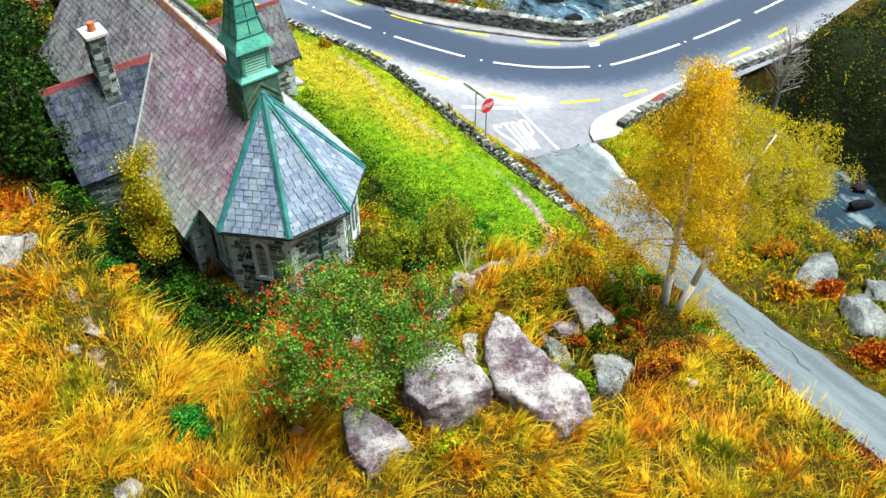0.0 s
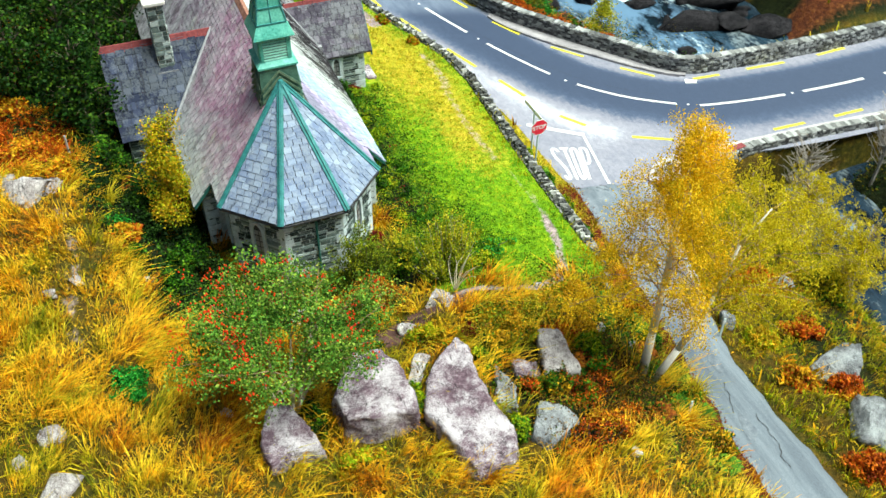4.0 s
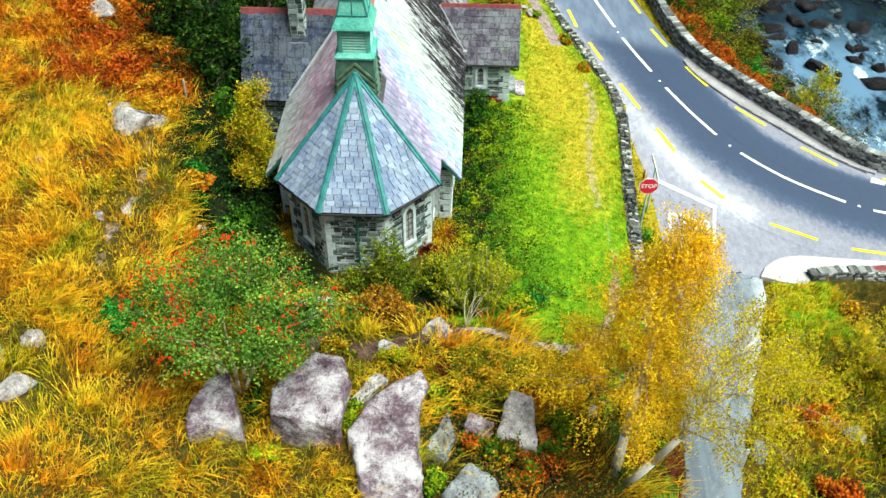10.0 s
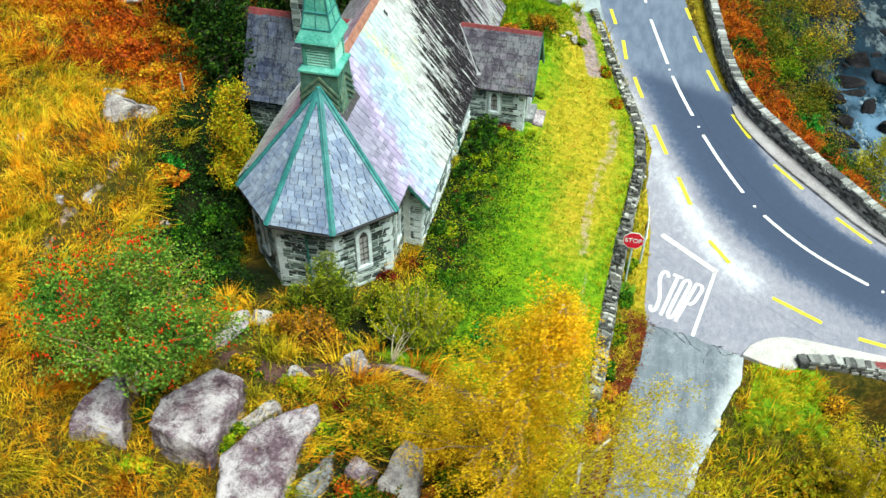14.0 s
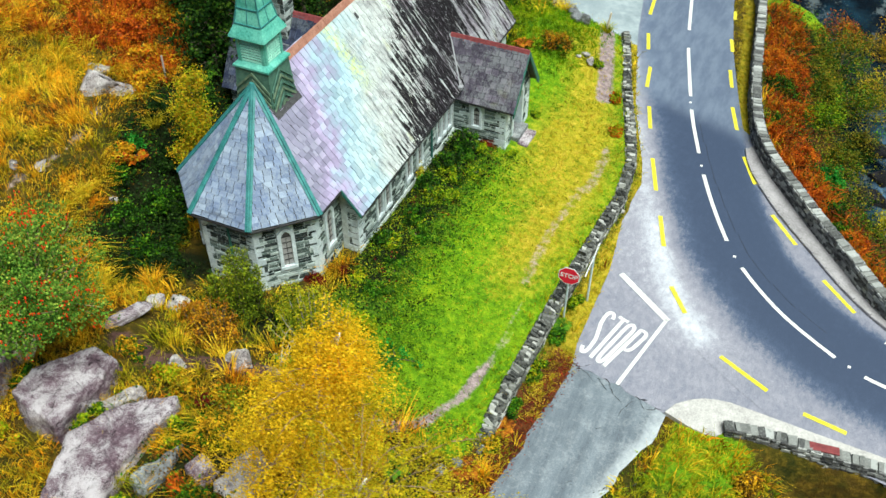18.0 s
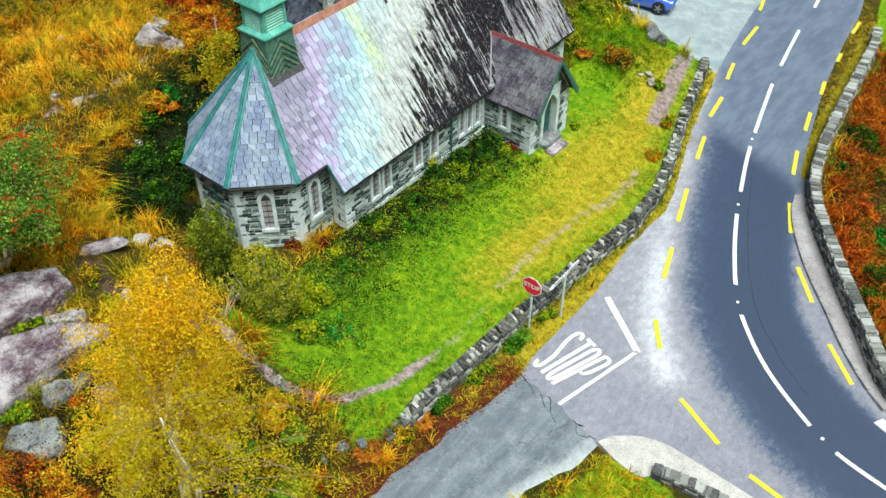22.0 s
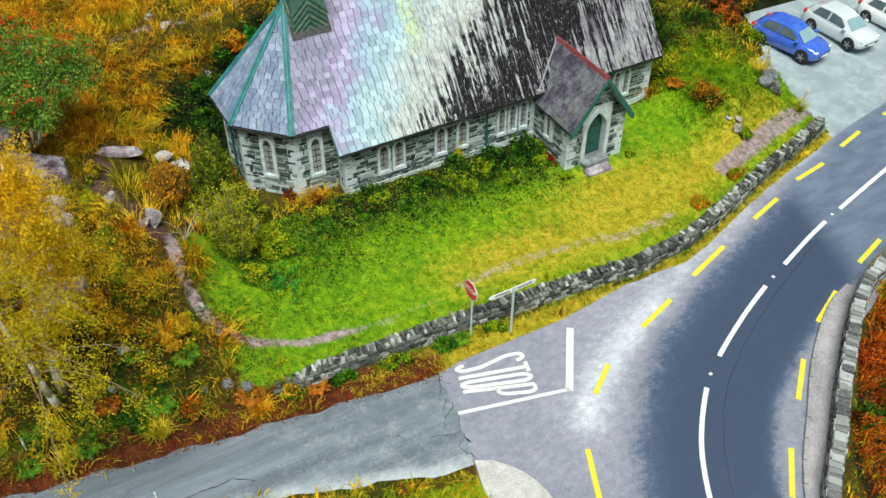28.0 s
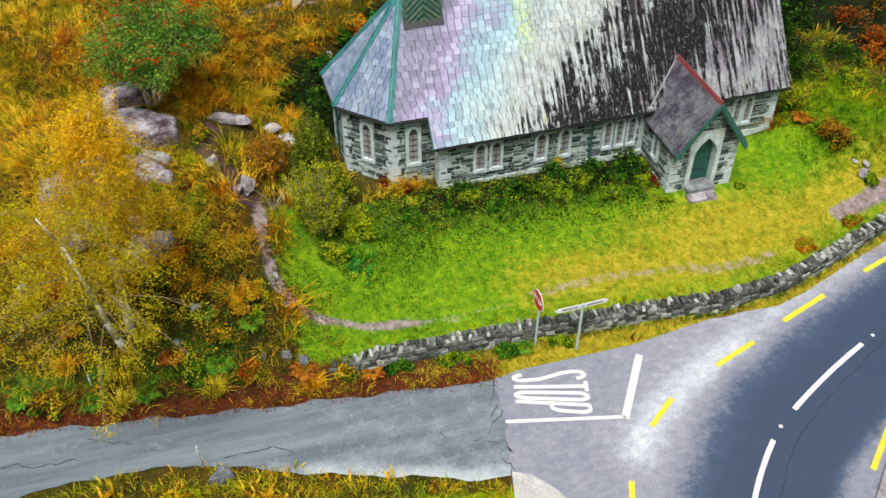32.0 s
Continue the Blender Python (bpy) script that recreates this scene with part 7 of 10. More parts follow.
    for k, (x, y, w, d, h) in enumerate([(1.75, 21.1, 1.1, 0.8, 1.0), (0.95, 21.35, 1.0, 0.8, 1.1), (0.2, 21.5, 1.0, 0.7, 0.9), (1.4, 20.75, 1.0, 0.8, 1.0)]):
        boulder("rock", (x, y, gz(x, y) + 0.15), (w, d, h), 31 * k, BOULDER_GREY, "rough dark rock face of the bank by the car park", 145 + k, cat="rock", group="rocks of the bank", sub=3)
    r = np.random.default_rng(5)
    spots = [(18.0, 18.3, 1.9, 1.6, 1.3), (20.4, 20.1, 1.8, 1.5, 1.2), (24.2, 24.7, 2.0, 1.5, 1.0), (25.5, 14.8, 5.5, 2.6, 2.0), (28.0, 17.0, 5.0, 3.0, 2.2), (23.5, 18.5, 2.2, 1.4, 0.9), (29.5, 12.5, 4.0, 2.5, 1.8), (26.6, 18.8, 3.0, 2.2, 1.4), (27.8, 14.2, 3.2, 2.0, 1.4), (26.2, 21.8, 2.6, 2.0, 1.2), (29.6, 20.2, 3.0, 2.6, 1.6), (18.7, 24.4, 2.0, 1.6, 1.1), (19.6, 21.9, 1.8, 1.2, 0.9), (19.3, 26.9, 2.2, 1.7, 1.2), (20.7, 25.3, 1.6, 1.2, 0.8), (21.6, 27.4, 2.0, 1.5, 1.0), (18.2, 20.3, 1.6, 1.4, 0.9), (20.9, 18.3, 1.3, 0.9, 0.7), (22.9, 20.8, 1.2, 0.8, 0.6), (17.6, 22.6, 1.8, 1.5, 1.2), (21.3, 22.9, 1.1, 0.8, 0.6)] + [(r.uniform(15.5, 31), r.uniform(10, 32), r.uniform(0.5, 1.8), r.uniform(0.5, 1.3), r.uniform(0.4, 0.9)) for _ in range(46)] + [(r.uniform(17, 28), r.uniform(-16, -2.5), r.uniform(0.6, 2.2), r.uniform(0.6, 1.6), r.uniform(0.5, 1.2)) for _ in range(16)]
    for k, (x, y, w, d, h) in enumerate(spots):
        if float(beside(x, y, NORTH_WALL)) > 3.5 or y < -2:
            boulder("river_rock", (x, y, RIVER + h * 0.05), (w, d, h), float(r.uniform(0, 180)), ROCK_WET, "dark wet rock standing in the river", 160 + k, cat="rock", group="river rocks", sub=3)


build_rocks()


# ---- plants ----
def blade_mesh(name, base, lean, height, width, material, bend=0.35, hue=None):
    """Blades as two quads each: base points, lean vectors (xy), heights, widths."""
    n = len(base)
    ang = rng.uniform(0, 2 * np.pi, n)
    side = np.stack([np.cos(ang), np.sin(ang), np.zeros(n)], -1) * (width / 2)[:, None]
    up = np.stack([np.zeros(n), np.zeros(n), height], -1)
    lean3 = np.concatenate([lean, np.zeros((n, 1))], -1) * height[:, None]
    mid = base + up * 0.6 + lean3 * bend
    tip = base + up * (1 - 0.25 * np.minimum(np.hypot(lean[:, 0], lean[:, 1]), 1.2))[:, None] + lean3
    v = np.stack([base - side, base + side, mid + side * 0.8, mid - side * 0.8, tip + side * 0.25, tip - side * 0.25], 1).reshape(-1, 3)
    i = np.arange(n) * 6
    q = np.concatenate([np.stack([i, i + 1, i + 2, i + 3], -1), np.stack([i + 3, i + 2, i + 4, i + 5], -1)])
    me = mesh_np(name, v, q, material)
    if hue is not None:
        me.attributes.new("tuft", "FLOAT", "POINT").data.foreach_set("value", np.repeat(hue, 6).astype(np.float32))
    return me


def scatter(n, box_, keep):
    """Random points of a rectangle, kept with the chance that keep(x, y) gives."""
    x, y = rng.uniform(box_[0], box_[1], n), rng.uniform(box_[2], box_[3], n)
    ok = rng.random(n) < keep(x, y)
    return x[ok], y[ok]


def off_church(x, y):
    nave = (x > -7.2) & (x < -0.3) & (y > 0.2) & (y < 15.4)
    apse = (x > -6.4) & (x < -1.0) & (y > -3.0) & (y < 0.4)
    tran = (x > -9.2) & (x < -7.0) & (y > 5.1) & (y < 8.7)
    porch = (x > -0.5) & (x < 2.95) & (y > 9.1) & (y < 12.0)
    return ~(nave | apse | tran | porch)


def off_road(x, y):
    side = np.interp(y, (-60, -25, -18, -13, -10.5, -6.2, -4.0, -3.0, -2.2, -1.0), (8.9, 9.0, 9.1, 9.0, 9.25, 10.75, 11.35, 11.7, 12.0, 12.1))
    west = x < edge_x(y) - 0.05
    island = (y < -1.2) & (x > side + 0.1)
    river_side = beside(x, y, NORTH_WALL) > 0.35
    lot = (y + 0.52 * np.clip(x, -5, 0) > 22.4) & (x > -5.2) & (x < edge_x(y) + 1)
    return (west | island | river_side) & ~lot


def tufts(name, label, n, box_, keep, per, height, width, spread, material, lean=0.5, category="grass", flow=0.0):
    x, y = scatter(n, box_, keep)
    z = ground(x, y)
    k = len(x)
    cx, cy, cz = np.repeat(x, per), np.repeat(y, per), np.repeat(z, per)
    a, r = rng.uniform(0, 2 * np.pi, k * per), rng.uniform(0, 1, k * per)
    size = np.repeat(rng.uniform(0.65, 1.25, k), per)
    wind = np.repeat(rng.normal(0, 0.25, (k, 2)), per, 0) + np.array([0.12, -0.1])
    base = np.stack([cx + np.cos(a) * r * spread, cy + np.sin(a) * r * spread, cz - 0.03], -1)
    ln = np.stack([np.cos(a), np.sin(a)], -1) * (lean * r)[:, None] + wind
    if flow:
        # the tuft lies over downhill and with a slow swirl of the wind
        gx, gy = ground(x + 0.4, y) - ground(x - 0.4, y), ground(x, y + 0.4) - ground(x, y - 0.4)
        sw = 2.2 * np.sin(0.33 * x + 1.1 * np.sin(0.27 * y)) + 1.3 * np.sin(0.5 * y - 0.2 * x)
        lay = np.stack([-gx * 1.6 + 0.6 * np.cos(sw), -gy * 1.6 + 0.6 * np.sin(sw)], -1)
        ln = ln + np.repeat(lay, per, 0) * flow
    h = rng.uniform(height[0], height[1], k * per) * size
    w = rng.uniform(width[0], width[1], k * per)
    ob = new(name, blade_mesh(name, base, ln, h, w, material, hue=np.repeat(rng.random(k), per) * 0.85 + 0.15 * rng.random(k * per)))
    tagged(ob, label, category, kind="stuff")


def patchy(x, y, f=0.35, ph=0.0):
    return 0.5 + 0.5 * np.sin(f * 2.1 * x + ph + 1.7 * np.sin(f * 1.3 * y)) * np.sin(f * 1.9 * y - ph + 1.1 * np.sin(f * x))


def clear_of_rocks(x, y):
    ok = np.ones(np.shape(x), bool)
    for rx, ry, r in [(px, py, 0.42 * max(w, d)) for px, py, w, d, h in HILL_ROCKS] + [(-10.8, -7.75, 0.85), (-10.3, 0.2, 0.5), (0.7, -13.4, 0.9), (1.9, -11.0, 0.9), (-0.64, -7.07, 0.5), (-2.05, -8.26, 0.45), (-4.75, -5.05, 0.5), (-5.35, -5.6, 0.5), (-4.95, -7.1, 0.8)]:
        ok &= np.hypot(x - rx, y - ry) > r
    return ok


def build_grass():
    def moor(x, y):
        zn = ground_zones(x, y)
        m = off_church(x, y) & off_road(x, y) & ((y < -4.5) & (x < 9) | (x < wall_x(y) - 0.3)) & clear_of_rocks(x, y)
        m = m * (1 - 0.8 * ss(-10.8, -12.2, x) * ss(-18.5, -16.5, x) * ss(2.2, 4.6, y)) * (1 - 0.6 * ss(2.2, 3.6, x) * ss(-6, -8, y) * ss(-17, -13.5, y))
        return m * (1 - np.clip(zn["lawn"] * 1.3, 0, 1)) * (1 - np.clip(np.maximum(zn["path"], zn["soil"]) * 1.5, 0, 1)) * (1 - 0.95 * np.clip(np.maximum(zn["wild"], 1.3 * zn["thicket"]), 0, 1)) * (0.35 + 0.65 * patchy(x, y, 1.1) ** 0.5 * patchy(x, y, 2.6, 1.3) ** 0.3)
    tufts("moor_grass", "tussocks of ochre and orange autumn moor grass", 33000, (-22, 8, -24, 16), moor, 7, (0.2, 0.54), (0.015, 0.036), 0.18, MOOR, 0.9, flow=0.45)
    tufts("moor_tussocks", "tall shaggy tussocks of ochre and rust moor grass", 6200, (-22, 7, -24, 16), lambda x, y: moor(x, y) * (patchy(x, y, 0.8, 0.9) > 0.36) * 0.8, 40, (0.36, 0.82), (0.018, 0.038), 0.34, MOOR, 0.9, flow=0.8)
    tufts("orange_moor_grass", "burnt-orange dying tussocks on the slope beside the church", 1700, (-17, -6.5, -9, 4), lambda x, y: moor(x, y) * (patchy(x, y, 0.55, 2.2) > 0.5), 14, (0.3, 0.66), (0.018, 0.038), 0.28, ORANGE_BLADE, 0.9, flow=0.7)
    def far_moor(x, y):
        zn = ground_zones(x, y)
        inner = (x > -22) & (x < 8) & (y > -24) & (y < 16)
        dry = ground(x, y) > RIVER + 0.9
        return ~inner * dry * off_road(x, y) * (1 - np.clip(zn["thicket"] + zn["lawn"], 0, 1)) * (0.3 + 0.7 * patchy(x, y, 0.9)) * np.exp(-np.hypot(x / 48, (y - 5) / 48) ** 2)
    tufts("far_moor_grass", "ochre moor grass spreading away over the slopes", 42000, (-58, 62, -52, 62), far_moor, 5, (0.28, 0.62), (0.05, 0.1), 0.36, MOOR, 0.9)
    def lawn(x, y):
        zn = ground_zones(x, y)
        m = off_church(x, y) & off_road(x, y)
        return m * np.clip(zn["lawn"], 0, 1) * (1 - 0.85 * np.clip(zn["path"], 0, 1)) * (1 - 0.8 * np.clip(zn["worn"], 0, 1))
    tufts("lawn_grass", "short bright green churchyard grass", 28000, (-8, 8, -7, 23), lawn, 4, (0.05, 0.14), (0.016, 0.034), 0.1, LAWN, 0.8)
    def straw(x, y):
        zn = ground_zones(x, y)
        return off_church(x, y) * off_road(x, y) * np.clip(zn["lawn"], 0, 1) * np.clip(zn["worn"], 0, 1) * (1 - 0.85 * np.clip(zn["path"], 0, 1)) * (0.3 + 0.7 * patchy(x, y, 1.7))
    tufts("straw_grass", "worn straw-yellow grass along the churchyard wall", 31000, (1, 8, -4, 23), straw, 4, (0.05, 0.13), (0.016, 0.034), 0.11, STRAW, 0.9)
    tufts("verge_grass", "dry golden grass on the verge outside the wall", 9000, (4, 9.4, -3.5, 22), lambda x, y: ss(0.25, 0.55, x - wall_x(y)) * (x < edge_x(y) - 0.06) * (0.45 + 0.55 * patchy(x, y, 1.4, 0.6)), 7, (0.08, 0.24), (0.016, 0.034), 0.12, STRAW, 0.9)
    tufts("verge_grass", "dry golden grass between the road and the parapet", 5000, (7, 14, 14, 36), lambda x, y: (beside(x, y, CENTRE) > 2.48 + 1.05 * ss(17.0, 15.5, y)) * (beside(x, y, NORTH_WALL) < -0.25) * (y > 15.5) * (0.4 + 0.6 * patchy(x, y, 1.4, 0.6)), 7, (0.08, 0.24), (0.016, 0.034), 0.12, STRAW, 0.9)
    tufts("bank_grass", "bright green grass over the bank by the car park", 5000, (-5, 3.4, 15.4, 22.4), lambda x, y: off_church(x, y) * np.clip(1.4 * np.exp(-(((x - 0.3) / 2.6) ** 2 + ((y - 18.5) / 2.6) ** 2)), 0, 1), 6, (0.1, 0.3), (0.016, 0.034), 0.12, LAWN, 0.8)
    def island(x, y):
        return off_road(x, y) * (x > 9) * (y < -1.2) * (1 - 0.6 * ss(-8.5, -10.5, y)) * ss(17.4, 15.6, x - 0.04 * y) * (beside(x, y, NORTH_WALL) < 0)
    tufts("island_grass", "bright green and yellow grass beside the side road", 5000, (9, 17.5, -22, -1), lambda x, y: island(x, y) * (0.35 + 0.65 * patchy(x, y, 0.7, 0.3)), 5, (0.14, 0.4), (0.02, 0.04), 0.16, ROUGH_GRASS, 0.9)
    tufts("island_grass", "orange and straw tussocks beside the side road", 2600, (9, 17.5, -22, -1), lambda x, y: island(x, y) * (1 - 0.75 * patchy(x, y, 0.7, 0.3)), 9, (0.2, 0.5), (0.018, 0.036), 0.2, MOOR, 0.9, flow=0.4)
    def rank(x, y):
        zn = ground_zones(x, y)
        m = off_church(x, y) & off_road(x, y)
        near_wall = np.exp(-((x - wall_x(y) - 0.35) / 0.3) ** 2) * (y > -5.5) * (y < 21) + 0.5 * np.exp(-((x - wall_x(y) + 0.45) / 0.25) ** 2) * (y > -5.5) * (y < 22)
        bank = (x > 4.4) * (x < edge_x(y) - 1.2) * (y < -5) * 0.35 * patchy(x, y, 1.6)
        island = (x > 9) * (y < -1.2) * (beside(x, y, NORTH_WALL) < 0) * 0.8
        river = (beside(x, y, NORTH_WALL) > 0.4) * (ground(x, y) > RIVER + 0.4) * 0.5
        return m * np.clip(near_wall + bank + island + river, 0, 1) * (1 - np.clip(zn["path"] * 1.4, 0, 1))
    tufts("rough_grass", "rank green and straw-coloured verge grass", 18000, (0, 22, -22, 34), rank, 6, (0.14, 0.38), (0.018, 0.036), 0.13, ROUGH_GRASS, 0.7)


build_grass()


def leaf_quads(centres, size, flat=0.0, hang=0.0):
    """Leaf quads at the given points, turned at random; flat: towards level, hang: towards drooping."""
    n = len(centres)
    d = rng.normal(size=(n, 3))
    d[:, 2] = d[:, 2] * (1 - flat) - hang
    d /= np.linalg.norm(d, axis=1)[:, None]
    o = rng.normal(size=(n, 3))
    o -= d * (o * d).sum(1)[:, None]
    o /= np.linalg.norm(o, axis=1)[:, None]
    s = rng.uniform(0.65, 1.25, n)[:, None] * size
    d, o = d * s, o * s * 0.42
    return np.stack([centres - d * 0.5, centres + o - d * 0.05, centres + d * 0.5, centres - o - d * 0.05], 1).reshape(-1, 3)


def leaf_mesh(name, centres, size, material, flat=0.0, hang=0.0):
    v = leaf_quads(np.asarray(centres), size, flat, hang)
    q = np.arange(len(v)).reshape(-1, 4)
    return mesh_np(name, v, q, material)


def puffs(points, per, radius, squash=0.8):
    """Leaf places in loose clumps about the given points."""
    p = np.repeat(np.asarray(points, float), per, 0)
    g = rng.normal(size=p.shape)
    g /= np.linalg.norm(g, axis=1)[:, None]
    g *= (rng.random(len(p)) ** 0.45)[:, None] * radius
    g[:, 2] *= squash
    return p + g


def bush(name, x, y, w, d, h, material, label, leaves=1800, size=0.1, category="bush", group="", clumps=34, material2=None, stems=7, bark=None, z=None, hang=0.0):
    """A shrub: stems from one base and an uneven dome of leaf clumps."""
    z0 = gz(x, y) if z is None else z
    ob = thing(name, label, category, group, at=(x, y, z0))
    bm = bmesh.new()
    pts = []
    ph = rng.uniform(0, 6.28, 3)
    for k in range(clumps):
        a, r, t = rng.uniform(0, 6.283), math.sqrt(rng.random()), rng.random()
        lobes = 0.78 + 0.22 * math.sin(2 * a + ph[0]) + 0.12 * math.sin(5 * a + ph[1])
        px, py = math.cos(a) * r * w / 2 * lobes, math.sin(a) * r * d / 2 * lobes
        dome = math.sqrt(max(0.05, 1 - r * r))
        pts.append((px, py, max(0.08, h * dome * (0.35 + 0.65 * t) * rng.uniform(0.75, 1.08))))
    for k in range(stems):
        tx, ty, tz = pts[k * len(pts) // stems]
        mid = (tx * 0.35 + rng.uniform(-0.05, 0.05), ty * 0.35, tz * 0.5)
        limb_path(bm, [(0.05 * math.cos(k), 0.05 * math.sin(k), -0.1), mid, (tx, ty, tz)], [0.035, 0.022, 0.008], 5)
    tagged(part("branchwork", bm, bark or BARK, ob), kind="stuff")
    rad = 0.32 * (w * d * h) ** (1 / 3) * 0.62
    c = puffs(pts, max(1, leaves // clumps), rad)
    c[:, 2] = np.maximum(c[:, 2], 0.03)
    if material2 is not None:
        # second leaf towards the top; a near-black first leaf paints shade lower down
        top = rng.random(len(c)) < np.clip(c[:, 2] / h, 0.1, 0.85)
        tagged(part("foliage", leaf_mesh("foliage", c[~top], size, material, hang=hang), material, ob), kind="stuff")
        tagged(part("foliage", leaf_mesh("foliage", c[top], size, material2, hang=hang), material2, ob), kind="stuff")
    else:
        tagged(part("foliage", leaf_mesh("foliage", c, size, material, hang=hang), material, ob), kind="stuff")
    return ob


def plume_bush(name, x, y, w, d, h, material, label, sprays=70, per=60, size=0.085, material2=None, bark=None, bare=0.25, group=""):
    """A shrub of upright wands fanning from its foot, leaves strung along each; the tips may be of another colour."""
    ob = thing(name, label, "bush", group, at=(x, y, gz(x, y)))
    bm, low, high = bmesh.new(), [], []
    for k in range(sprays):
        a, r = 2.4 * k + rng.uniform(-0.3, 0.3), math.sqrt((k + 0.5) / sprays)
        lobe = (0.8 + 0.25 * math.sin(2 * a + x) + 0.15 * math.sin(5 * a + y)) * rng.uniform(0.8, 1.2)
        tip = np.array([math.cos(a) * r * w / 2 * lobe, math.sin(a) * r * d / 2 * lobe, h * math.sqrt(1 - 0.72 * r * r) * rng.uniform(0.55, 1.1)])
        foot = np.array([math.cos(a) * 0.12 * r * w, math.sin(a) * 0.12 * r * d, -0.08])
        bend = np.array([tip[0] * 0.25, tip[1] * 0.25, tip[2] * 0.12])
        if k % 2 == 0:
            limb_path(bm, spline(foot, tip, bend * 0.5, 4), [0.03, 0.02, 0.012, 0.005], 4)
        t = rng.uniform(bare, 1.02, per)
        c = foot * (1 - t)[:, None] + tip * t[:, None] + bend * (2 * t * (1 - t))[:, None] + rng.normal(0, 1, (per, 3)) * (0.05 + 0.12 * (1 - t))[:, None]
        c[:, 2] = np.maximum(c[:, 2], 0.03)
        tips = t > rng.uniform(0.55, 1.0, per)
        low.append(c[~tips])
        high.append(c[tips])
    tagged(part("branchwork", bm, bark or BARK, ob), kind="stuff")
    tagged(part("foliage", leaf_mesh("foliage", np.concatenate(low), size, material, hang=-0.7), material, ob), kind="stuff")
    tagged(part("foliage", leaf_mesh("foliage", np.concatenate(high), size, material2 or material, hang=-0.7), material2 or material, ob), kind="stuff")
    return ob


def fern(x, y, reach, material, label="arching green fern on the bank"):
    """A fern: fronds arching from one crown, each with pairs of pointed pinnae."""
    ob = thing("fern", label, "fern", "ferns", at=(x, y, gz(x, y)), turn=float(rng.uniform(0, 360)))
    v, f = [], []
    for k in range(11):
        a = 6.283 * k / 11 + rng.uniform(-0.2, 0.2)
        ln, out = reach * rng.uniform(0.75, 1.1), np.array([math.cos(a), math.sin(a), 0.0])
        side = np.array([-out[1], out[0], 0.0])
        for t in np.linspace(0.18, 1.0, 9):
            c = out * ln * t + np.array([0, 0, reach * (0.95 * t - 0.75 * t * t) * 1.3 + 0.05])
            half = reach * 0.3 * math.sin(math.pi * min(0.12 + 0.88 * t, 0.97)) + 0.02
            for s in (-1, 1):
                b = len(v)
                tip = c + side * s * half + out * half * 0.4 - np.array([0, 0, 0.12 * half])
                v += [tuple(c - out * 0.05 * reach), tuple(c + side * s * half * 0.5 + out * 0.01 + (0, 0, 0.01)), tuple(tip), tuple(c + out * 0.08 * reach)]
                f.append((b, b + 1, b + 2, b + 3))
    tagged(part("fronds", mesh_of("fronds", v, f, material), material, ob), kind="stuff")
    return ob


def grass_tuft(x, y, tall, material, label):
    """One big tussock of long arching blades."""
    n = 150
    ob = thing("grass_tuft", label, "grass", "big tussocks", at=(x, y, gz(x, y)))
    a, r = rng.uniform(0, 6.283, n), np.sqrt(rng.random(n))
    base = np.stack([np.cos(a) * r * 0.16, np.sin(a) * r * 0.16, np.full(n, -0.04)], -1)
    ln = np.stack([np.cos(a), np.sin(a)], -1) * (0.95 * r)[:, None]
    tagged(part("foliage", blade_mesh("foliage", base, ln, rng.uniform(0.6, 1.1, n) * tall, rng.uniform(0.018, 0.034, n), material, hue=rng.uniform(0.2, 0.8, n)), material, ob), kind="stuff")
    return ob


def leaf_carpet(name, label, n, box_, keep, tall, size, material):
    """Low mixed growth that covers a stretch of ground: leaves at random heights up to tall(x, y)."""
    x, y = scatter(n, box_, lambda px, py: keep(px, py) * off_church(px, py))
    z = ground(x, y) + tall(x, y) * rng.random(len(x)) ** 0.7
    tagged(new(name, leaf_mesh(name, np.stack([x, y, z], -1), size, material, flat=0.25)), label, "undergrowth", kind="stuff")


def clumpy(x, y, s=1.0):
    return np.clip(0.15 + 1.1 * patchy(x, y, 1.9 * s) * (0.4 + 0.6 * patchy(x, y, 4.3 * s, 2.0)), 0, 1)


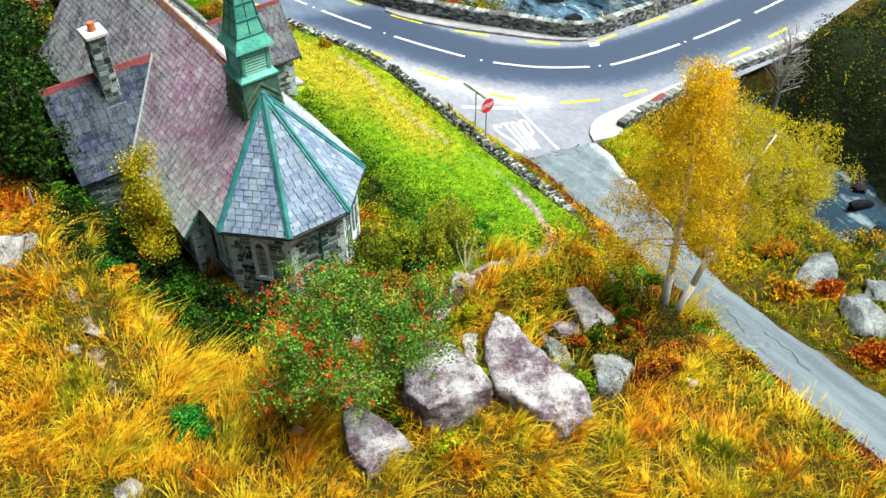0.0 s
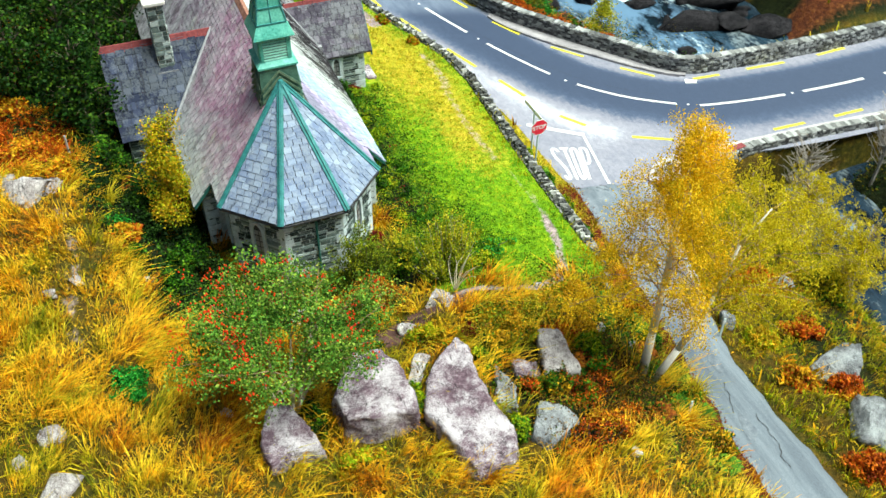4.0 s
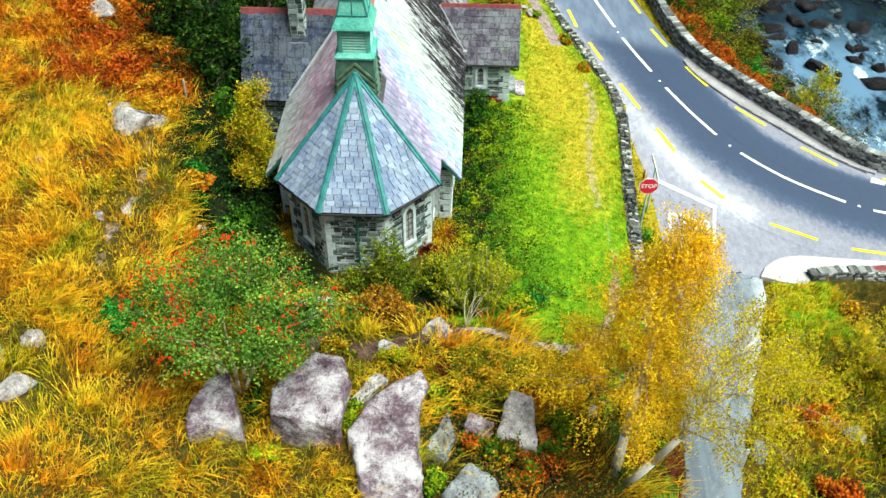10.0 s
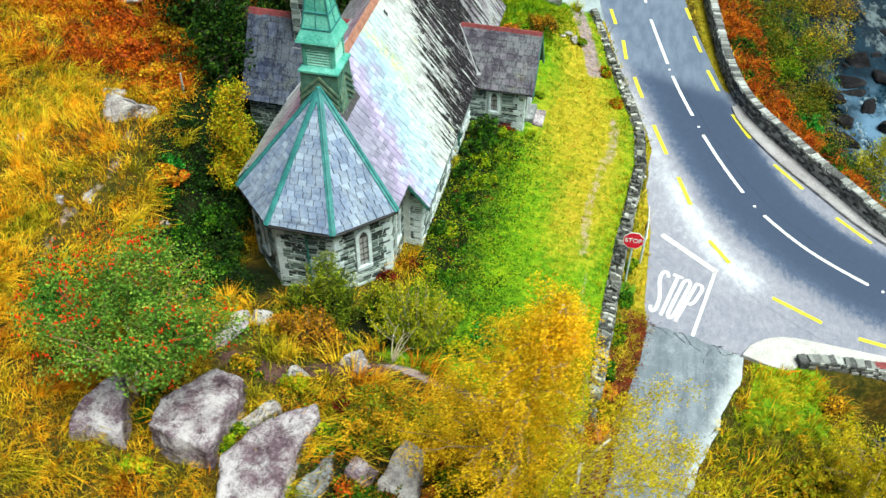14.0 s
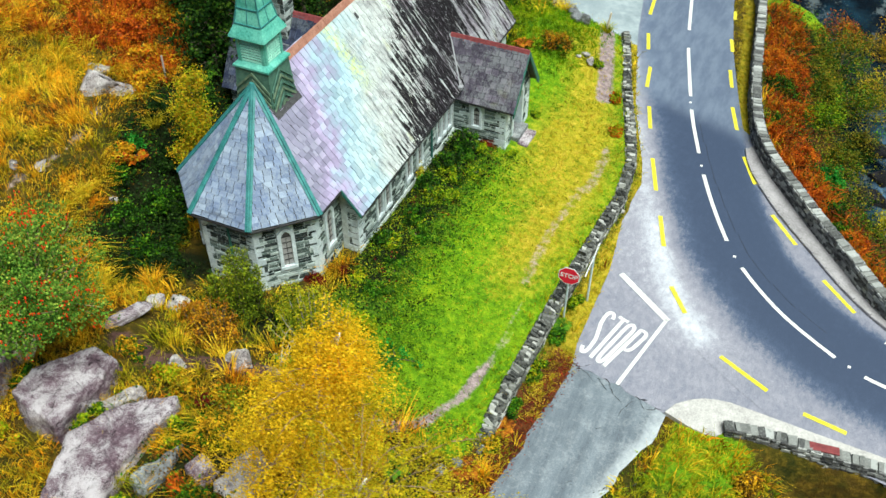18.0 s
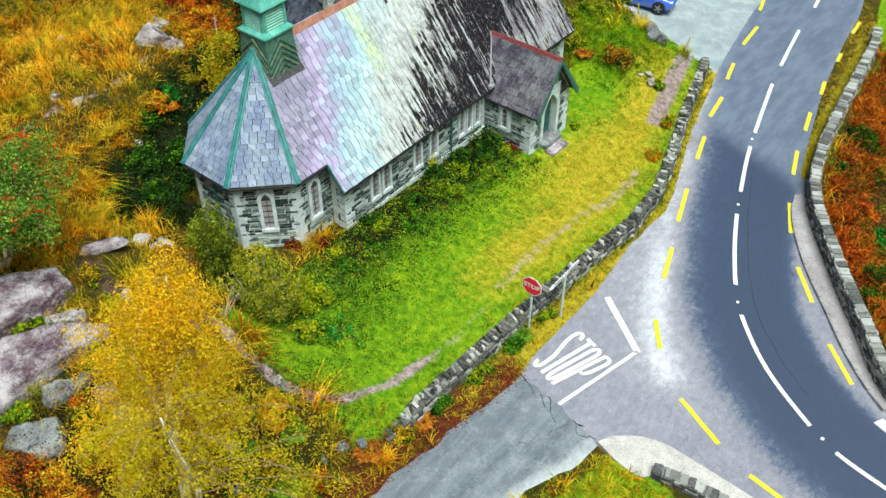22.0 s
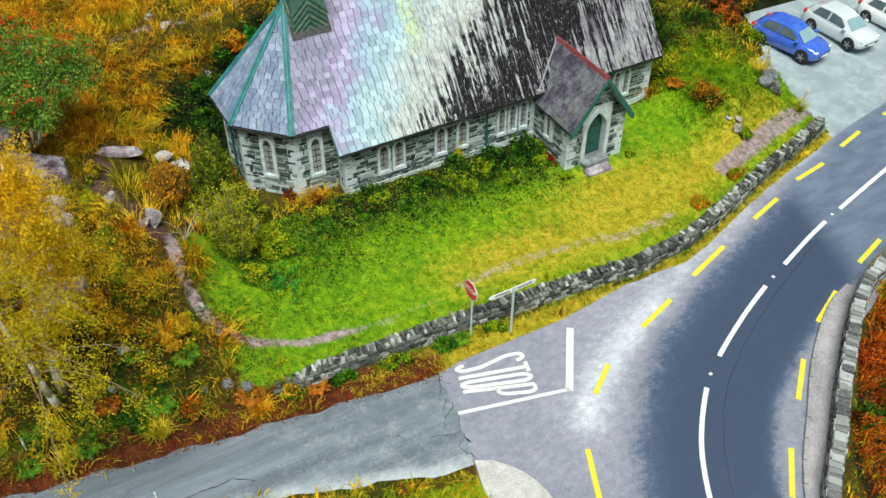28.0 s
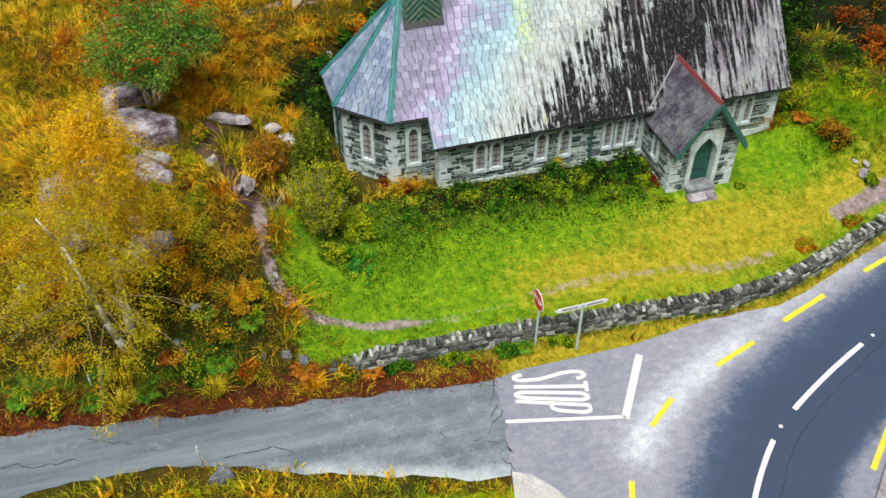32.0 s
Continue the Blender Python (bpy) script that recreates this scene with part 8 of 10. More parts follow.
def build_undergrowth():
    def strip(x, y):
        return ss(4.3, -0.2, x) ** 1.2 * ss(-0.6, 0.0, x) * ss(-4.5, -2.0, y) * ss(9.6, 8.6, y)
    def rise(x, y):
        return 0.03 + (0.14 * ss(4.2, 2.0, x) + 0.3 * ss(2.4, 0.1, x)) * clumpy(x, y)
    leaf_carpet("nettle_bed", "rank green nettles and brambles along the nave wall", 44000, (-0.6, 4.4, -4.5, 9.7), lambda x, y: strip(x, y) * ss(0.8, 2.2, x), rise, 0.08, SHRUB_GREEN)
    leaf_carpet("nettle_bed", "nettles in the shelter of the nave wall, coloured dark as shade", 9000, (-0.6, 2.6, -4.5, 9.7), lambda x, y: strip(x, y) * ss(2.4, 0.8, x), rise, 0.08, SHADE_DARK_LEAF)
    leaf_carpet("weed_bed", "brighter weeds and grasses among the nettles", 26000, (-0.6, 4.2, -4.5, 9.7), lambda x, y: strip(x, y) * (0.25 + patchy(x, y, 1.3, 0.7)), rise, 0.055, SHRUB_BRIGHT)
    leaf_carpet("dock_bed", "scattered dark red dock leaves in the weeds", 3500, (-0.6, 3.0, -3.0, 9.7), lambda x, y: strip(x, y) * (patchy(x, y, 2.2, 1.9) > 0.72), rise, 0.08, RED_LEAF)
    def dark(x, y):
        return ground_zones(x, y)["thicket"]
    leaf_carpet("thicket_growth", "bramble growth with the church's shade in its dark leaf colour", 62000, (-16, -4.2, -5.5, 18), lambda x, y: dark(x, y) * 1.2, lambda x, y: 0.15 + 0.9 * clumpy(x, y, 0.6), 0.1, SHADE_DARK_LEAF)
    leaf_carpet("thicket_growth", "green and rusty growth at the thicket's edge", 8000, (-12, -6.4, -5.5, 6), lambda x, y: dark(x, y) * (patchy(x, y, 1.2, 0.4) > 0.5), lambda x, y: 0.2 + 0.8 * clumpy(x, y, 0.6), 0.09, SHRUB_GREEN)
    def gaps(x, y):
        return np.exp(-(((x - 1.6) / 3.2) ** 2 + ((y + 11.9) / 2.4) ** 2)) * (0.3 + 0.7 * patchy(x, y, 1.6))
    leaf_carpet("heather", "brown heather and ferns between the boulders", 30000, (-3.5, 5.5, -15, -8), gaps, lambda x, y: 0.1 + 0.5 * clumpy(x, y), 0.07, BANK_LEAF)
    leaf_carpet("fern_bed", "green ferns between the boulders", 15000, (-3.5, 5.5, -15, -7.5), lambda x, y: np.exp(-(((x - 0.8) / 3.2) ** 2 + ((y + 10.4) / 2.1) ** 2)) * (patchy(x, y, 1.4, 2.1) > 0.45), lambda x, y: 0.1 + 0.5 * clumpy(x, y), 0.08, SHRUB_GREEN)
    def brackeny(x, y):
        return ss(-10.8, -12.2, x) * ss(2.2, 4.6, y) * (0.12 + 0.88 * (patchy(x, y, 0.8, 1.4) > 0.3)) * clear_of_rocks(x, y)
    leaf_carpet("hillside_bracken", "dying red-brown bracken over the hillside", 40000, (-24, -10.5, 2.2, 20), brackeny, lambda x, y: 0.15 + 0.6 * clumpy(x, y, 0.6), 0.078, BRACKEN)
    def hillside(x, y):
        zn = ground_zones(x, y)
        return ss(-8.5, -10.5, x) * (1 - np.clip(zn["path"] * 2, 0, 1))
    leaf_carpet("hillside_heather", "dark heather and dead fern among the moor grass", 34000, (-24, -8.5, -14, 16), lambda x, y: hillside(x, y) * ss(0.5, 0.68, patchy(x, y, 0.5, 2.7) * (0.75 + 0.4 * patchy(x, y, 1.9, 0.2))), lambda x, y: 0.12 + 0.5 * clumpy(x, y), 0.09, BANK_LEAF)
    leaf_carpet("hillside_fern", "rust-orange dying fern among the moor grass", 34000, (-24, -8.5, -14, 16), lambda x, y: hillside(x, y) * ss(0.55, 0.75, patchy(x, y, 0.45, 0.4) * (0.75 + 0.4 * patchy(x, y, 2.3, 1.2))), lambda x, y: 0.12 + 0.5 * clumpy(x, y), 0.09, SHRUB_ORANGE)
    def away(x, y):
        return beside(x, y, NORTH_WALL)
    def riverside(x, y, a, b):
        d = away(x, y)
        return ss(a, a + 0.6, d) * ss(b, b - 1.2, d) * ss(9.5, 11.5, y) * ss(34, 30, y)
    leaf_carpet("river_bracken", "rust-red bracken along the parapet above the river", 34000, (9, 20, 9, 34), lambda x, y: riverside(x, y, 0.3, 3.0) * (0.25 + 0.75 * (patchy(x, y, 0.7, 0.8) > 0.35)), lambda x, y: 0.15 + 0.75 * clumpy(x, y, 0.7), 0.065, BRACKEN)
    tufts("bracken_fronds", "feathery rust-red bracken along the parapet", 4600, (9, 20, 9, 34), lambda x, y: riverside(x, y, 0.3, 3.2) * (0.2 + 0.8 * (patchy(x, y, 0.7, 0.8) > 0.35)), 9, (0.25, 0.7), (0.03, 0.07), 0.25, BRACKEN, 1.1, category="bracken")
    tufts("bracken_fronds", "feathery red-brown bracken over the hillside", 4600, (-24, -10.5, 2.2, 20), brackeny, 9, (0.25, 0.6), (0.03, 0.07), 0.25, BRACKEN, 1.1, category="bracken")
    leaf_carpet("river_scrub", "dark brambles falling to the river", 40000, (9, 24, 9, 34), lambda x, y: riverside(x, y, 0.6, 7.6), lambda x, y: 0.2 + 0.9 * clumpy(x, y, 0.5), 0.085, SHADE_DARK_LEAF)
    leaf_carpet("river_scrub", "green scrub falling to the river", 40000, (9, 24, 9, 34), lambda x, y: riverside(x, y, 1.2, 5.6) * (0.15 + 0.85 * (patchy(x, y, 0.8, 2.6) > 0.45)), lambda x, y: 0.3 + 1.1 * clumpy(x, y, 0.5), 0.075, SHRUB_GREEN)
    leaf_carpet("river_scrub", "dull olive scrub at the water's edge", 44000, (9, 25, 12, 34), lambda x, y: riverside(x, y, 2.8, 7.6) * (0.2 + 0.8 * (patchy(x, y, 0.7, 1.7) > 0.4)), lambda x, y: 0.3 + 1.5 * clumpy(x, y, 0.5), 0.08, OLIVE_SCRUB)
    leaf_carpet("gully_growth", "dark scrub and dead fern in the gully below the bridge", 30000, (16, 34, -18, -1), lambda x, y: ss(16, 18, x) * (ground(x, y) > RIVER - 0.2), lambda x, y: 0.2 + 0.9 * clumpy(x, y, 0.5), 0.1, SHADE_DARK_LEAF)
    leaf_carpet("gully_growth", "rusty and olive scrub in the gully below the bridge", 14000, (16, 34, -18, -1), lambda x, y: ss(16, 18, x) * (ground(x, y) > RIVER - 0.2) * (patchy(x, y, 0.6, 0.9) > 0.5), lambda x, y: 0.3 + 0.9 * clumpy(x, y, 0.5), 0.1, OLIVE_SCRUB)
    def mound(x, y):
        return np.clip(1.3 * np.exp(-(((x - 0.2) / 2.7) ** 2 + ((y - 18.6) / 2.6) ** 2)) + ss(-1.5, -3.5, x) * ss(16.5, 17.5, y) * ss(23.0, 22.0, y), 0, 1) * (x < 3.0)
    leaf_carpet("mound_growth", "green brambles and ferns over the bank by the car park", 12000, (-7, 3.2, 15.4, 23), lambda x, y: mound(x, y) * (patchy(x, y, 1.2, 0.5) > 0.6), lambda x, y: 0.08 + 0.4 * clumpy(x, y), 0.07, SHRUB_GREEN)
    leaf_carpet("mound_growth", "bright grass and scrub over the bank by the car park", 22000, (-7, 3.2, 15.4, 23), lambda x, y: mound(x, y) * patchy(x, y, 1.6, 2.2), lambda x, y: 0.03 + 0.14 * clumpy(x, y), 0.055, SHRUB_BRIGHT)
    leaf_carpet("mound_growth", "rusty bracken over the bank by the car park", 5000, (-7, 3.2, 15.4, 23), lambda x, y: mound(x, y) * (patchy(x, y, 1.0, 3.1) > 0.72), lambda x, y: 0.1 + 0.45 * clumpy(x, y), 0.07, SHRUB_ORANGE)
    leaf_carpet("lawn_weeds", "dark green weeds spreading over the lawn's corner", 30000, (0.0, 5.4, -6.8, 1.5), lambda x, y: np.exp(-(((x - 2.2) / 2.0) ** 2 + ((y + 3.3) / 2.6) ** 2)) * (patchy(x, y, 1.3, 0.9) > 0.36), lambda x, y: 0.03 + 0.24 * clumpy(x, y), 0.055, SHRUB_GREEN)
    def bank(x, y):
        return ss(2.6, 4.4, x) * (1 - ss(-0.7, -0.3, x - edge_x(y))) * ss(-4.5, -6.5, y)
    leaf_carpet("bank_growth", "tangled brown and green growth on the roadside bank", 34000, (2.6, 9, -24, -4.5), lambda x, y: bank(x, y) * patchy(x, y, 1.1, 1.1), lambda x, y: 0.1 + 0.7 * clumpy(x, y, 0.8), 0.08, BANK_LEAF)
    leaf_carpet("bank_growth", "dark green brambles on the roadside bank", 22000, (2.6, 9, -24, -4.5), lambda x, y: bank(x, y) * (1 - patchy(x, y, 1.1, 1.1)), lambda x, y: 0.1 + 0.6 * clumpy(x, y, 0.8), 0.08, SHRUB_GREEN)
    leaf_carpet("leaf_litter", "red-brown fallen leaves along the side road", 40000, (5, 9.8, -22, 0), lambda x, y: np.exp(-((x - edge_x(y) + 0.3) / 0.42) ** 2), lambda x, y: 0.06 + 0 * x, 0.06, LITTER_LEAF)
    leaf_carpet("verge_growth", "green weeds at the foot of the boundary wall", 26000, (4, 9.2, -6, 22), lambda x, y: np.exp(-((x - wall_x(y) - 0.4) / 0.22) ** 2) * off_road(x, y) * (0.15 + patchy(x, y, 1.5, 0.3)), lambda x, y: 0.08 + 0.5 * clumpy(x, y), 0.06, SHRUB_GREEN)


def spline(a, b, bend, n=5):
    a, b, bend = np.array(a, float), np.array(b, float), np.array(bend, float)
    return [tuple(a * (1 - t) + b * t + bend * 4 * t * (1 - t)) for t in np.linspace(0, 1, n)]


def tree(name, label, base, stems, boughs, material, leaf, per, radius, bark, hang=0.0, group="", extra=None, twigs=3):
    """Stems (lists of points with a first radius), boughs from points along them, crowns of leaf clumps at the bough ends."""
    ob = thing(name, label, "tree", group, at=base)
    ends = []
    for pts, r0 in stems:
        bm = bmesh.new()
        n = len(pts)
        limb_path(bm, pts, [r0 * (1 - 0.85 * i / (n - 1)) for i in range(n)], 9)
        part("trunk", bm, bark, ob, smooth=True)
    bm = bmesh.new()
    for a, b in boughs:
        mid = np.array(a) * 0.5 + np.array(b) * 0.5 + np.array([0, 0, 0.12 * np.linalg.norm(np.array(b) - a)])
        limb_path(bm, [a, tuple(mid), b], [0.03, 0.018, 0.007], 5)
        for t in np.linspace(0.35, 1.0, twigs + 1):
            q = np.array(a) * (1 - t) + np.array(b) * t + rng.normal(0, radius * 0.45, 3)
            ends.append(q)
            if t < 1:
                limb_path(bm, [tuple(np.array(a) * (1 - t * 0.8) + np.array(b) * t * 0.8), tuple(q)], [0.01, 0.004], 4)
    tagged(part("branchwork", bm, bark if bark == BARK else BIRCH_TWIG, ob), kind="stuff")
    if hang:
        # weeping strands: leaves strung below points about the bough ends
        strung = 16
        tops = puffs(ends, max(2, per // strung), radius * 0.95, 0.8)
        drop = np.repeat(rng.uniform(0.35, 1.25, len(tops)) * hang, strung)
        along_strand = np.tile(np.linspace(0, 1, strung), len(tops))
        sway = np.repeat(rng.normal(0, 0.16, (len(tops), 2)), strung, 0)
        c = np.repeat(tops, strung, 0) + rng.normal(0, 0.045, (len(tops) * strung, 3))
        c[:, :2] += sway * along_strand[:, None]
        c[:, 2] -= drop * along_strand
    else:
        c = puffs(ends, per, radius, 0.9)
    tagged(part("crown", leaf_mesh("crown", c, leaf, material, hang=0.6 if hang else 0.0), material, ob), kind="stuff")
    if extra:
        extra(ob, ends)
    return ob


def birch(x, y, stem, radius, spread, boughs, low, leaf, per, label, swing=0.0, weep=0.5):
    """A birch: tapered white stem, rising boughs that arch over, leaf sprays strung along them in separate clumps."""
    z = gz(x, y)
    ob = thing("birch_tree", label, "tree", "birches beside the side road", at=(x, y, z))
    top = stem[-1][2]
    bm = bmesh.new()
    n = len(stem)
    limb_path(bm, stem, [radius * (1 - 0.86 * i / (n - 1)) for i in range(n)], 9)
    part("trunk", bm, BARK_WHITE, ob, "white birch trunk", smooth=True)
    bm, centres = bmesh.new(), []
    for k in range(boughs):
        t = low + (1 - low) * (k + 0.5) / boughs
        h = t * top
        p = np.array([np.interp(h, [q[2] for q in stem], [q[i] for q in stem]) for i in range(2)] + [h])
        a = 2.4 * k + rng.uniform(-0.4, 0.4)
        ln = float(np.interp(t, *spread)) * rng.uniform(0.6, 1.08)
        out = np.array([math.cos(a), math.sin(a), 0.0])
        out[0] += swing * (1 - t)
        rise = 0.55 * ln * (0.35 + 0.65 * t)
        pts = [p, p + out * ln * 0.4 + (0, 0, rise * 0.8), p + out * ln * 0.75 + (0, 0, rise), p + out * ln + (0, 0, rise * 0.75)]
        limb_path(bm, [tuple(q) for q in pts], [0.035 * (1.15 - t), 0.022 * (1.15 - t), 0.012, 0.005], 5)
        for f in (0.5, 0.72, 0.9, 1.05):
            q = p + out * ln * f + (0, 0, rise * math.sin(min(f, 1.0) * 2.2)) + rng.normal(0, 0.16, 3)
            limb_path(bm, [tuple(p + out * ln * f * 0.85 + (0, 0, rise * math.sin(f * 1.9))), tuple(q)], [0.008, 0.003], 3)
            centres.append(q)
    tagged(part("branchwork", bm, BIRCH_TWIG, ob), kind="stuff")
    strung = 9
    tops = puffs(centres, max(2, per // strung), 0.4, 0.75)
    drop = np.repeat(rng.uniform(0.3, 1.2, len(tops)) * weep, strung)
    down = np.tile(np.linspace(0, 1, strung), len(tops))
    c = np.repeat(tops, strung, 0) + rng.normal(0, 0.04, (len(tops) * strung, 3))
    c[:, :2] += np.repeat(rng.normal(0, 0.12, (len(tops), 2)), strung, 0) * down[:, None]
    c[:, 2] -= drop * down
    tagged(part("crown", leaf_mesh("crown", c, 0.052, leaf, hang=0.6), leaf, ob), kind="stuff")
    return ob


def build_birch():
    birch(4.89, -11.7, [(0, 0, -0.1), (0.1, 0.1, 1.8), (0.2, 0.22, 3.8), (0.38, 0.42, 6.0), (0.6, 0.65, 7.8), (0.85, 0.85, 9.1)], 0.16, ((0.0, 0.24, 0.5, 0.75, 0.9, 1.0), (1.9, 2.3, 2.2, 1.4, 0.9, 0.4)), 58, 0.3, BIRCH_LEAF, 252, "yellow autumn birch with a white trunk and drooping twigs", swing=-0.6, weep=0.65)
    birch(5.2, -11.95, [(0, 0, -0.1), (0.65, -0.05, 1.3), (1.2, -0.08, 2.6), (1.45, -0.1, 3.6), (1.5, -0.45, 6.0), (2.0, -0.7, 7.4)], 0.14, ((0.0, 0.4, 0.7, 1.0), (1.4, 2.5, 2.5, 1.5)), 40, 0.36, OLIVE_LEAF, 162, "leaning birch with thin olive-yellow leaves", swing=1.3, weep=0.45)


def build_rowan():
    x, y = -6.5, -10.05
    z = gz(x, y)
    stems, boughs = [], []
    for k in range(7):
        a = 6.283 * k / 7 + 0.3
        top = (0.15 + math.cos(a) * 1.2, 0.15 + math.sin(a) * 1.1, 2.7 + 0.25 * math.sin(3 * k))
        stems.append((spline((0.12 * math.cos(a), 0.12 * math.sin(a), -0.1), top, (0.1 * math.cos(a), 0.1, 0.2), 5), 0.07))
        for j in range(8):
            b, r = a + rng.uniform(-0.9, 0.9), rng.uniform(0.4, 2.1)
            end = (0.4 + math.cos(b) * r * 1.62, 0.55 + math.sin(b) * r * 1.3, 2.8 + 1.85 * math.sqrt(max(0.05, 1 - (r / 2.25) ** 2)) * rng.uniform(0.3, 1.0))
            boughs.append((stems[-1][0][3], end))
    def berries(ob, ends):
        v, f = [], []
        outer = np.array([np.hypot(e[0] - 0.4, e[1] - 0.55) * (1.0 - 0.25 * np.sign(e[0])) for e in ends])
        pick = rng.choice(len(ends), 210, replace=True, p=outer / outer.sum())
        base_v, base_f = [], []
        bm = bmesh.new()
        bmesh.ops.create_cone(bm, cap_ends=True, segments=5, radius1=0.9, radius2=0.6, depth=1.4)
        base_v = [tuple(q.co) for q in bm.verts]
        base_f = [[q.index for q in fc.verts] for fc in bm.faces]
        bm.free()
        for k in pick:
            c = np.array(ends[k]) + rng.normal(0, 0.3, 3) + (0, 0, 0.22)
            for j in range(6):
                q = c + rng.normal(0, 1, 3) * (0.09, 0.09, 0.04)
                b = len(v)
                v += [tuple(q + np.array(u) * 0.028) for u in base_v]
                f += [[b + i for i in fc] for fc in base_f]
        tagged(part("fruit", mesh_of("fruit", v, f, BERRY), BERRY, ob, "scarlet berry clusters"), kind="stuff")
    tree("rowan_tree", "spreading many-stemmed rowan with scarlet berry clusters", (x, y, z), stems, boughs, ROWAN_LEAF, 0.08, 115, 0.48, BARK_PALE, extra=berries, twigs=4)


def build_small_trees():
    # golden-green sapling by the nave wall
    x, y = -8.35, 1.5
    z = gz(x, y)
    stem = [(0, 0, -0.1), (0.1, 0, 1.6), (0.3, 0, 3.2), (0.45, 0, 5.0)]
    b = []
    for k in range(26):
        t = rng.uniform(0.22, 1.0)
        a, r = rng.uniform(0, 6.283), 1.5 * (1.08 - t) ** 0.7 * rng.uniform(0.4, 1)
        b.append(((0.45 * t, 0, 5.0 * t - 0.3), (0.45 * t + math.cos(a) * r, math.sin(a) * r, 5.0 * t + 0.1)))
    tree("sapling", "slim golden-green sapling against the church wall", (x, y, z), [(stem, 0.07)], b, GOLD_LEAF, 0.08, 110, 0.46, BARK)
    # dark evergreens behind the transept
    for k, (tx, ty, h, w) in enumerate([(-10.4, 6.0, 4.6, 3.0), (-10.6, 9.0, 6.0, 3.6), (-12.6, 8.2, 4.2, 3.2), (-9.4, 11.8, 6.5, 3.8), (-12.5, 12.5, 5.5, 4.0), (-8.0, 15.5, 6.0, 4.0), (-5.5, 18.0, 4.2, 3.4), (-11.2, 16.5, 6.0, 4.4), (-8.5, 20.5, 4.5, 4.0)]):
        z = gz(tx, ty)
        stem = [(0, 0, -0.1), (0.1, 0.05, h * 0.4), (0.0, 0.1, h * 0.9)]
        b = []
        for j in range(34):
            t, a = rng.uniform(0.08, 1.0), rng.uniform(0, 6.283)
            r = w / 2 * math.sqrt(max(0.06, 1 - (1.5 * t - 0.55) ** 2)) * rng.uniform(0.5, 1.05)
            b.append(((0.05, 0.05, h * max(0.1, t - 0.15)), (math.cos(a) * r, math.sin(a) * r, h * t)))
        tree("leafy_tree", "dense deep green leafy tree behind the church", (tx, ty, z), [(stem, 0.14)], b, EVERGREEN_LEAF, 0.145, 42, 0.5, BARK, group="trees behind the church")
    # thin olive trees over the gully
    for tx, ty, h, w in ((15.5, -6.6, 4.0, 3.0), (17.4, -6.6, 4.4, 3.0), (15.4, -10.0, 4.0, 2.8)):
        z = gz(tx, ty)
        stem = [(0, 0, -0.2), (0.15, 0.1, h * 0.45), (0.1, 0.2, h * 0.95)]
        b = []
        for j in range(24):
            t, a = rng.uniform(0.25, 1.0), rng.uniform(0, 6.283)
            r = w / 2 * math.sqrt(max(0.06, 1 - (1.7 * t - 0.85) ** 2)) * rng.uniform(0.4, 1.05)
            b.append(((0.1, 0.1, h * max(0.15, t - 0.2)), (math.cos(a) * r, math.sin(a) * r, h * t)))
        tree("birch_tree", "thin olive-yellow birch leaning over the gully", (tx, ty, z), [(stem, 0.08)], b, OLIVE_LEAF, 0.066, 96, 0.5, BARK_GREY, hang=0.3, group="birches over the gully")
    # bare twiggy shrub at the bridge
    for tx, ty in ((20.5, -1.6), (24.5, -2.2)):
        ob = thing("bare_tree", "leafless grey twiggy tree beside the bridge", "tree", at=(tx, ty, gz(tx, ty)))
        bm = bmesh.new()
        limb_path(bm, [(0, 0, -0.2), (0.1, 0, 2.0), (0.1, 0.1, 4.2)], [0.09, 0.06, 0.03], 6)
        part("trunk", bm, BARK_GREY, ob)
        bm = bmesh.new()
        for k in range(60):
            t, a = rng.uniform(0.3, 1.0), rng.uniform(0, 6.283)
            p = (0.1 * t, 0.1 * t, 4.2 * t)
            q = (p[0] + math.cos(a) * 1.1 * rng.uniform(0.4, 1), p[1] + math.sin(a) * 1.1, p[2] + rng.uniform(0.4, 1.5))
            limb_path(bm, [p, q], [0.03, 0.012], 4)
            for j in range(3):
                s = rng.uniform(0.3, 0.9)
                m = tuple(np.array(p) * (1 - s) + np.array(q) * s)
                limb_path(bm, [m, tuple(np.array(m) + rng.normal(0, 0.28, 3) + (0, 0, 0.25))], [0.014, 0.007], 3)
        tagged(part("branchwork", bm, BARK_GREY, ob), kind="stuff")


build_undergrowth()
build_birch()
build_rowan()
build_small_trees()


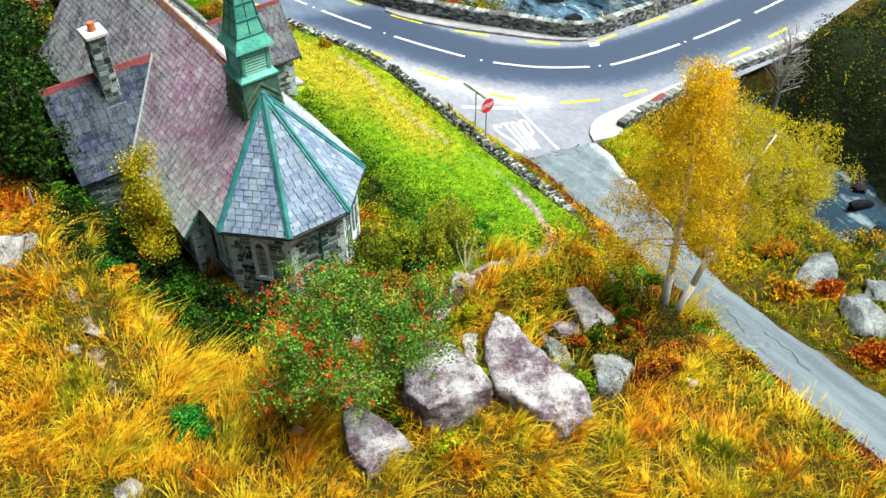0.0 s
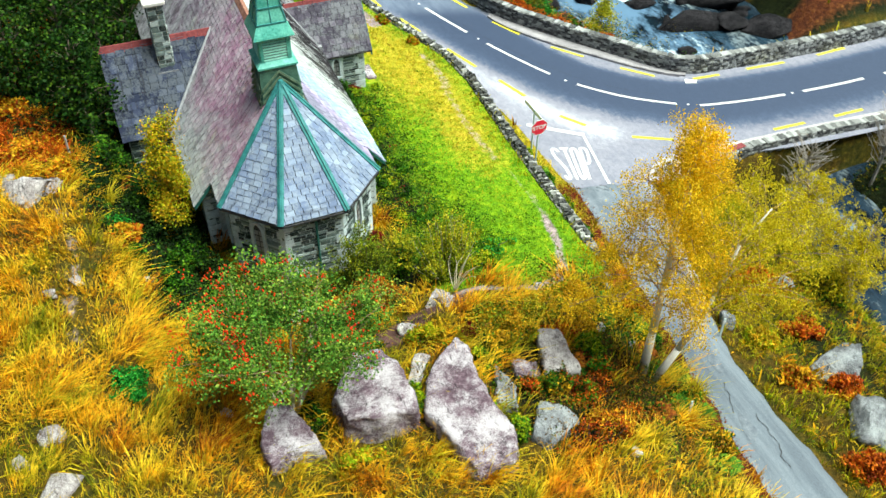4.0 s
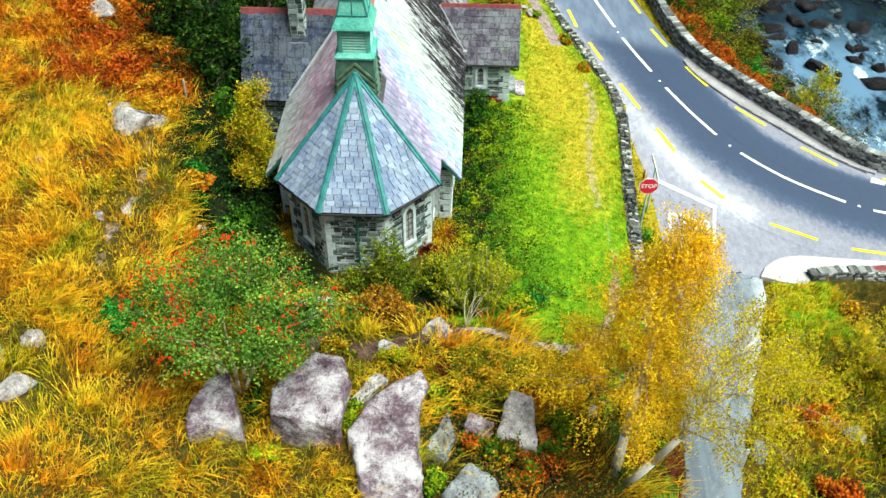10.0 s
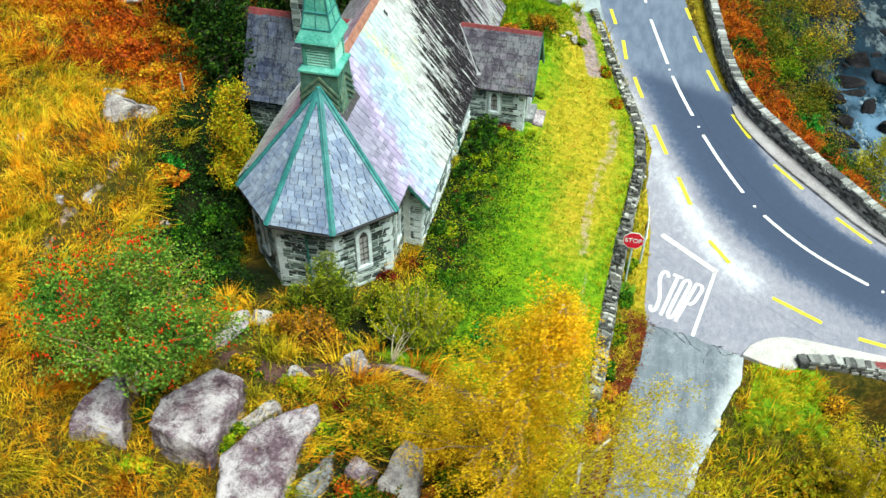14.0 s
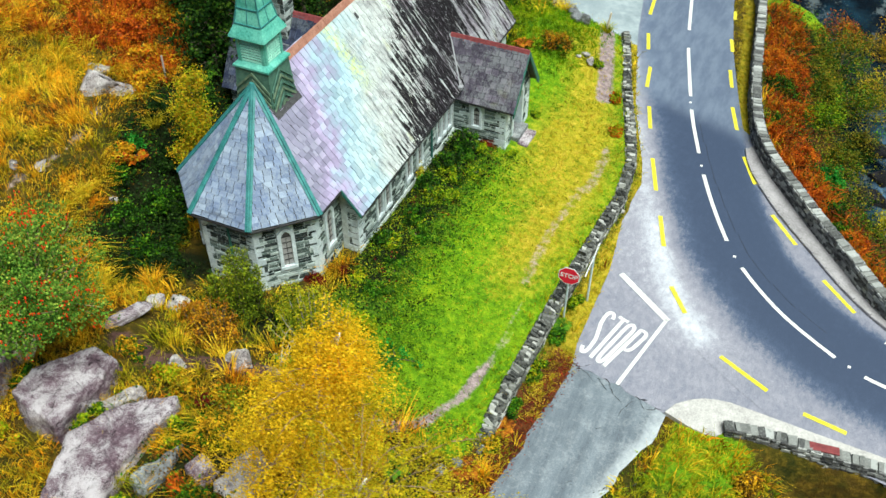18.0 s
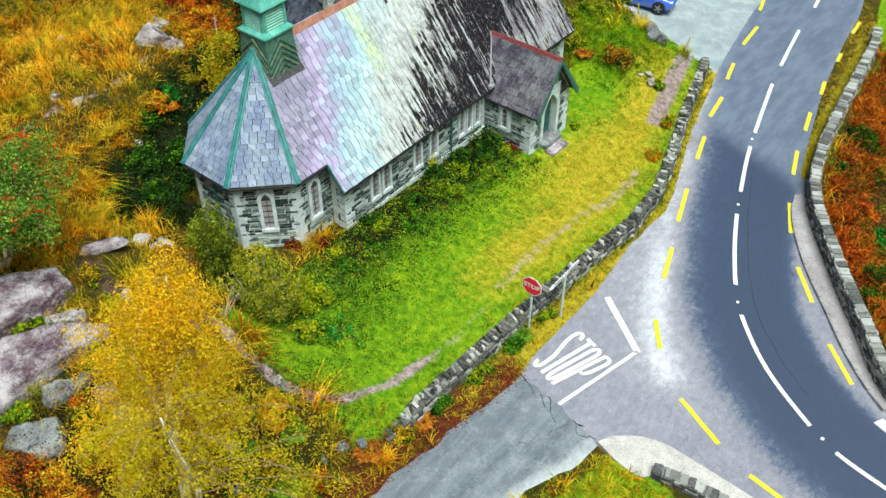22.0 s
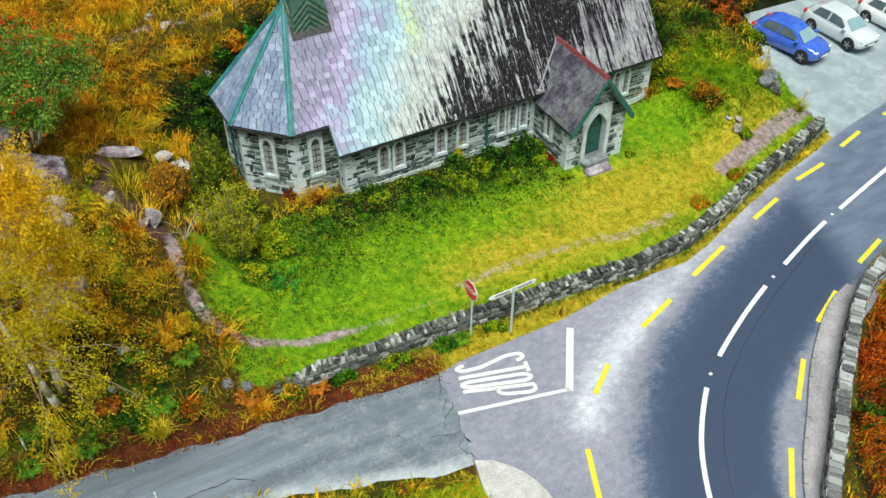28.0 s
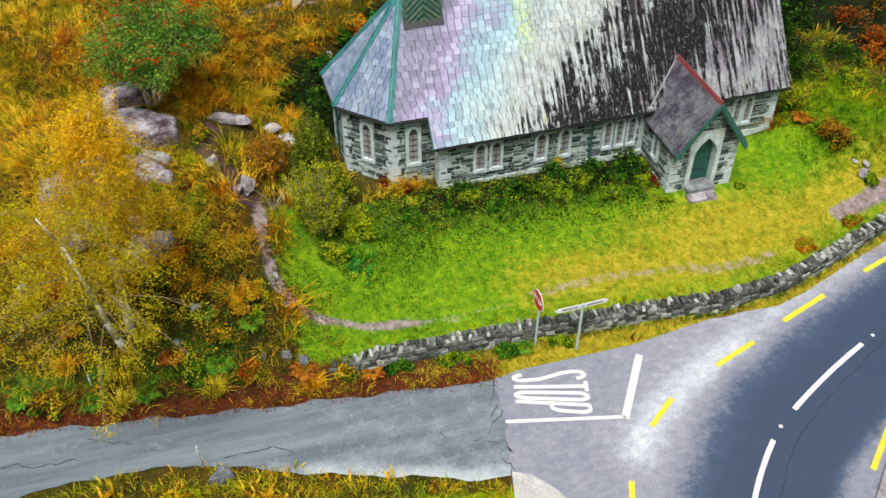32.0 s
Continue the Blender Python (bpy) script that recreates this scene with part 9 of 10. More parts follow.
def build_bushes():
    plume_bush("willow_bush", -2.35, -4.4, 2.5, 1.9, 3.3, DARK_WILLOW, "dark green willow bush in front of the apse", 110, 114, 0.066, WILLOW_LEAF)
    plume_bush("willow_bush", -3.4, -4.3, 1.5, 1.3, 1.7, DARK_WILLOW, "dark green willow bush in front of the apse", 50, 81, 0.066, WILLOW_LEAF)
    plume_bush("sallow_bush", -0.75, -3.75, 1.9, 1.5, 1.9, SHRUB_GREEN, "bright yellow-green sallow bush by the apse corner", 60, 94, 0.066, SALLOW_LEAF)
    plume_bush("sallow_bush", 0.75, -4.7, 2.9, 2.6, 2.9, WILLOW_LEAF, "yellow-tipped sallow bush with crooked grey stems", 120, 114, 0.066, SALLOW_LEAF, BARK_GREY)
    dead = thing("dead_branches", "pale bare dead branches leaning out beside the path", "branch", at=(0.35, -6.35, gz(0.35, -6.35)))
    bm = bmesh.new()
    for k in range(9):
        a = -1.2 + 0.33 * k
        tip = (0.9 * math.cos(a) * rng.uniform(0.6, 1.0), 0.7 * math.sin(a), rng.uniform(0.9, 1.7))
        limb_path(bm, [tuple(q) for q in spline((0, 0, -0.1), tip, (0.12 * math.sin(3 * k), 0.1, 0.2), 6)], [0.018, 0.015, 0.012, 0.01, 0.007, 0.004], 5)
    tagged(part("branchwork", bm, BARK_PALE, dead), kind="stuff")
    bush("bush", 1.2, -3.4, 1.5, 1.5, 1.2, SHRUB_BRIGHT, "bright green bush on the lawn's edge", 1800, 0.1)
    plume_bush("orange_shrub", -2.4, -6.2, 3.3, 2.1, 1.4, BANK_LEAF, "low orange-brown autumn shrub by the path", 150, 64, 0.066, RUSSET_LEAF, bare=0.1)
    bush("orange_shrub", -3.7, -5.6, 1.2, 1.1, 0.8, RUSSET_LEAF, "low orange-brown autumn shrub by the path", 1300, 0.09)
    bush("scrub", 0.7, -8.9, 2.6, 1.8, 0.9, SHRUB_ORANGE, "brown and green scrub among the boulders", 3000, 0.08, material2=WILLOW_LEAF)
    bush("scrub", 2.6, -8.6, 2.2, 1.7, 0.8, WILLOW_LEAF, "brown and green scrub among the boulders", 2200, 0.08, material2=SHRUB_ORANGE)
    bush("scrub", 3.6, -9.6, 1.6, 1.6, 0.7, SHRUB_ORANGE, "brown and green scrub among the boulders", 1500, 0.08)
    for x, y, w, d, h, a, b, n in ((1.5, -14.3, 2.2, 1.6, 0.95, SHADE_DARK_LEAF, BRACKEN, "dark red-brown bracken in front of the boulders"), (2.5, -12.2, 1.6, 1.2, 0.5, SHADE_DARK_LEAF, BRACKEN, "dark red-brown bracken among the boulders"), (3.1, -13.6, 1.3, 1.2, 0.6, BANK_LEAF, BRACKEN, "brown heather below the birch"), (1.8, -8.9, 2.0, 1.4, 1.0, WILLOW_LEAF, SALLOW_LEAF, "olive shrub with thin bare twigs above the boulders")):
        plume_bush("scrub", x, y, w, d, h, a, n, 60, 40, 0.07, b, bare=0.1, group="scrub between the boulders")
    boulder("rock", (2.55, -14.9, gz(2.55, -14.9) + 0.1), (0.5, 0.4, 0.35), 20, BOULDER_WHITE, "small white rock in the moor grass", 64, cat="rock", sub=3)
    bush("red_shrub", -0.35, -9.2, 0.7, 0.7, 0.5, RED_LEAF, "small crimson-leaved shrub between boulders", 700, 0.08)
    bush("emerald_bush", -10.82, -7.7, 1.5, 1.4, 1.15, EMERALD, "small vivid green bush in the moor grass", 2600, 0.09)
    bush("emerald_bush", -10.3, 0.2, 0.9, 0.8, 0.6, EMERALD, "small vivid green bush in the moor grass", 900, 0.09)
    bush("bramble", -8.3, -1.0, 2.0, 2.6, 1.2, SHADE_DARK_LEAF, "dark bramble thicket beside the church", 3400, 0.1, material2=SHRUB_GREEN)
    bush("bramble", -7.4, -3.2, 1.7, 1.6, 1.0, SHADE_DARK_LEAF, "dark bramble thicket beside the church", 2200, 0.1, material2=SHRUB_GREEN)
    bush("bramble", -9.3, 2.6, 1.8, 2.6, 1.1, SHRUB_GREEN, "dark bramble thicket beside the church", 2400, 0.1, material2=SHADE_DARK_LEAF)
    bush("bramble", -8.6, 4.0, 1.2, 1.6, 0.9, SHADE_DARK_LEAF, "dark bramble thicket beside the church", 1500, 0.1)
    bush("bramble", -6.3, -3.7, 1.9, 1.5, 1.0, SHADE_DARK_LEAF, "dark bramble thicket beside the church", 1200, 0.09)
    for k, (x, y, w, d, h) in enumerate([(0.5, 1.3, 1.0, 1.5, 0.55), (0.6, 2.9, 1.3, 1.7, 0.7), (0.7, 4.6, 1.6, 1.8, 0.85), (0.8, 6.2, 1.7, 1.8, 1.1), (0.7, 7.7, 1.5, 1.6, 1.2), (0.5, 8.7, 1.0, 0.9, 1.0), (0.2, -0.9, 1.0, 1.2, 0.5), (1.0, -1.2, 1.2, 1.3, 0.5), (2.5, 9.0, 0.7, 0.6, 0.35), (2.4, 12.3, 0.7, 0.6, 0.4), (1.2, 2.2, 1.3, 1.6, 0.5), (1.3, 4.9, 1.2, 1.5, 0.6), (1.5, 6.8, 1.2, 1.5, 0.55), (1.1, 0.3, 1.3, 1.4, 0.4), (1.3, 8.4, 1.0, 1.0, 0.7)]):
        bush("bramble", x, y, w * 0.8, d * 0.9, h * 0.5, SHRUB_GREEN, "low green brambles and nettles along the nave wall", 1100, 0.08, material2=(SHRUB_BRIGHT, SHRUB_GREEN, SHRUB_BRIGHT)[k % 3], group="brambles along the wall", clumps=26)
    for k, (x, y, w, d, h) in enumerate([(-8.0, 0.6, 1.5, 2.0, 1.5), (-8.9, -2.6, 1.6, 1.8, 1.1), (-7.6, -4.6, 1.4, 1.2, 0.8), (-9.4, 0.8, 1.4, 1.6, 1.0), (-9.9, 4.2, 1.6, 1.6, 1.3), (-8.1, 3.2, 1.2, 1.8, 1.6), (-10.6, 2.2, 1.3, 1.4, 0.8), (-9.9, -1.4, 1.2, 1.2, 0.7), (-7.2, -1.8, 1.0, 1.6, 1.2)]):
        bush("bramble", x, y, w, d, h, SHADE_DARK_LEAF, "dark bramble thicket beside the church", 1900, 0.09, material2=(SHADE_DARK_LEAF, SHRUB_GREEN, SHADE_DARK_LEAF)[k % 3], group="thicket behind the church")
    for k, (x, y, w, d, h, a, b) in enumerate([(-2.95, -11.2, 0.5, 1.4, 0.5, SHRUB_GREEN, SHRUB_BRIGHT), (-0.5, -10.4, 0.7, 1.2, 0.5, SHRUB_GREEN, SHRUB_BRIGHT), (0.3, -10.0, 1.1, 0.9, 0.6, SHRUB_GREEN, SHRUB_ORANGE), (1.2, -12.1, 1.0, 0.8, 0.5, SHRUB_ORANGE, SHRUB_GREEN), (0.55, -11.9, 0.7, 0.7, 0.4, SHRUB_GREEN, BRACKEN), (2.1, -12.5, 1.2, 0.9, 0.5, BRACKEN, SHRUB_GREEN), (-0.45, -13.2, 0.6, 1.0, 0.4, SHRUB_GREEN, SHRUB_BRIGHT), (3.1, -11.7, 1.1, 1.0, 0.5, BRACKEN, SHRUB_GREEN), (3.3, -10.7, 0.9, 1.1, 0.6, SHRUB_GREEN, SHRUB_BRIGHT), (1.9, -13.9, 1.4, 1.2, 0.6, BRACKEN, SHRUB_ORANGE), (1.1, -9.8, 1.3, 0.9, 0.8, WILLOW_LEAF, SHRUB_ORANGE), (-5.9, -10.6, 0.6, 1.1, 0.5, SHADE_DARK_LEAF, SHRUB_GREEN), (-1.7, -8.9, 1.2, 0.7, 0.5, SHRUB_ORANGE, SHRUB_BRIGHT), (-3.6, -8.4, 1.4, 0.5, 0.35, SHRUB_GREEN, SHRUB_ORANGE), (-5.2, -12.6, 1.2, 0.7, 0.4, SHRUB_ORANGE, SHRUB_BRIGHT), (4.2, -7.6, 1.3, 1.1, 0.5, SHRUB_BRIGHT, SHRUB_ORANGE)]):
        bush("scrub", x, y, w * 1.25, d * 1.25, h * 1.45, a, "ferns and heather in the gaps between boulders", 1900, 0.08, group="scrub between the boulders", material2=b, clumps=20)
    for x, y, w, d, h in ((0.45, 6.6, 1.3, 1.5, 0.8), (0.55, 8.1, 1.3, 1.3, 1.2), (0.3, 4.9, 0.9, 1.1, 0.8), (0.15, 1.2, 0.8, 1.0, 0.4), (0.6, 3.2, 0.9, 1.1, 0.4)):
        # near-black lower leaves paint the shade at the wall
        plume_bush("nettle_clump", x, y, w, d, h, SHADE_DARK_LEAF, "dark green nettles and ivy against the nave wall", 40, 34, 0.1, SHRUB_GREEN, group="nettles along the wall")
    bush("dock", -1.15, -1.75, 0.9, 0.5, 0.4, RED_LEAF, "dark red dock at the foot of the apse", 600, 0.09)
    bush("dock", -0.55, -0.9, 0.8, 0.5, 0.35, RED_LEAF, "dark red dock at the foot of the wall", 450, 0.09)
    bush("dock", 1.35, 8.85, 0.9, 0.5, 0.4, RED_LEAF, "dark red creeper at the foot of the porch", 500, 0.08)
    bush("creeper", -0.2, 5.35, 0.3, 0.55, 1.1, SALLOW_LEAF, "yellow-green creeper climbing the nave wall", 420, 0.06)
    for k, (x, y, r) in enumerate([(5.2, -7.9, 0.5), (6.2, -9.2, 0.55), (5.7, -10.6, 0.5), (6.5, -11.6, 0.55), (4.7, -9.4, 0.45), (6.9, -6.5, 0.5), (6.4, -13.2, 0.5), (5.6, -12.9, 0.45), (3.0, -11.1, 0.5), (2.5, -11.8, 0.45), (0.35, -9.6, 0.45), (7.35, -4.3, 0.45), (7.6, 1.0, 0.4), (-8.9, -4.4, 0.5), (-9.6, 3.4, 0.55), (-10.4, 5.2, 0.6), (1.6, 17.0, 0.5), (0.2, 16.3, 0.5), (4.0, -8.6, 0.45), (5.9, -15.4, 0.5), (4.4, -13.6, 0.45)]):
        fern(x, y, r * 1.05, (FERN_GREEN, FERN_GREEN, FERN_BROWN)[k % 3], ("arching green fern on the bank", "arching green fern on the bank", "dying rust-brown fern on the bank")[k % 3])
    for k, (x, y, h) in enumerate([(4.3, -8.3, 0.85), (6.9, -9.4, 0.8), (7.35, -6.3, 0.7), (6.7, -12.4, 0.8), (5.3, -13.9, 0.8), (3.4, -14.6, 0.8), (-6.2, -4.6, 0.9), (-7.6, -5.6, 0.9), (-9.2, -5.0, 0.9), (-10.2, -3.0, 0.9), (-8.6, -7.4, 0.9), (-10.4, 1.6, 0.9)]):
        grass_tuft(x, y, h, (ORANGE_BLADE, STRAW_BLADE)[k % 2], ("big orange tussock of dying grass", "big straw-yellow tussock of grass")[k % 2])
    # mound beside the car park
    for x, y, w, d, h, a, b, n in ((1.6, 16.9, 2.4, 1.8, 0.8, SHADE_DARK_LEAF, RUSSET_LEAF, "dark rusty bush sprawling over the foot of the bank"), (3.55, 17.7, 0.9, 0.7, 0.3, SHRUB_GREEN, SHRUB_BRIGHT, "low green brambles behind a pale stone"), (-0.9, 16.5, 1.7, 1.3, 1.1, SHRUB_GREEN, SHRUB_BRIGHT, "green bush at the church corner"), (-3.4, 18.5, 2.4, 1.9, 1.3, SHADE_DARK_LEAF, SHRUB_GREEN, "dark green scrub behind the church"), (-3.6, 21.0, 2.2, 1.8, 1.1, SHADE_DARK_LEAF, SHRUB_GREEN, "dark green scrub behind the bank"), (-2.4, 23.2, 2.0, 1.2, 0.6, SHRUB_GREEN, SHRUB_BRIGHT, "bright green scrub at the edge of the gravel"), (-1.6, 20.1, 2.0, 1.5, 0.7, SHRUB_GREEN, SHRUB_BRIGHT, "bright green scrub on the bank")):
        bush("scrub", x, y, w, d, h, a, n, 2600, 0.075, material2=b, group="scrub on the bank")
    grass_tuft(3.0, 21.6, 0.6, ROUGH_GRASS, "green tussock at the foot of a leaning post")
    grass_tuft(0.7, 21.0, 0.8, STRAW_BLADE, "dry straw tussock on the rocks of the bank")
    post = thing("post", "pale weathered wooden post leaning beside the path", "post", at=(2.95, 21.7, gz(2.95, 21.7)))
    bm = bmesh.new()
    limb_path(bm, [(0, 0, -0.2), (0.06, 0.02, 0.5), (0.13, 0.06, 1.05)], [0.06, 0.055, 0.05], 7)
    part("shaft", bm, BARK_PALE, post)
    for k, (x, y, w, d, h) in enumerate([(-5.2, 24.0, 2.4, 2.0, 1.1), (-5.9, 25.9, 2.4, 2.2, 1.2), (-6.4, 28.2, 2.6, 2.6, 1.3), (-6.5, 30.9, 2.6, 2.8, 1.4), (-6.8, 33.8, 2.6, 3.0, 1.6), (-3.9, 22.9, 1.8, 1.6, 0.9), (-7.6, 24.4, 2.6, 2.4, 1.6), (-8.6, 27.2, 2.8, 3.0, 1.8), (-8.8, 31.5, 2.8, 3.2, 2.0)]):
        bush("bracken_bank", x, y, w, d, h, SHADE_DARK_LEAF, "rust-red bracken and dark scrub behind the car park", 2400, 0.085, material2=(BRACKEN, RUSSET_LEAF, BRACKEN)[k % 3], group="bracken behind the car park", z=gz(x, y) - 0.1)
    # hillside bracken
    for k, (x, y, w, d, h) in enumerate([(-12.6, 4.6, 2.2, 1.8, 0.7), (-14.2, 5.2, 2.4, 1.8, 0.8), (-13.4, 7.2, 2.4, 2.0, 0.9), (-15.6, 7.4, 2.4, 2.0, 0.8), (-11.6, 3.0, 1.4, 1.2, 0.6), (-14.9, 9.6, 2.6, 2.2, 0.9), (-10.2, -0.6, 1.4, 1.4, 0.6), (-17.4, 9.0, 2.2, 2.0, 0.8), (-15.8, 12.0, 2.6, 2.4, 0.9)]):
        bush("bracken", x, y, w, d, h, BRACKEN, "dying rust-orange bracken on the hillside", 2000, 0.12, group="hillside bracken", material2=(SHRUB_ORANGE, BRACKEN)[k % 2])
    # river bank
    for k in range(22):
        y = rng.uniform(11.5, 27.5)
        d = rng.uniform(0.9, 2.6)
        x = float(np.interp(y, [p[1] for p in NORTH_WALL[:8]][::-1], [p[0] for p in NORTH_WALL[:8]][::-1])) + d
        w = rng.uniform(1.1, 2.0)
        bush("bracken", x, y, w, w, rng.uniform(0.5, 0.9), SHADE_DARK_LEAF if k % 3 == 2 else BRACKEN, "rust-red bracken on the river bank", 1700, 0.075, group="river bank bracken", material2=(BRACKEN, BRACKEN, SHRUB_GREEN)[k % 3])
    for x, y, w, h, a, b, n in ((14.7, 22.4, 2.6, 1.9, SHRUB_GREEN, SHRUB_BRIGHT, "bright green bush on the river bank"), (16.0, 24.8, 3.8, 2.8, OLIVE_SCRUB, SHRUB_GREEN, "tall olive bush on the river bank"), (17.4, 27.6, 3.8, 3.2, OLIVE_SCRUB, GOLD_LEAF, "tall golden bush over the river"), (15.0, 28.6, 4.2, 3.0, SHRUB_GREEN, OLIVE_SCRUB, "tall olive bush on the river bank"), (17.6, 32.2, 4.4, 3.4, OLIVE_SCRUB, SHRUB_ORANGE, "tall orange and olive bush on the river bank"), (14.6, 33.0, 3.6, 2.4, SHRUB_GREEN, BRACKEN, "dark and rusty scrub on the river bank"), (16.9, 21.9, 2.4, 1.8, SHADE_DARK_LEAF, OLIVE_SCRUB, "olive scrub at the water's edge"), (16.2, 19.4, 2.6, 1.7, SHRUB_GREEN, OLIVE_SCRUB, "green and olive scrub on the river bank")):
        bush("bush", x, y, w, w * 0.95, h, a, n, int(1100 * w), 0.09, material2=b, clumps=44)
    bush("emerald_bush", 15.7, 16.7, 1.5, 1.4, 1.2, EMERALD, "vivid green bush on the river bank", 1500, 0.11)
    bush("bush", 19.4, 16.1, 2.4, 2.4, 2.5, SALLOW_LEAF, "yellow-green bush at the water's edge", 3800, 0.09, z=-4.9)
    bush("bush", 33.5, 14.5, 4.5, 4.0, 3.0, SHRUB_BRIGHT, "autumn scrub on the far river bank", 3000, 0.16, material2=GOLD_LEAF)
    bush("bush", 34.5, 20.0, 5.0, 4.0, 3.2, GOLD_LEAF, "autumn scrub on the far river bank", 3000, 0.16, material2=SHRUB_ORANGE)
    bush("bush", 17.2, 22.4, 2.4, 2.4, 1.6, SHADE_DARK_LEAF, "dark green scrub on the river bank", 3000, 0.09, material2=SHRUB_GREEN)
    bush("bush", 14.4, 25.4, 2.6, 2.6, 1.8, SHRUB_GREEN, "dark green scrub on the river bank", 3000, 0.09, material2=OLIVE_SCRUB)
    # beside the side road and the bridge
    for k, (x, y, w, d, h, a, b) in enumerate([(15.1, -2.6, 1.4, 1.2, 0.5, BANK_LEAF, SHRUB_ORANGE), (15.9, -5.2, 1.6, 1.6, 0.7, SHRUB_ORANGE, SALLOW_LEAF), (13.8, -6.4, 1.6, 1.6, 0.6, SHRUB_ORANGE, SALLOW_LEAF), (16.8, -6.8, 2.4, 2.4, 1.8, SHRUB_BRIGHT, OLIVE_LEAF), (12.0, -8.4, 1.8, 1.8, 0.7, SHRUB_ORANGE, BRACKEN), (14.8, -9.4, 2.2, 2.0, 1.2, SHRUB_GREEN, OLIVE_LEAF), (12.2, -11.2, 1.5, 1.4, 0.7, BRACKEN, BRACKEN), (11.8, -13.9, 1.3, 1.2, 0.8, BRACKEN, BRACKEN), (10.6, -13.2, 1.2, 1.3, 0.5, BRACKEN, SHRUB_ORANGE), (10.4, -17.0, 1.6, 1.6, 0.7, BRACKEN, BRACKEN), (17.5, -3.0, 2.0, 1.6, 1.4, SHRUB_ORANGE, OLIVE_LEAF), (10.6, -11.0, 1.2, 1.4, 0.5, SHRUB_BRIGHT, SHRUB_ORANGE), (15.6, -13.0, 2.4, 2.4, 1.4, SHRUB_GREEN, SHRUB_ORANGE)]):
        bush("scrub", x, y, w, d, h, a, "rusty and green scrub beside the side road", 1800, 0.1, group="scrub beside the side road", material2=b)
    # bank under the birches and foot of the boundary wall
    for k, (x, y, w, d, h, a, b) in enumerate([(5.4, -9.0, 1.3, 1.4, 0.6, SHRUB_GREEN, SHRUB_ORANGE), (6.2, -10.2, 1.2, 1.6, 0.6, SHRUB_GREEN, SHRUB_GREEN), (4.6, -8.2, 0.9, 0.9, 0.6, SHRUB_ORANGE, SHRUB_ORANGE), (6.0, -12.6, 1.2, 1.6, 0.6, SHRUB_ORANGE, SHRUB_GREEN), (6.1, -14.6, 1.2, 1.6, 0.6, SHRUB_GREEN, SHRUB_ORANGE), (6.6, -8.3, 1.0, 1.2, 0.5, SHRUB_GREEN, BRACKEN), (7.3, -3.4, 0.7, 1.5, 0.5, SHRUB_GREEN, SHRUB_GREEN), (7.45, -1.5, 0.7, 1.4, 0.5, SHRUB_GREEN, SHRUB_BRIGHT), (7.6, 0.4, 0.6, 1.0, 0.5, SHRUB_GREEN, SHRUB_GREEN), (7.65, 2.4, 0.5, 0.9, 0.4, SHRUB_GREEN, SHRUB_BRIGHT), (7.2, -5.2, 0.8, 1.3, 0.5, SHRUB_GREEN, SHRUB_ORANGE), (6.0, 13.2, 0.6, 1.0, 0.4, BRACKEN, SHRUB_BRIGHT), (5.2, 15.8, 0.6, 1.2, 0.4, BRACKEN, SHRUB_BRIGHT), (3.1, -3.6, 2.0, 1.6, 0.2, SHRUB_BRIGHT, EMERALD), (2.2, -4.6, 1.6, 1.4, 0.4, SHRUB_GREEN, SHRUB_BRIGHT), (2.6, -10.0, 1.3, 1.2, 0.6, SHRUB_ORANGE, BRACKEN), (1.7, -11.9, 1.2, 1.0, 0.5, BRACKEN, SHRUB_GREEN)]):
        bush("scrub", x, y, w, d, h, a, "low mixed scrub and ferns on the bank", 1200, 0.09, group="scrub on the bank by the wall", material2=b, clumps=24)


build_bushes()


# ---- signs, posts, cars ----
def glyphs(text, size, depth=0.004):
    cu = bpy.data.curves.new("sign_word", "FONT")
    cu.body, cu.size, cu.align_x, cu.align_y, cu.extrude, cu.offset = text, size, "CENTER", "CENTER", depth, 0.006
    tmp = new("word", cu)
    me = bpy.data.meshes.new_from_object(tmp.evaluated_get(bpy.context.evaluated_depsgraph_get()))
    bpy.data.objects.remove(tmp)
    me.materials.clear()
    me.materials.append(SIGN_WHITE)
    return me


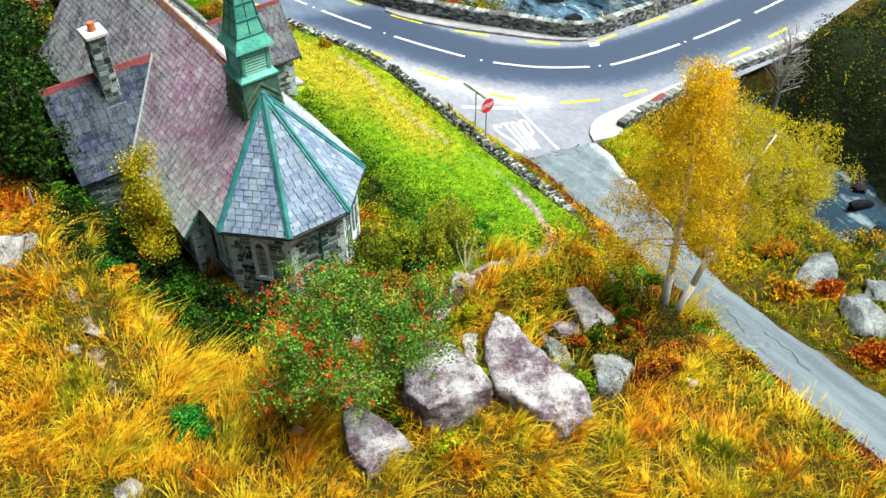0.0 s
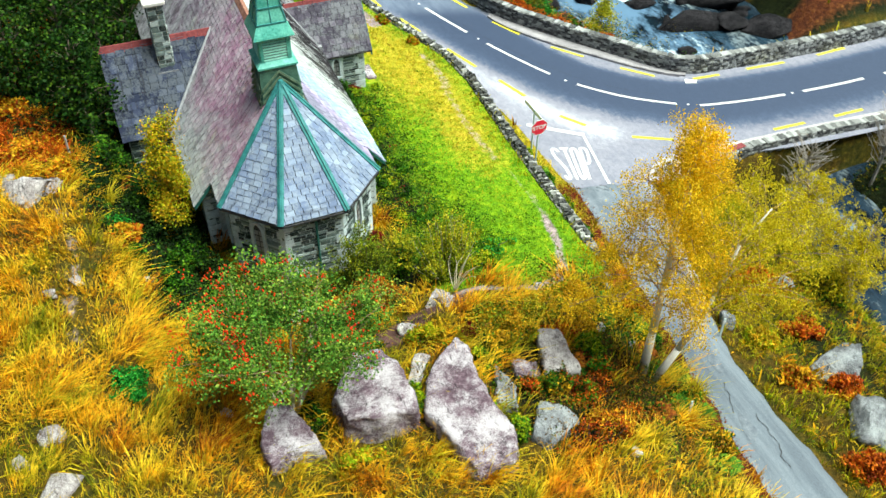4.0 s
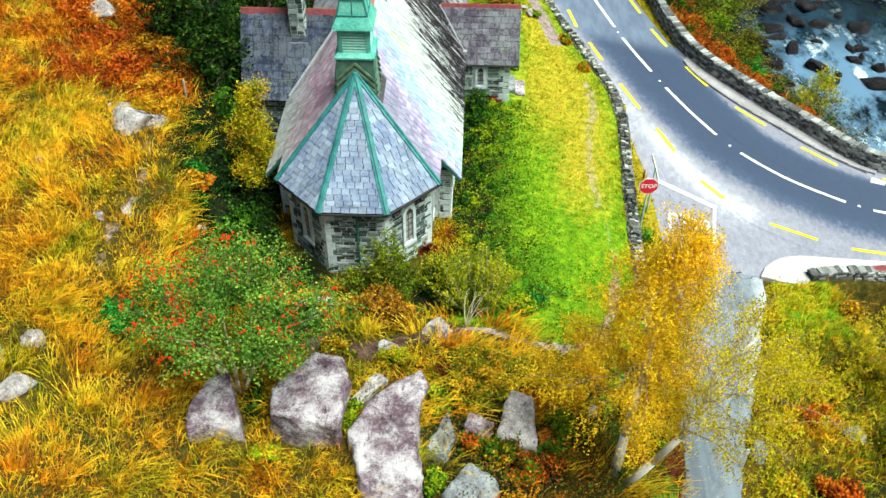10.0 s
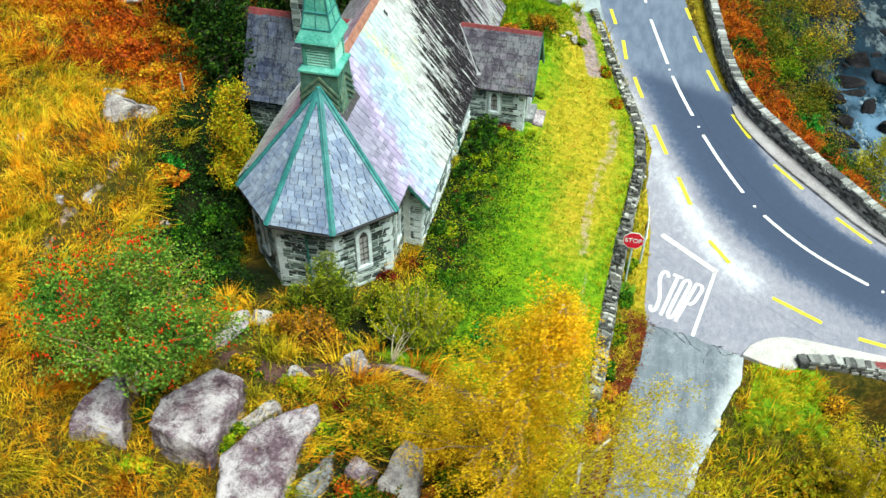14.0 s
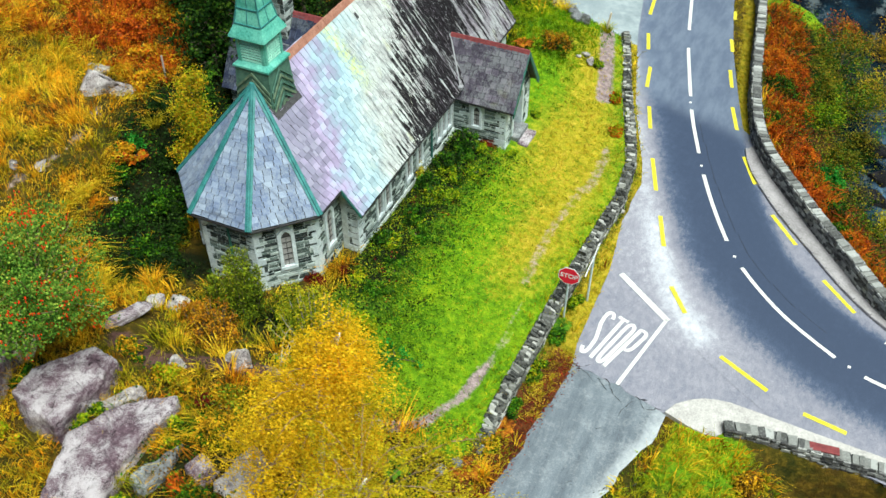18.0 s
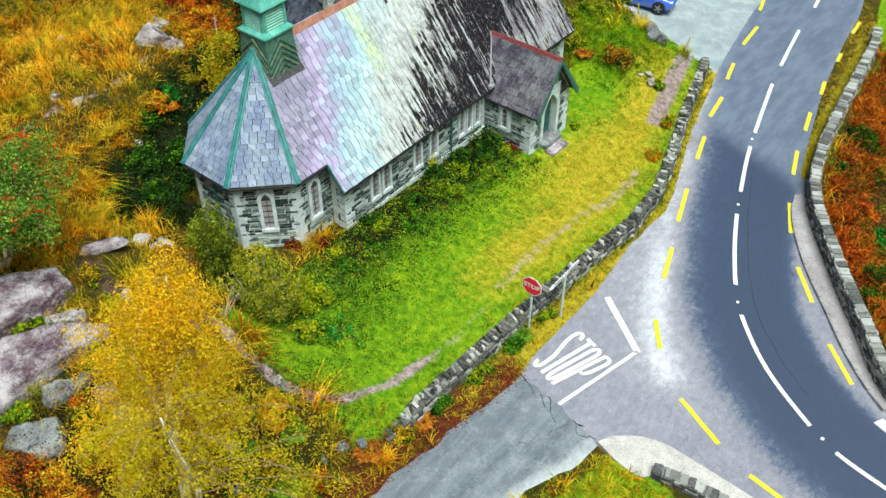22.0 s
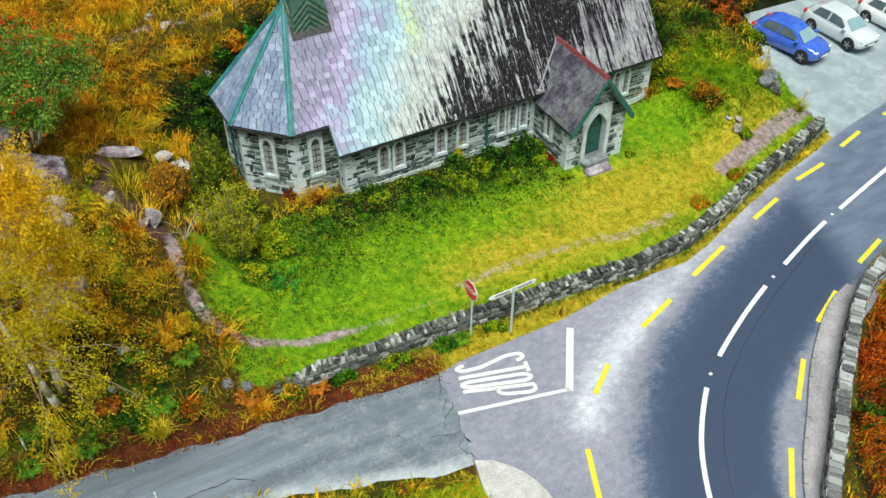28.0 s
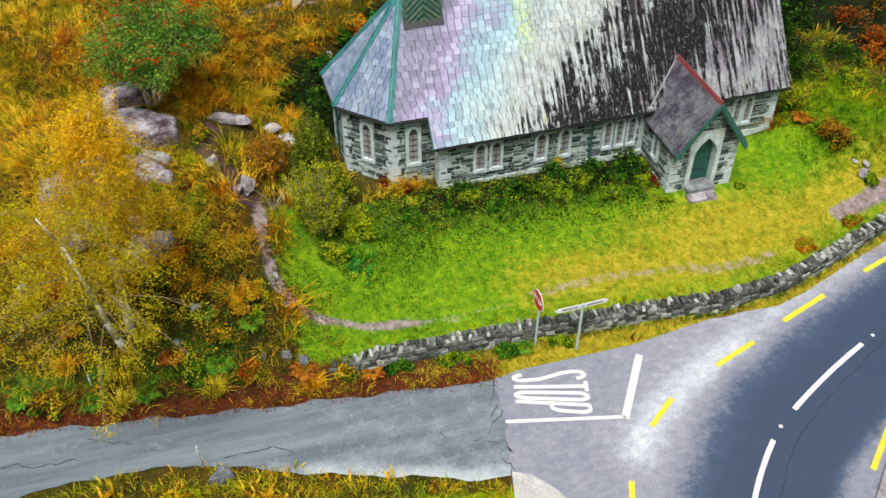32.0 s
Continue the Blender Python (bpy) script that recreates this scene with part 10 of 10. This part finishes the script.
def build_signs():
    x, y = 7.51, 1.5
    zb = gz(x, y)
    stop = thing("stop_sign", "red octagonal stop sign on a grey post by the wall", "road sign", at=(x, y, zb))
    bm = bmesh.new()
    tube(bm, (0, 0, -0.4), (0, 0, 0.98 - zb + 0.3), 0.038, 0.038, 12)
    part("post", bm, GALV, stop)
    face = Matrix.Translation((0, 0, 0.97 - zb)) @ pose(0, 0, 0, 0, 0, 3) @ pose(0, -0.06, 0, 90)
    def octagon(r, lo, hi):
        b = bmesh.new()
        prism(b, [(r * math.cos(math.pi / 8 + k * math.pi / 4), r * math.sin(math.pi / 8 + k * math.pi / 4)) for k in range(8)], lo, hi)
        return b
    part("plate", octagon(0.415, -0.02, 0.0), SIGN_WHITE, stop, "white plate border", at=face)
    part("face", octagon(0.385, 0.0, 0.004), SIGN_RED, stop, at=face)
    part("lettering", glyphs("STOP", 0.27), SIGN_WHITE, stop, "white word STOP", at=face @ pose(0, 0, 0.005))
    x, y = 8.0, 2.87
    zb = gz(x, y)
    fp = thing("finger_post", "pale grey finger post with two white direction arms", "road sign", at=(x, y, zb))
    bm = bmesh.new()
    tube(bm, (0, 0, -0.4), (0, 0, 0.86 - zb), 0.045, 0.045, 12)
    part("post", bm, GALV, fp)
    for s, ln in ((-1, 0.9), (1, 0.85)):
        bm = bmesh.new()
        prism(bm, [(0.06 * s, -0.09), (s * ln, -0.09), (s * (ln + 0.1), 0.0), (s * ln, 0.09), (0.06 * s, 0.09)], -0.012, 0.012, axis=0)
        part("arm", bm, SIGN_WHITE, fp, at=pose(0, 0, 0.76 - zb, 0, 0, 0 if s < 0 else 2))
        bm = bmesh.new()
        for k in range(2):
            box(bm, (0.012, min(s * 0.15, s * 0.75), 0.025 - 0.06 * k), (0.016, max(s * 0.15, s * 0.75), 0.05 - 0.06 * k))
        part("lettering", bm, GUTTER, fp, at=pose(0, 0, 0.76 - zb, 0, 0, 0 if s < 0 else 2))
    for px, py, h in ((9.35, -10.2, 1.0), (5.9, -13.2, 0.7)):
        mp = thing("marker_post", "thin pale blue-white marker post beside the side road", "post", at=(px, py, gz(px, py)))
        bm = bmesh.new()
        box(bm, (-0.05, -0.02, -0.3), (0.05, 0.02, h))
        part("post", bevelled(bm, 0.008), GALV, mp)
        bm = bmesh.new()
        box(bm, (-0.051, -0.024, h - 0.25), (0.051, 0.024, h - 0.1))
        part("reflector", bm, SIGN_WHITE, mp)
    # timber stake on the hillside
    st = thing("stake", "weathered grey timber stake on the hillside", "post", at=(-11.3, 3.8, gz(-11.3, 3.8)))
    bm = bmesh.new()
    tube(bm, (0, 0, -0.3), (0.05, 0, 1.1), 0.05, 0.04, 7)
    part("post", bm, BARK_GREY, st)


build_signs()


def car(x, y, turn, paint, label, group="parked cars"):
    """A small crossover: lofted body and cabin, glass, wheels with rims, lights, mirrors."""
    z = float(plane(x, y)) - 0.012
    ob = thing("car", label, "car", group, at=(x, y, z), turn=turn)
    ob.scale = (0.95, 0.95, 0.95)
    def loft(sections, close=True):
        bm = bmesh.new()
        rings = [[bm.verts.new(p) for p in s] for s in sections]
        n = len(rings[0])
        for a, b in zip(rings, rings[1:]):
            for i in range(n):
                bm.faces.new((a[i], a[(i + 1) % n], b[(i + 1) % n], b[i]))
        if close:
            bm.faces.new(rings[0][::-1])
            bm.faces.new(rings[-1])
        bmesh.ops.recalc_face_normals(bm, faces=bm.faces[:])
        return bm
    def section(px, w, zl, zh, r=0.16):
        h = w / 2
        return [(px, -h + 0.08, zl), (px, -h, zl + 0.14), (px, -h - 0.0, (zl + zh) / 2), (px, -h + 0.05, zh - r * 0.5), (px, -h + 0.16, zh), (px, 0, zh + 0.025), (px, h - 0.16, zh), (px, h - 0.05, zh - r * 0.5), (px, h, (zl + zh) / 2), (px, h, zl + 0.14), (px, h - 0.08, zl)]
    body = [(-2.08, 1.3, 0.42, 0.82), (-2.02, 1.62, 0.26, 0.98), (-1.7, 1.76, 0.22, 1.06), (-1.0, 1.78, 0.2, 1.02), (0.0, 1.76, 0.2, 0.99), (0.85, 1.78, 0.2, 0.98), (1.35, 1.76, 0.21, 0.93), (1.8, 1.64, 0.24, 0.84), (2.02, 1.36, 0.34, 0.7), (2.08, 1.1, 0.42, 0.6)]
    part("body", loft([section(*s) for s in body]), paint, ob, smooth=True)
    def cab(px, wb, wt, zt):
        return [(px[0], -wb / 2, 0.95), (px[1], -wt / 2, zt - 0.05), (px[1], -wt / 2 + 0.12, zt), (px[1], wt / 2 - 0.12, zt), (px[1], wt / 2, zt - 0.05), (px[0], wb / 2, 0.95)]
    cabin = [cab((-1.95, -1.6), 1.5, 1.16, 1.36), cab((-1.2, -1.15), 1.62, 1.24, 1.53), cab((-0.4, -0.35), 1.64, 1.26, 1.56), cab((0.3, 0.12), 1.62, 1.22, 1.52), cab((1.12, 0.55), 1.5, 1.14, 1.38)]
    part("cabin", loft(cabin), paint, ob, smooth=False)
    def glass(name, pts, pane=CAR_GLASS):
        bm = bmesh.new()
        bm.faces.new([bm.verts.new(p) for p in pts])
        part(name, bm, pane, ob)
    glass("windscreen", [(1.13, -0.66, 0.985), (1.13, 0.66, 0.985), (0.585, 0.5, 1.375), (0.585, -0.5, 1.375)], CAR_SKY_SCREEN)
    glass("rear_window", [(-1.955, -0.62, 1.0), (-1.635, -0.5, 1.33), (-1.635, 0.5, 1.33), (-1.955, 0.62, 1.0)])
    for s in (-1, 1):
        def sd(px, f, zz):
            wb, wt = 1.63, 1.25
            return (px, s * ((wb * (1 - f) + wt * f) / 2 + 0.012), zz)
        glass("side_window", [sd(-0.35, 0.12, 1.03), sd(0.85, 0.1, 1.02), sd(0.3, 0.85, 1.42), sd(-0.3, 0.9, 1.48)])
        glass("side_window", [sd(-1.45, 0.16, 1.05), sd(-0.45, 0.12, 1.03), sd(-0.4, 0.9, 1.48), sd(-1.15, 0.85, 1.44)])
        bm = bmesh.new()
        box(bm, (0.72, s * 0.9 - 0.1, 0.98), (0.92, s * 0.9 + 0.1, 1.12))
        part("mirror", bevelled(bm, 0.03), paint, ob)
        bm = bmesh.new()
        box(bm, (1.76, s * 0.62 - 0.13, 0.67), (1.985, s * 0.62 + 0.12, 0.77))
        part("headlight", bevelled(bm, 0.03), LENS_CLEAR, ob)
        bm = bmesh.new()
        box(bm, (-2.07, s * 0.68 - 0.12, 0.78), (-1.85, s * 0.68 + 0.14, 1.02))
        part("tail_light", bevelled(bm, 0.03), LENS_RED, ob)
        for px in (-1.26, 1.26):
            bm = bmesh.new()
            bmesh.ops.create_cone(bm, cap_ends=True, segments=20, radius1=0.385, radius2=0.385, depth=0.1, matrix=pose(px, s * 0.85, 0.36, 90))
            part("wheel_arch", bm, BLACK_TRIM, ob)
            bm = bmesh.new()
            bmesh.ops.create_cone(bm, cap_ends=True, segments=24, radius1=0.325, radius2=0.325, depth=0.22)
            bevelled(bm, 0.03)
            wheel = part("wheel", bm, TYRE, ob, at=pose(px, s * 0.82, 0.34, 90))
            bm = bmesh.new()
            bmesh.ops.create_cone(bm, cap_ends=True, segments=16, radius1=0.09, radius2=0.09, depth=0.03, matrix=Matrix.Translation((0, 0, -s * 0.115)))
            for k in range(5):
                box(bm, (0.02, -0.035, -0.012), (0.23, 0.035, 0.012), Matrix.Translation((0, 0, -s * 0.112)) @ pose(0, 0, 0, 0, 0, 72 * k))
            part("rim", bm, ALLOY, wheel)
    bm = bmesh.new()
    box(bm, (2.03, -0.26, 0.4), (2.1, 0.26, 0.5))
    part("number_plate", bm, SIGN_WHITE, ob, "plain white number plate")
    bm = bmesh.new()
    box(bm, (1.98, -0.5, 0.5), (2.085, 0.5, 0.6))
    part("grille", bevelled(bm, 0.02), BLACK_TRIM, ob)
    return ob


car(-1.95, 25.95, 12.5, CAR_BLUE, "bright blue small crossover parked on gravel")
car(-1.75, 29.35, 4, CAR_SILVER, "silver-white small crossover parked on gravel")
car(-1.2, 32.9, 4, CAR_WHITE, "white hatchback parked on gravel")
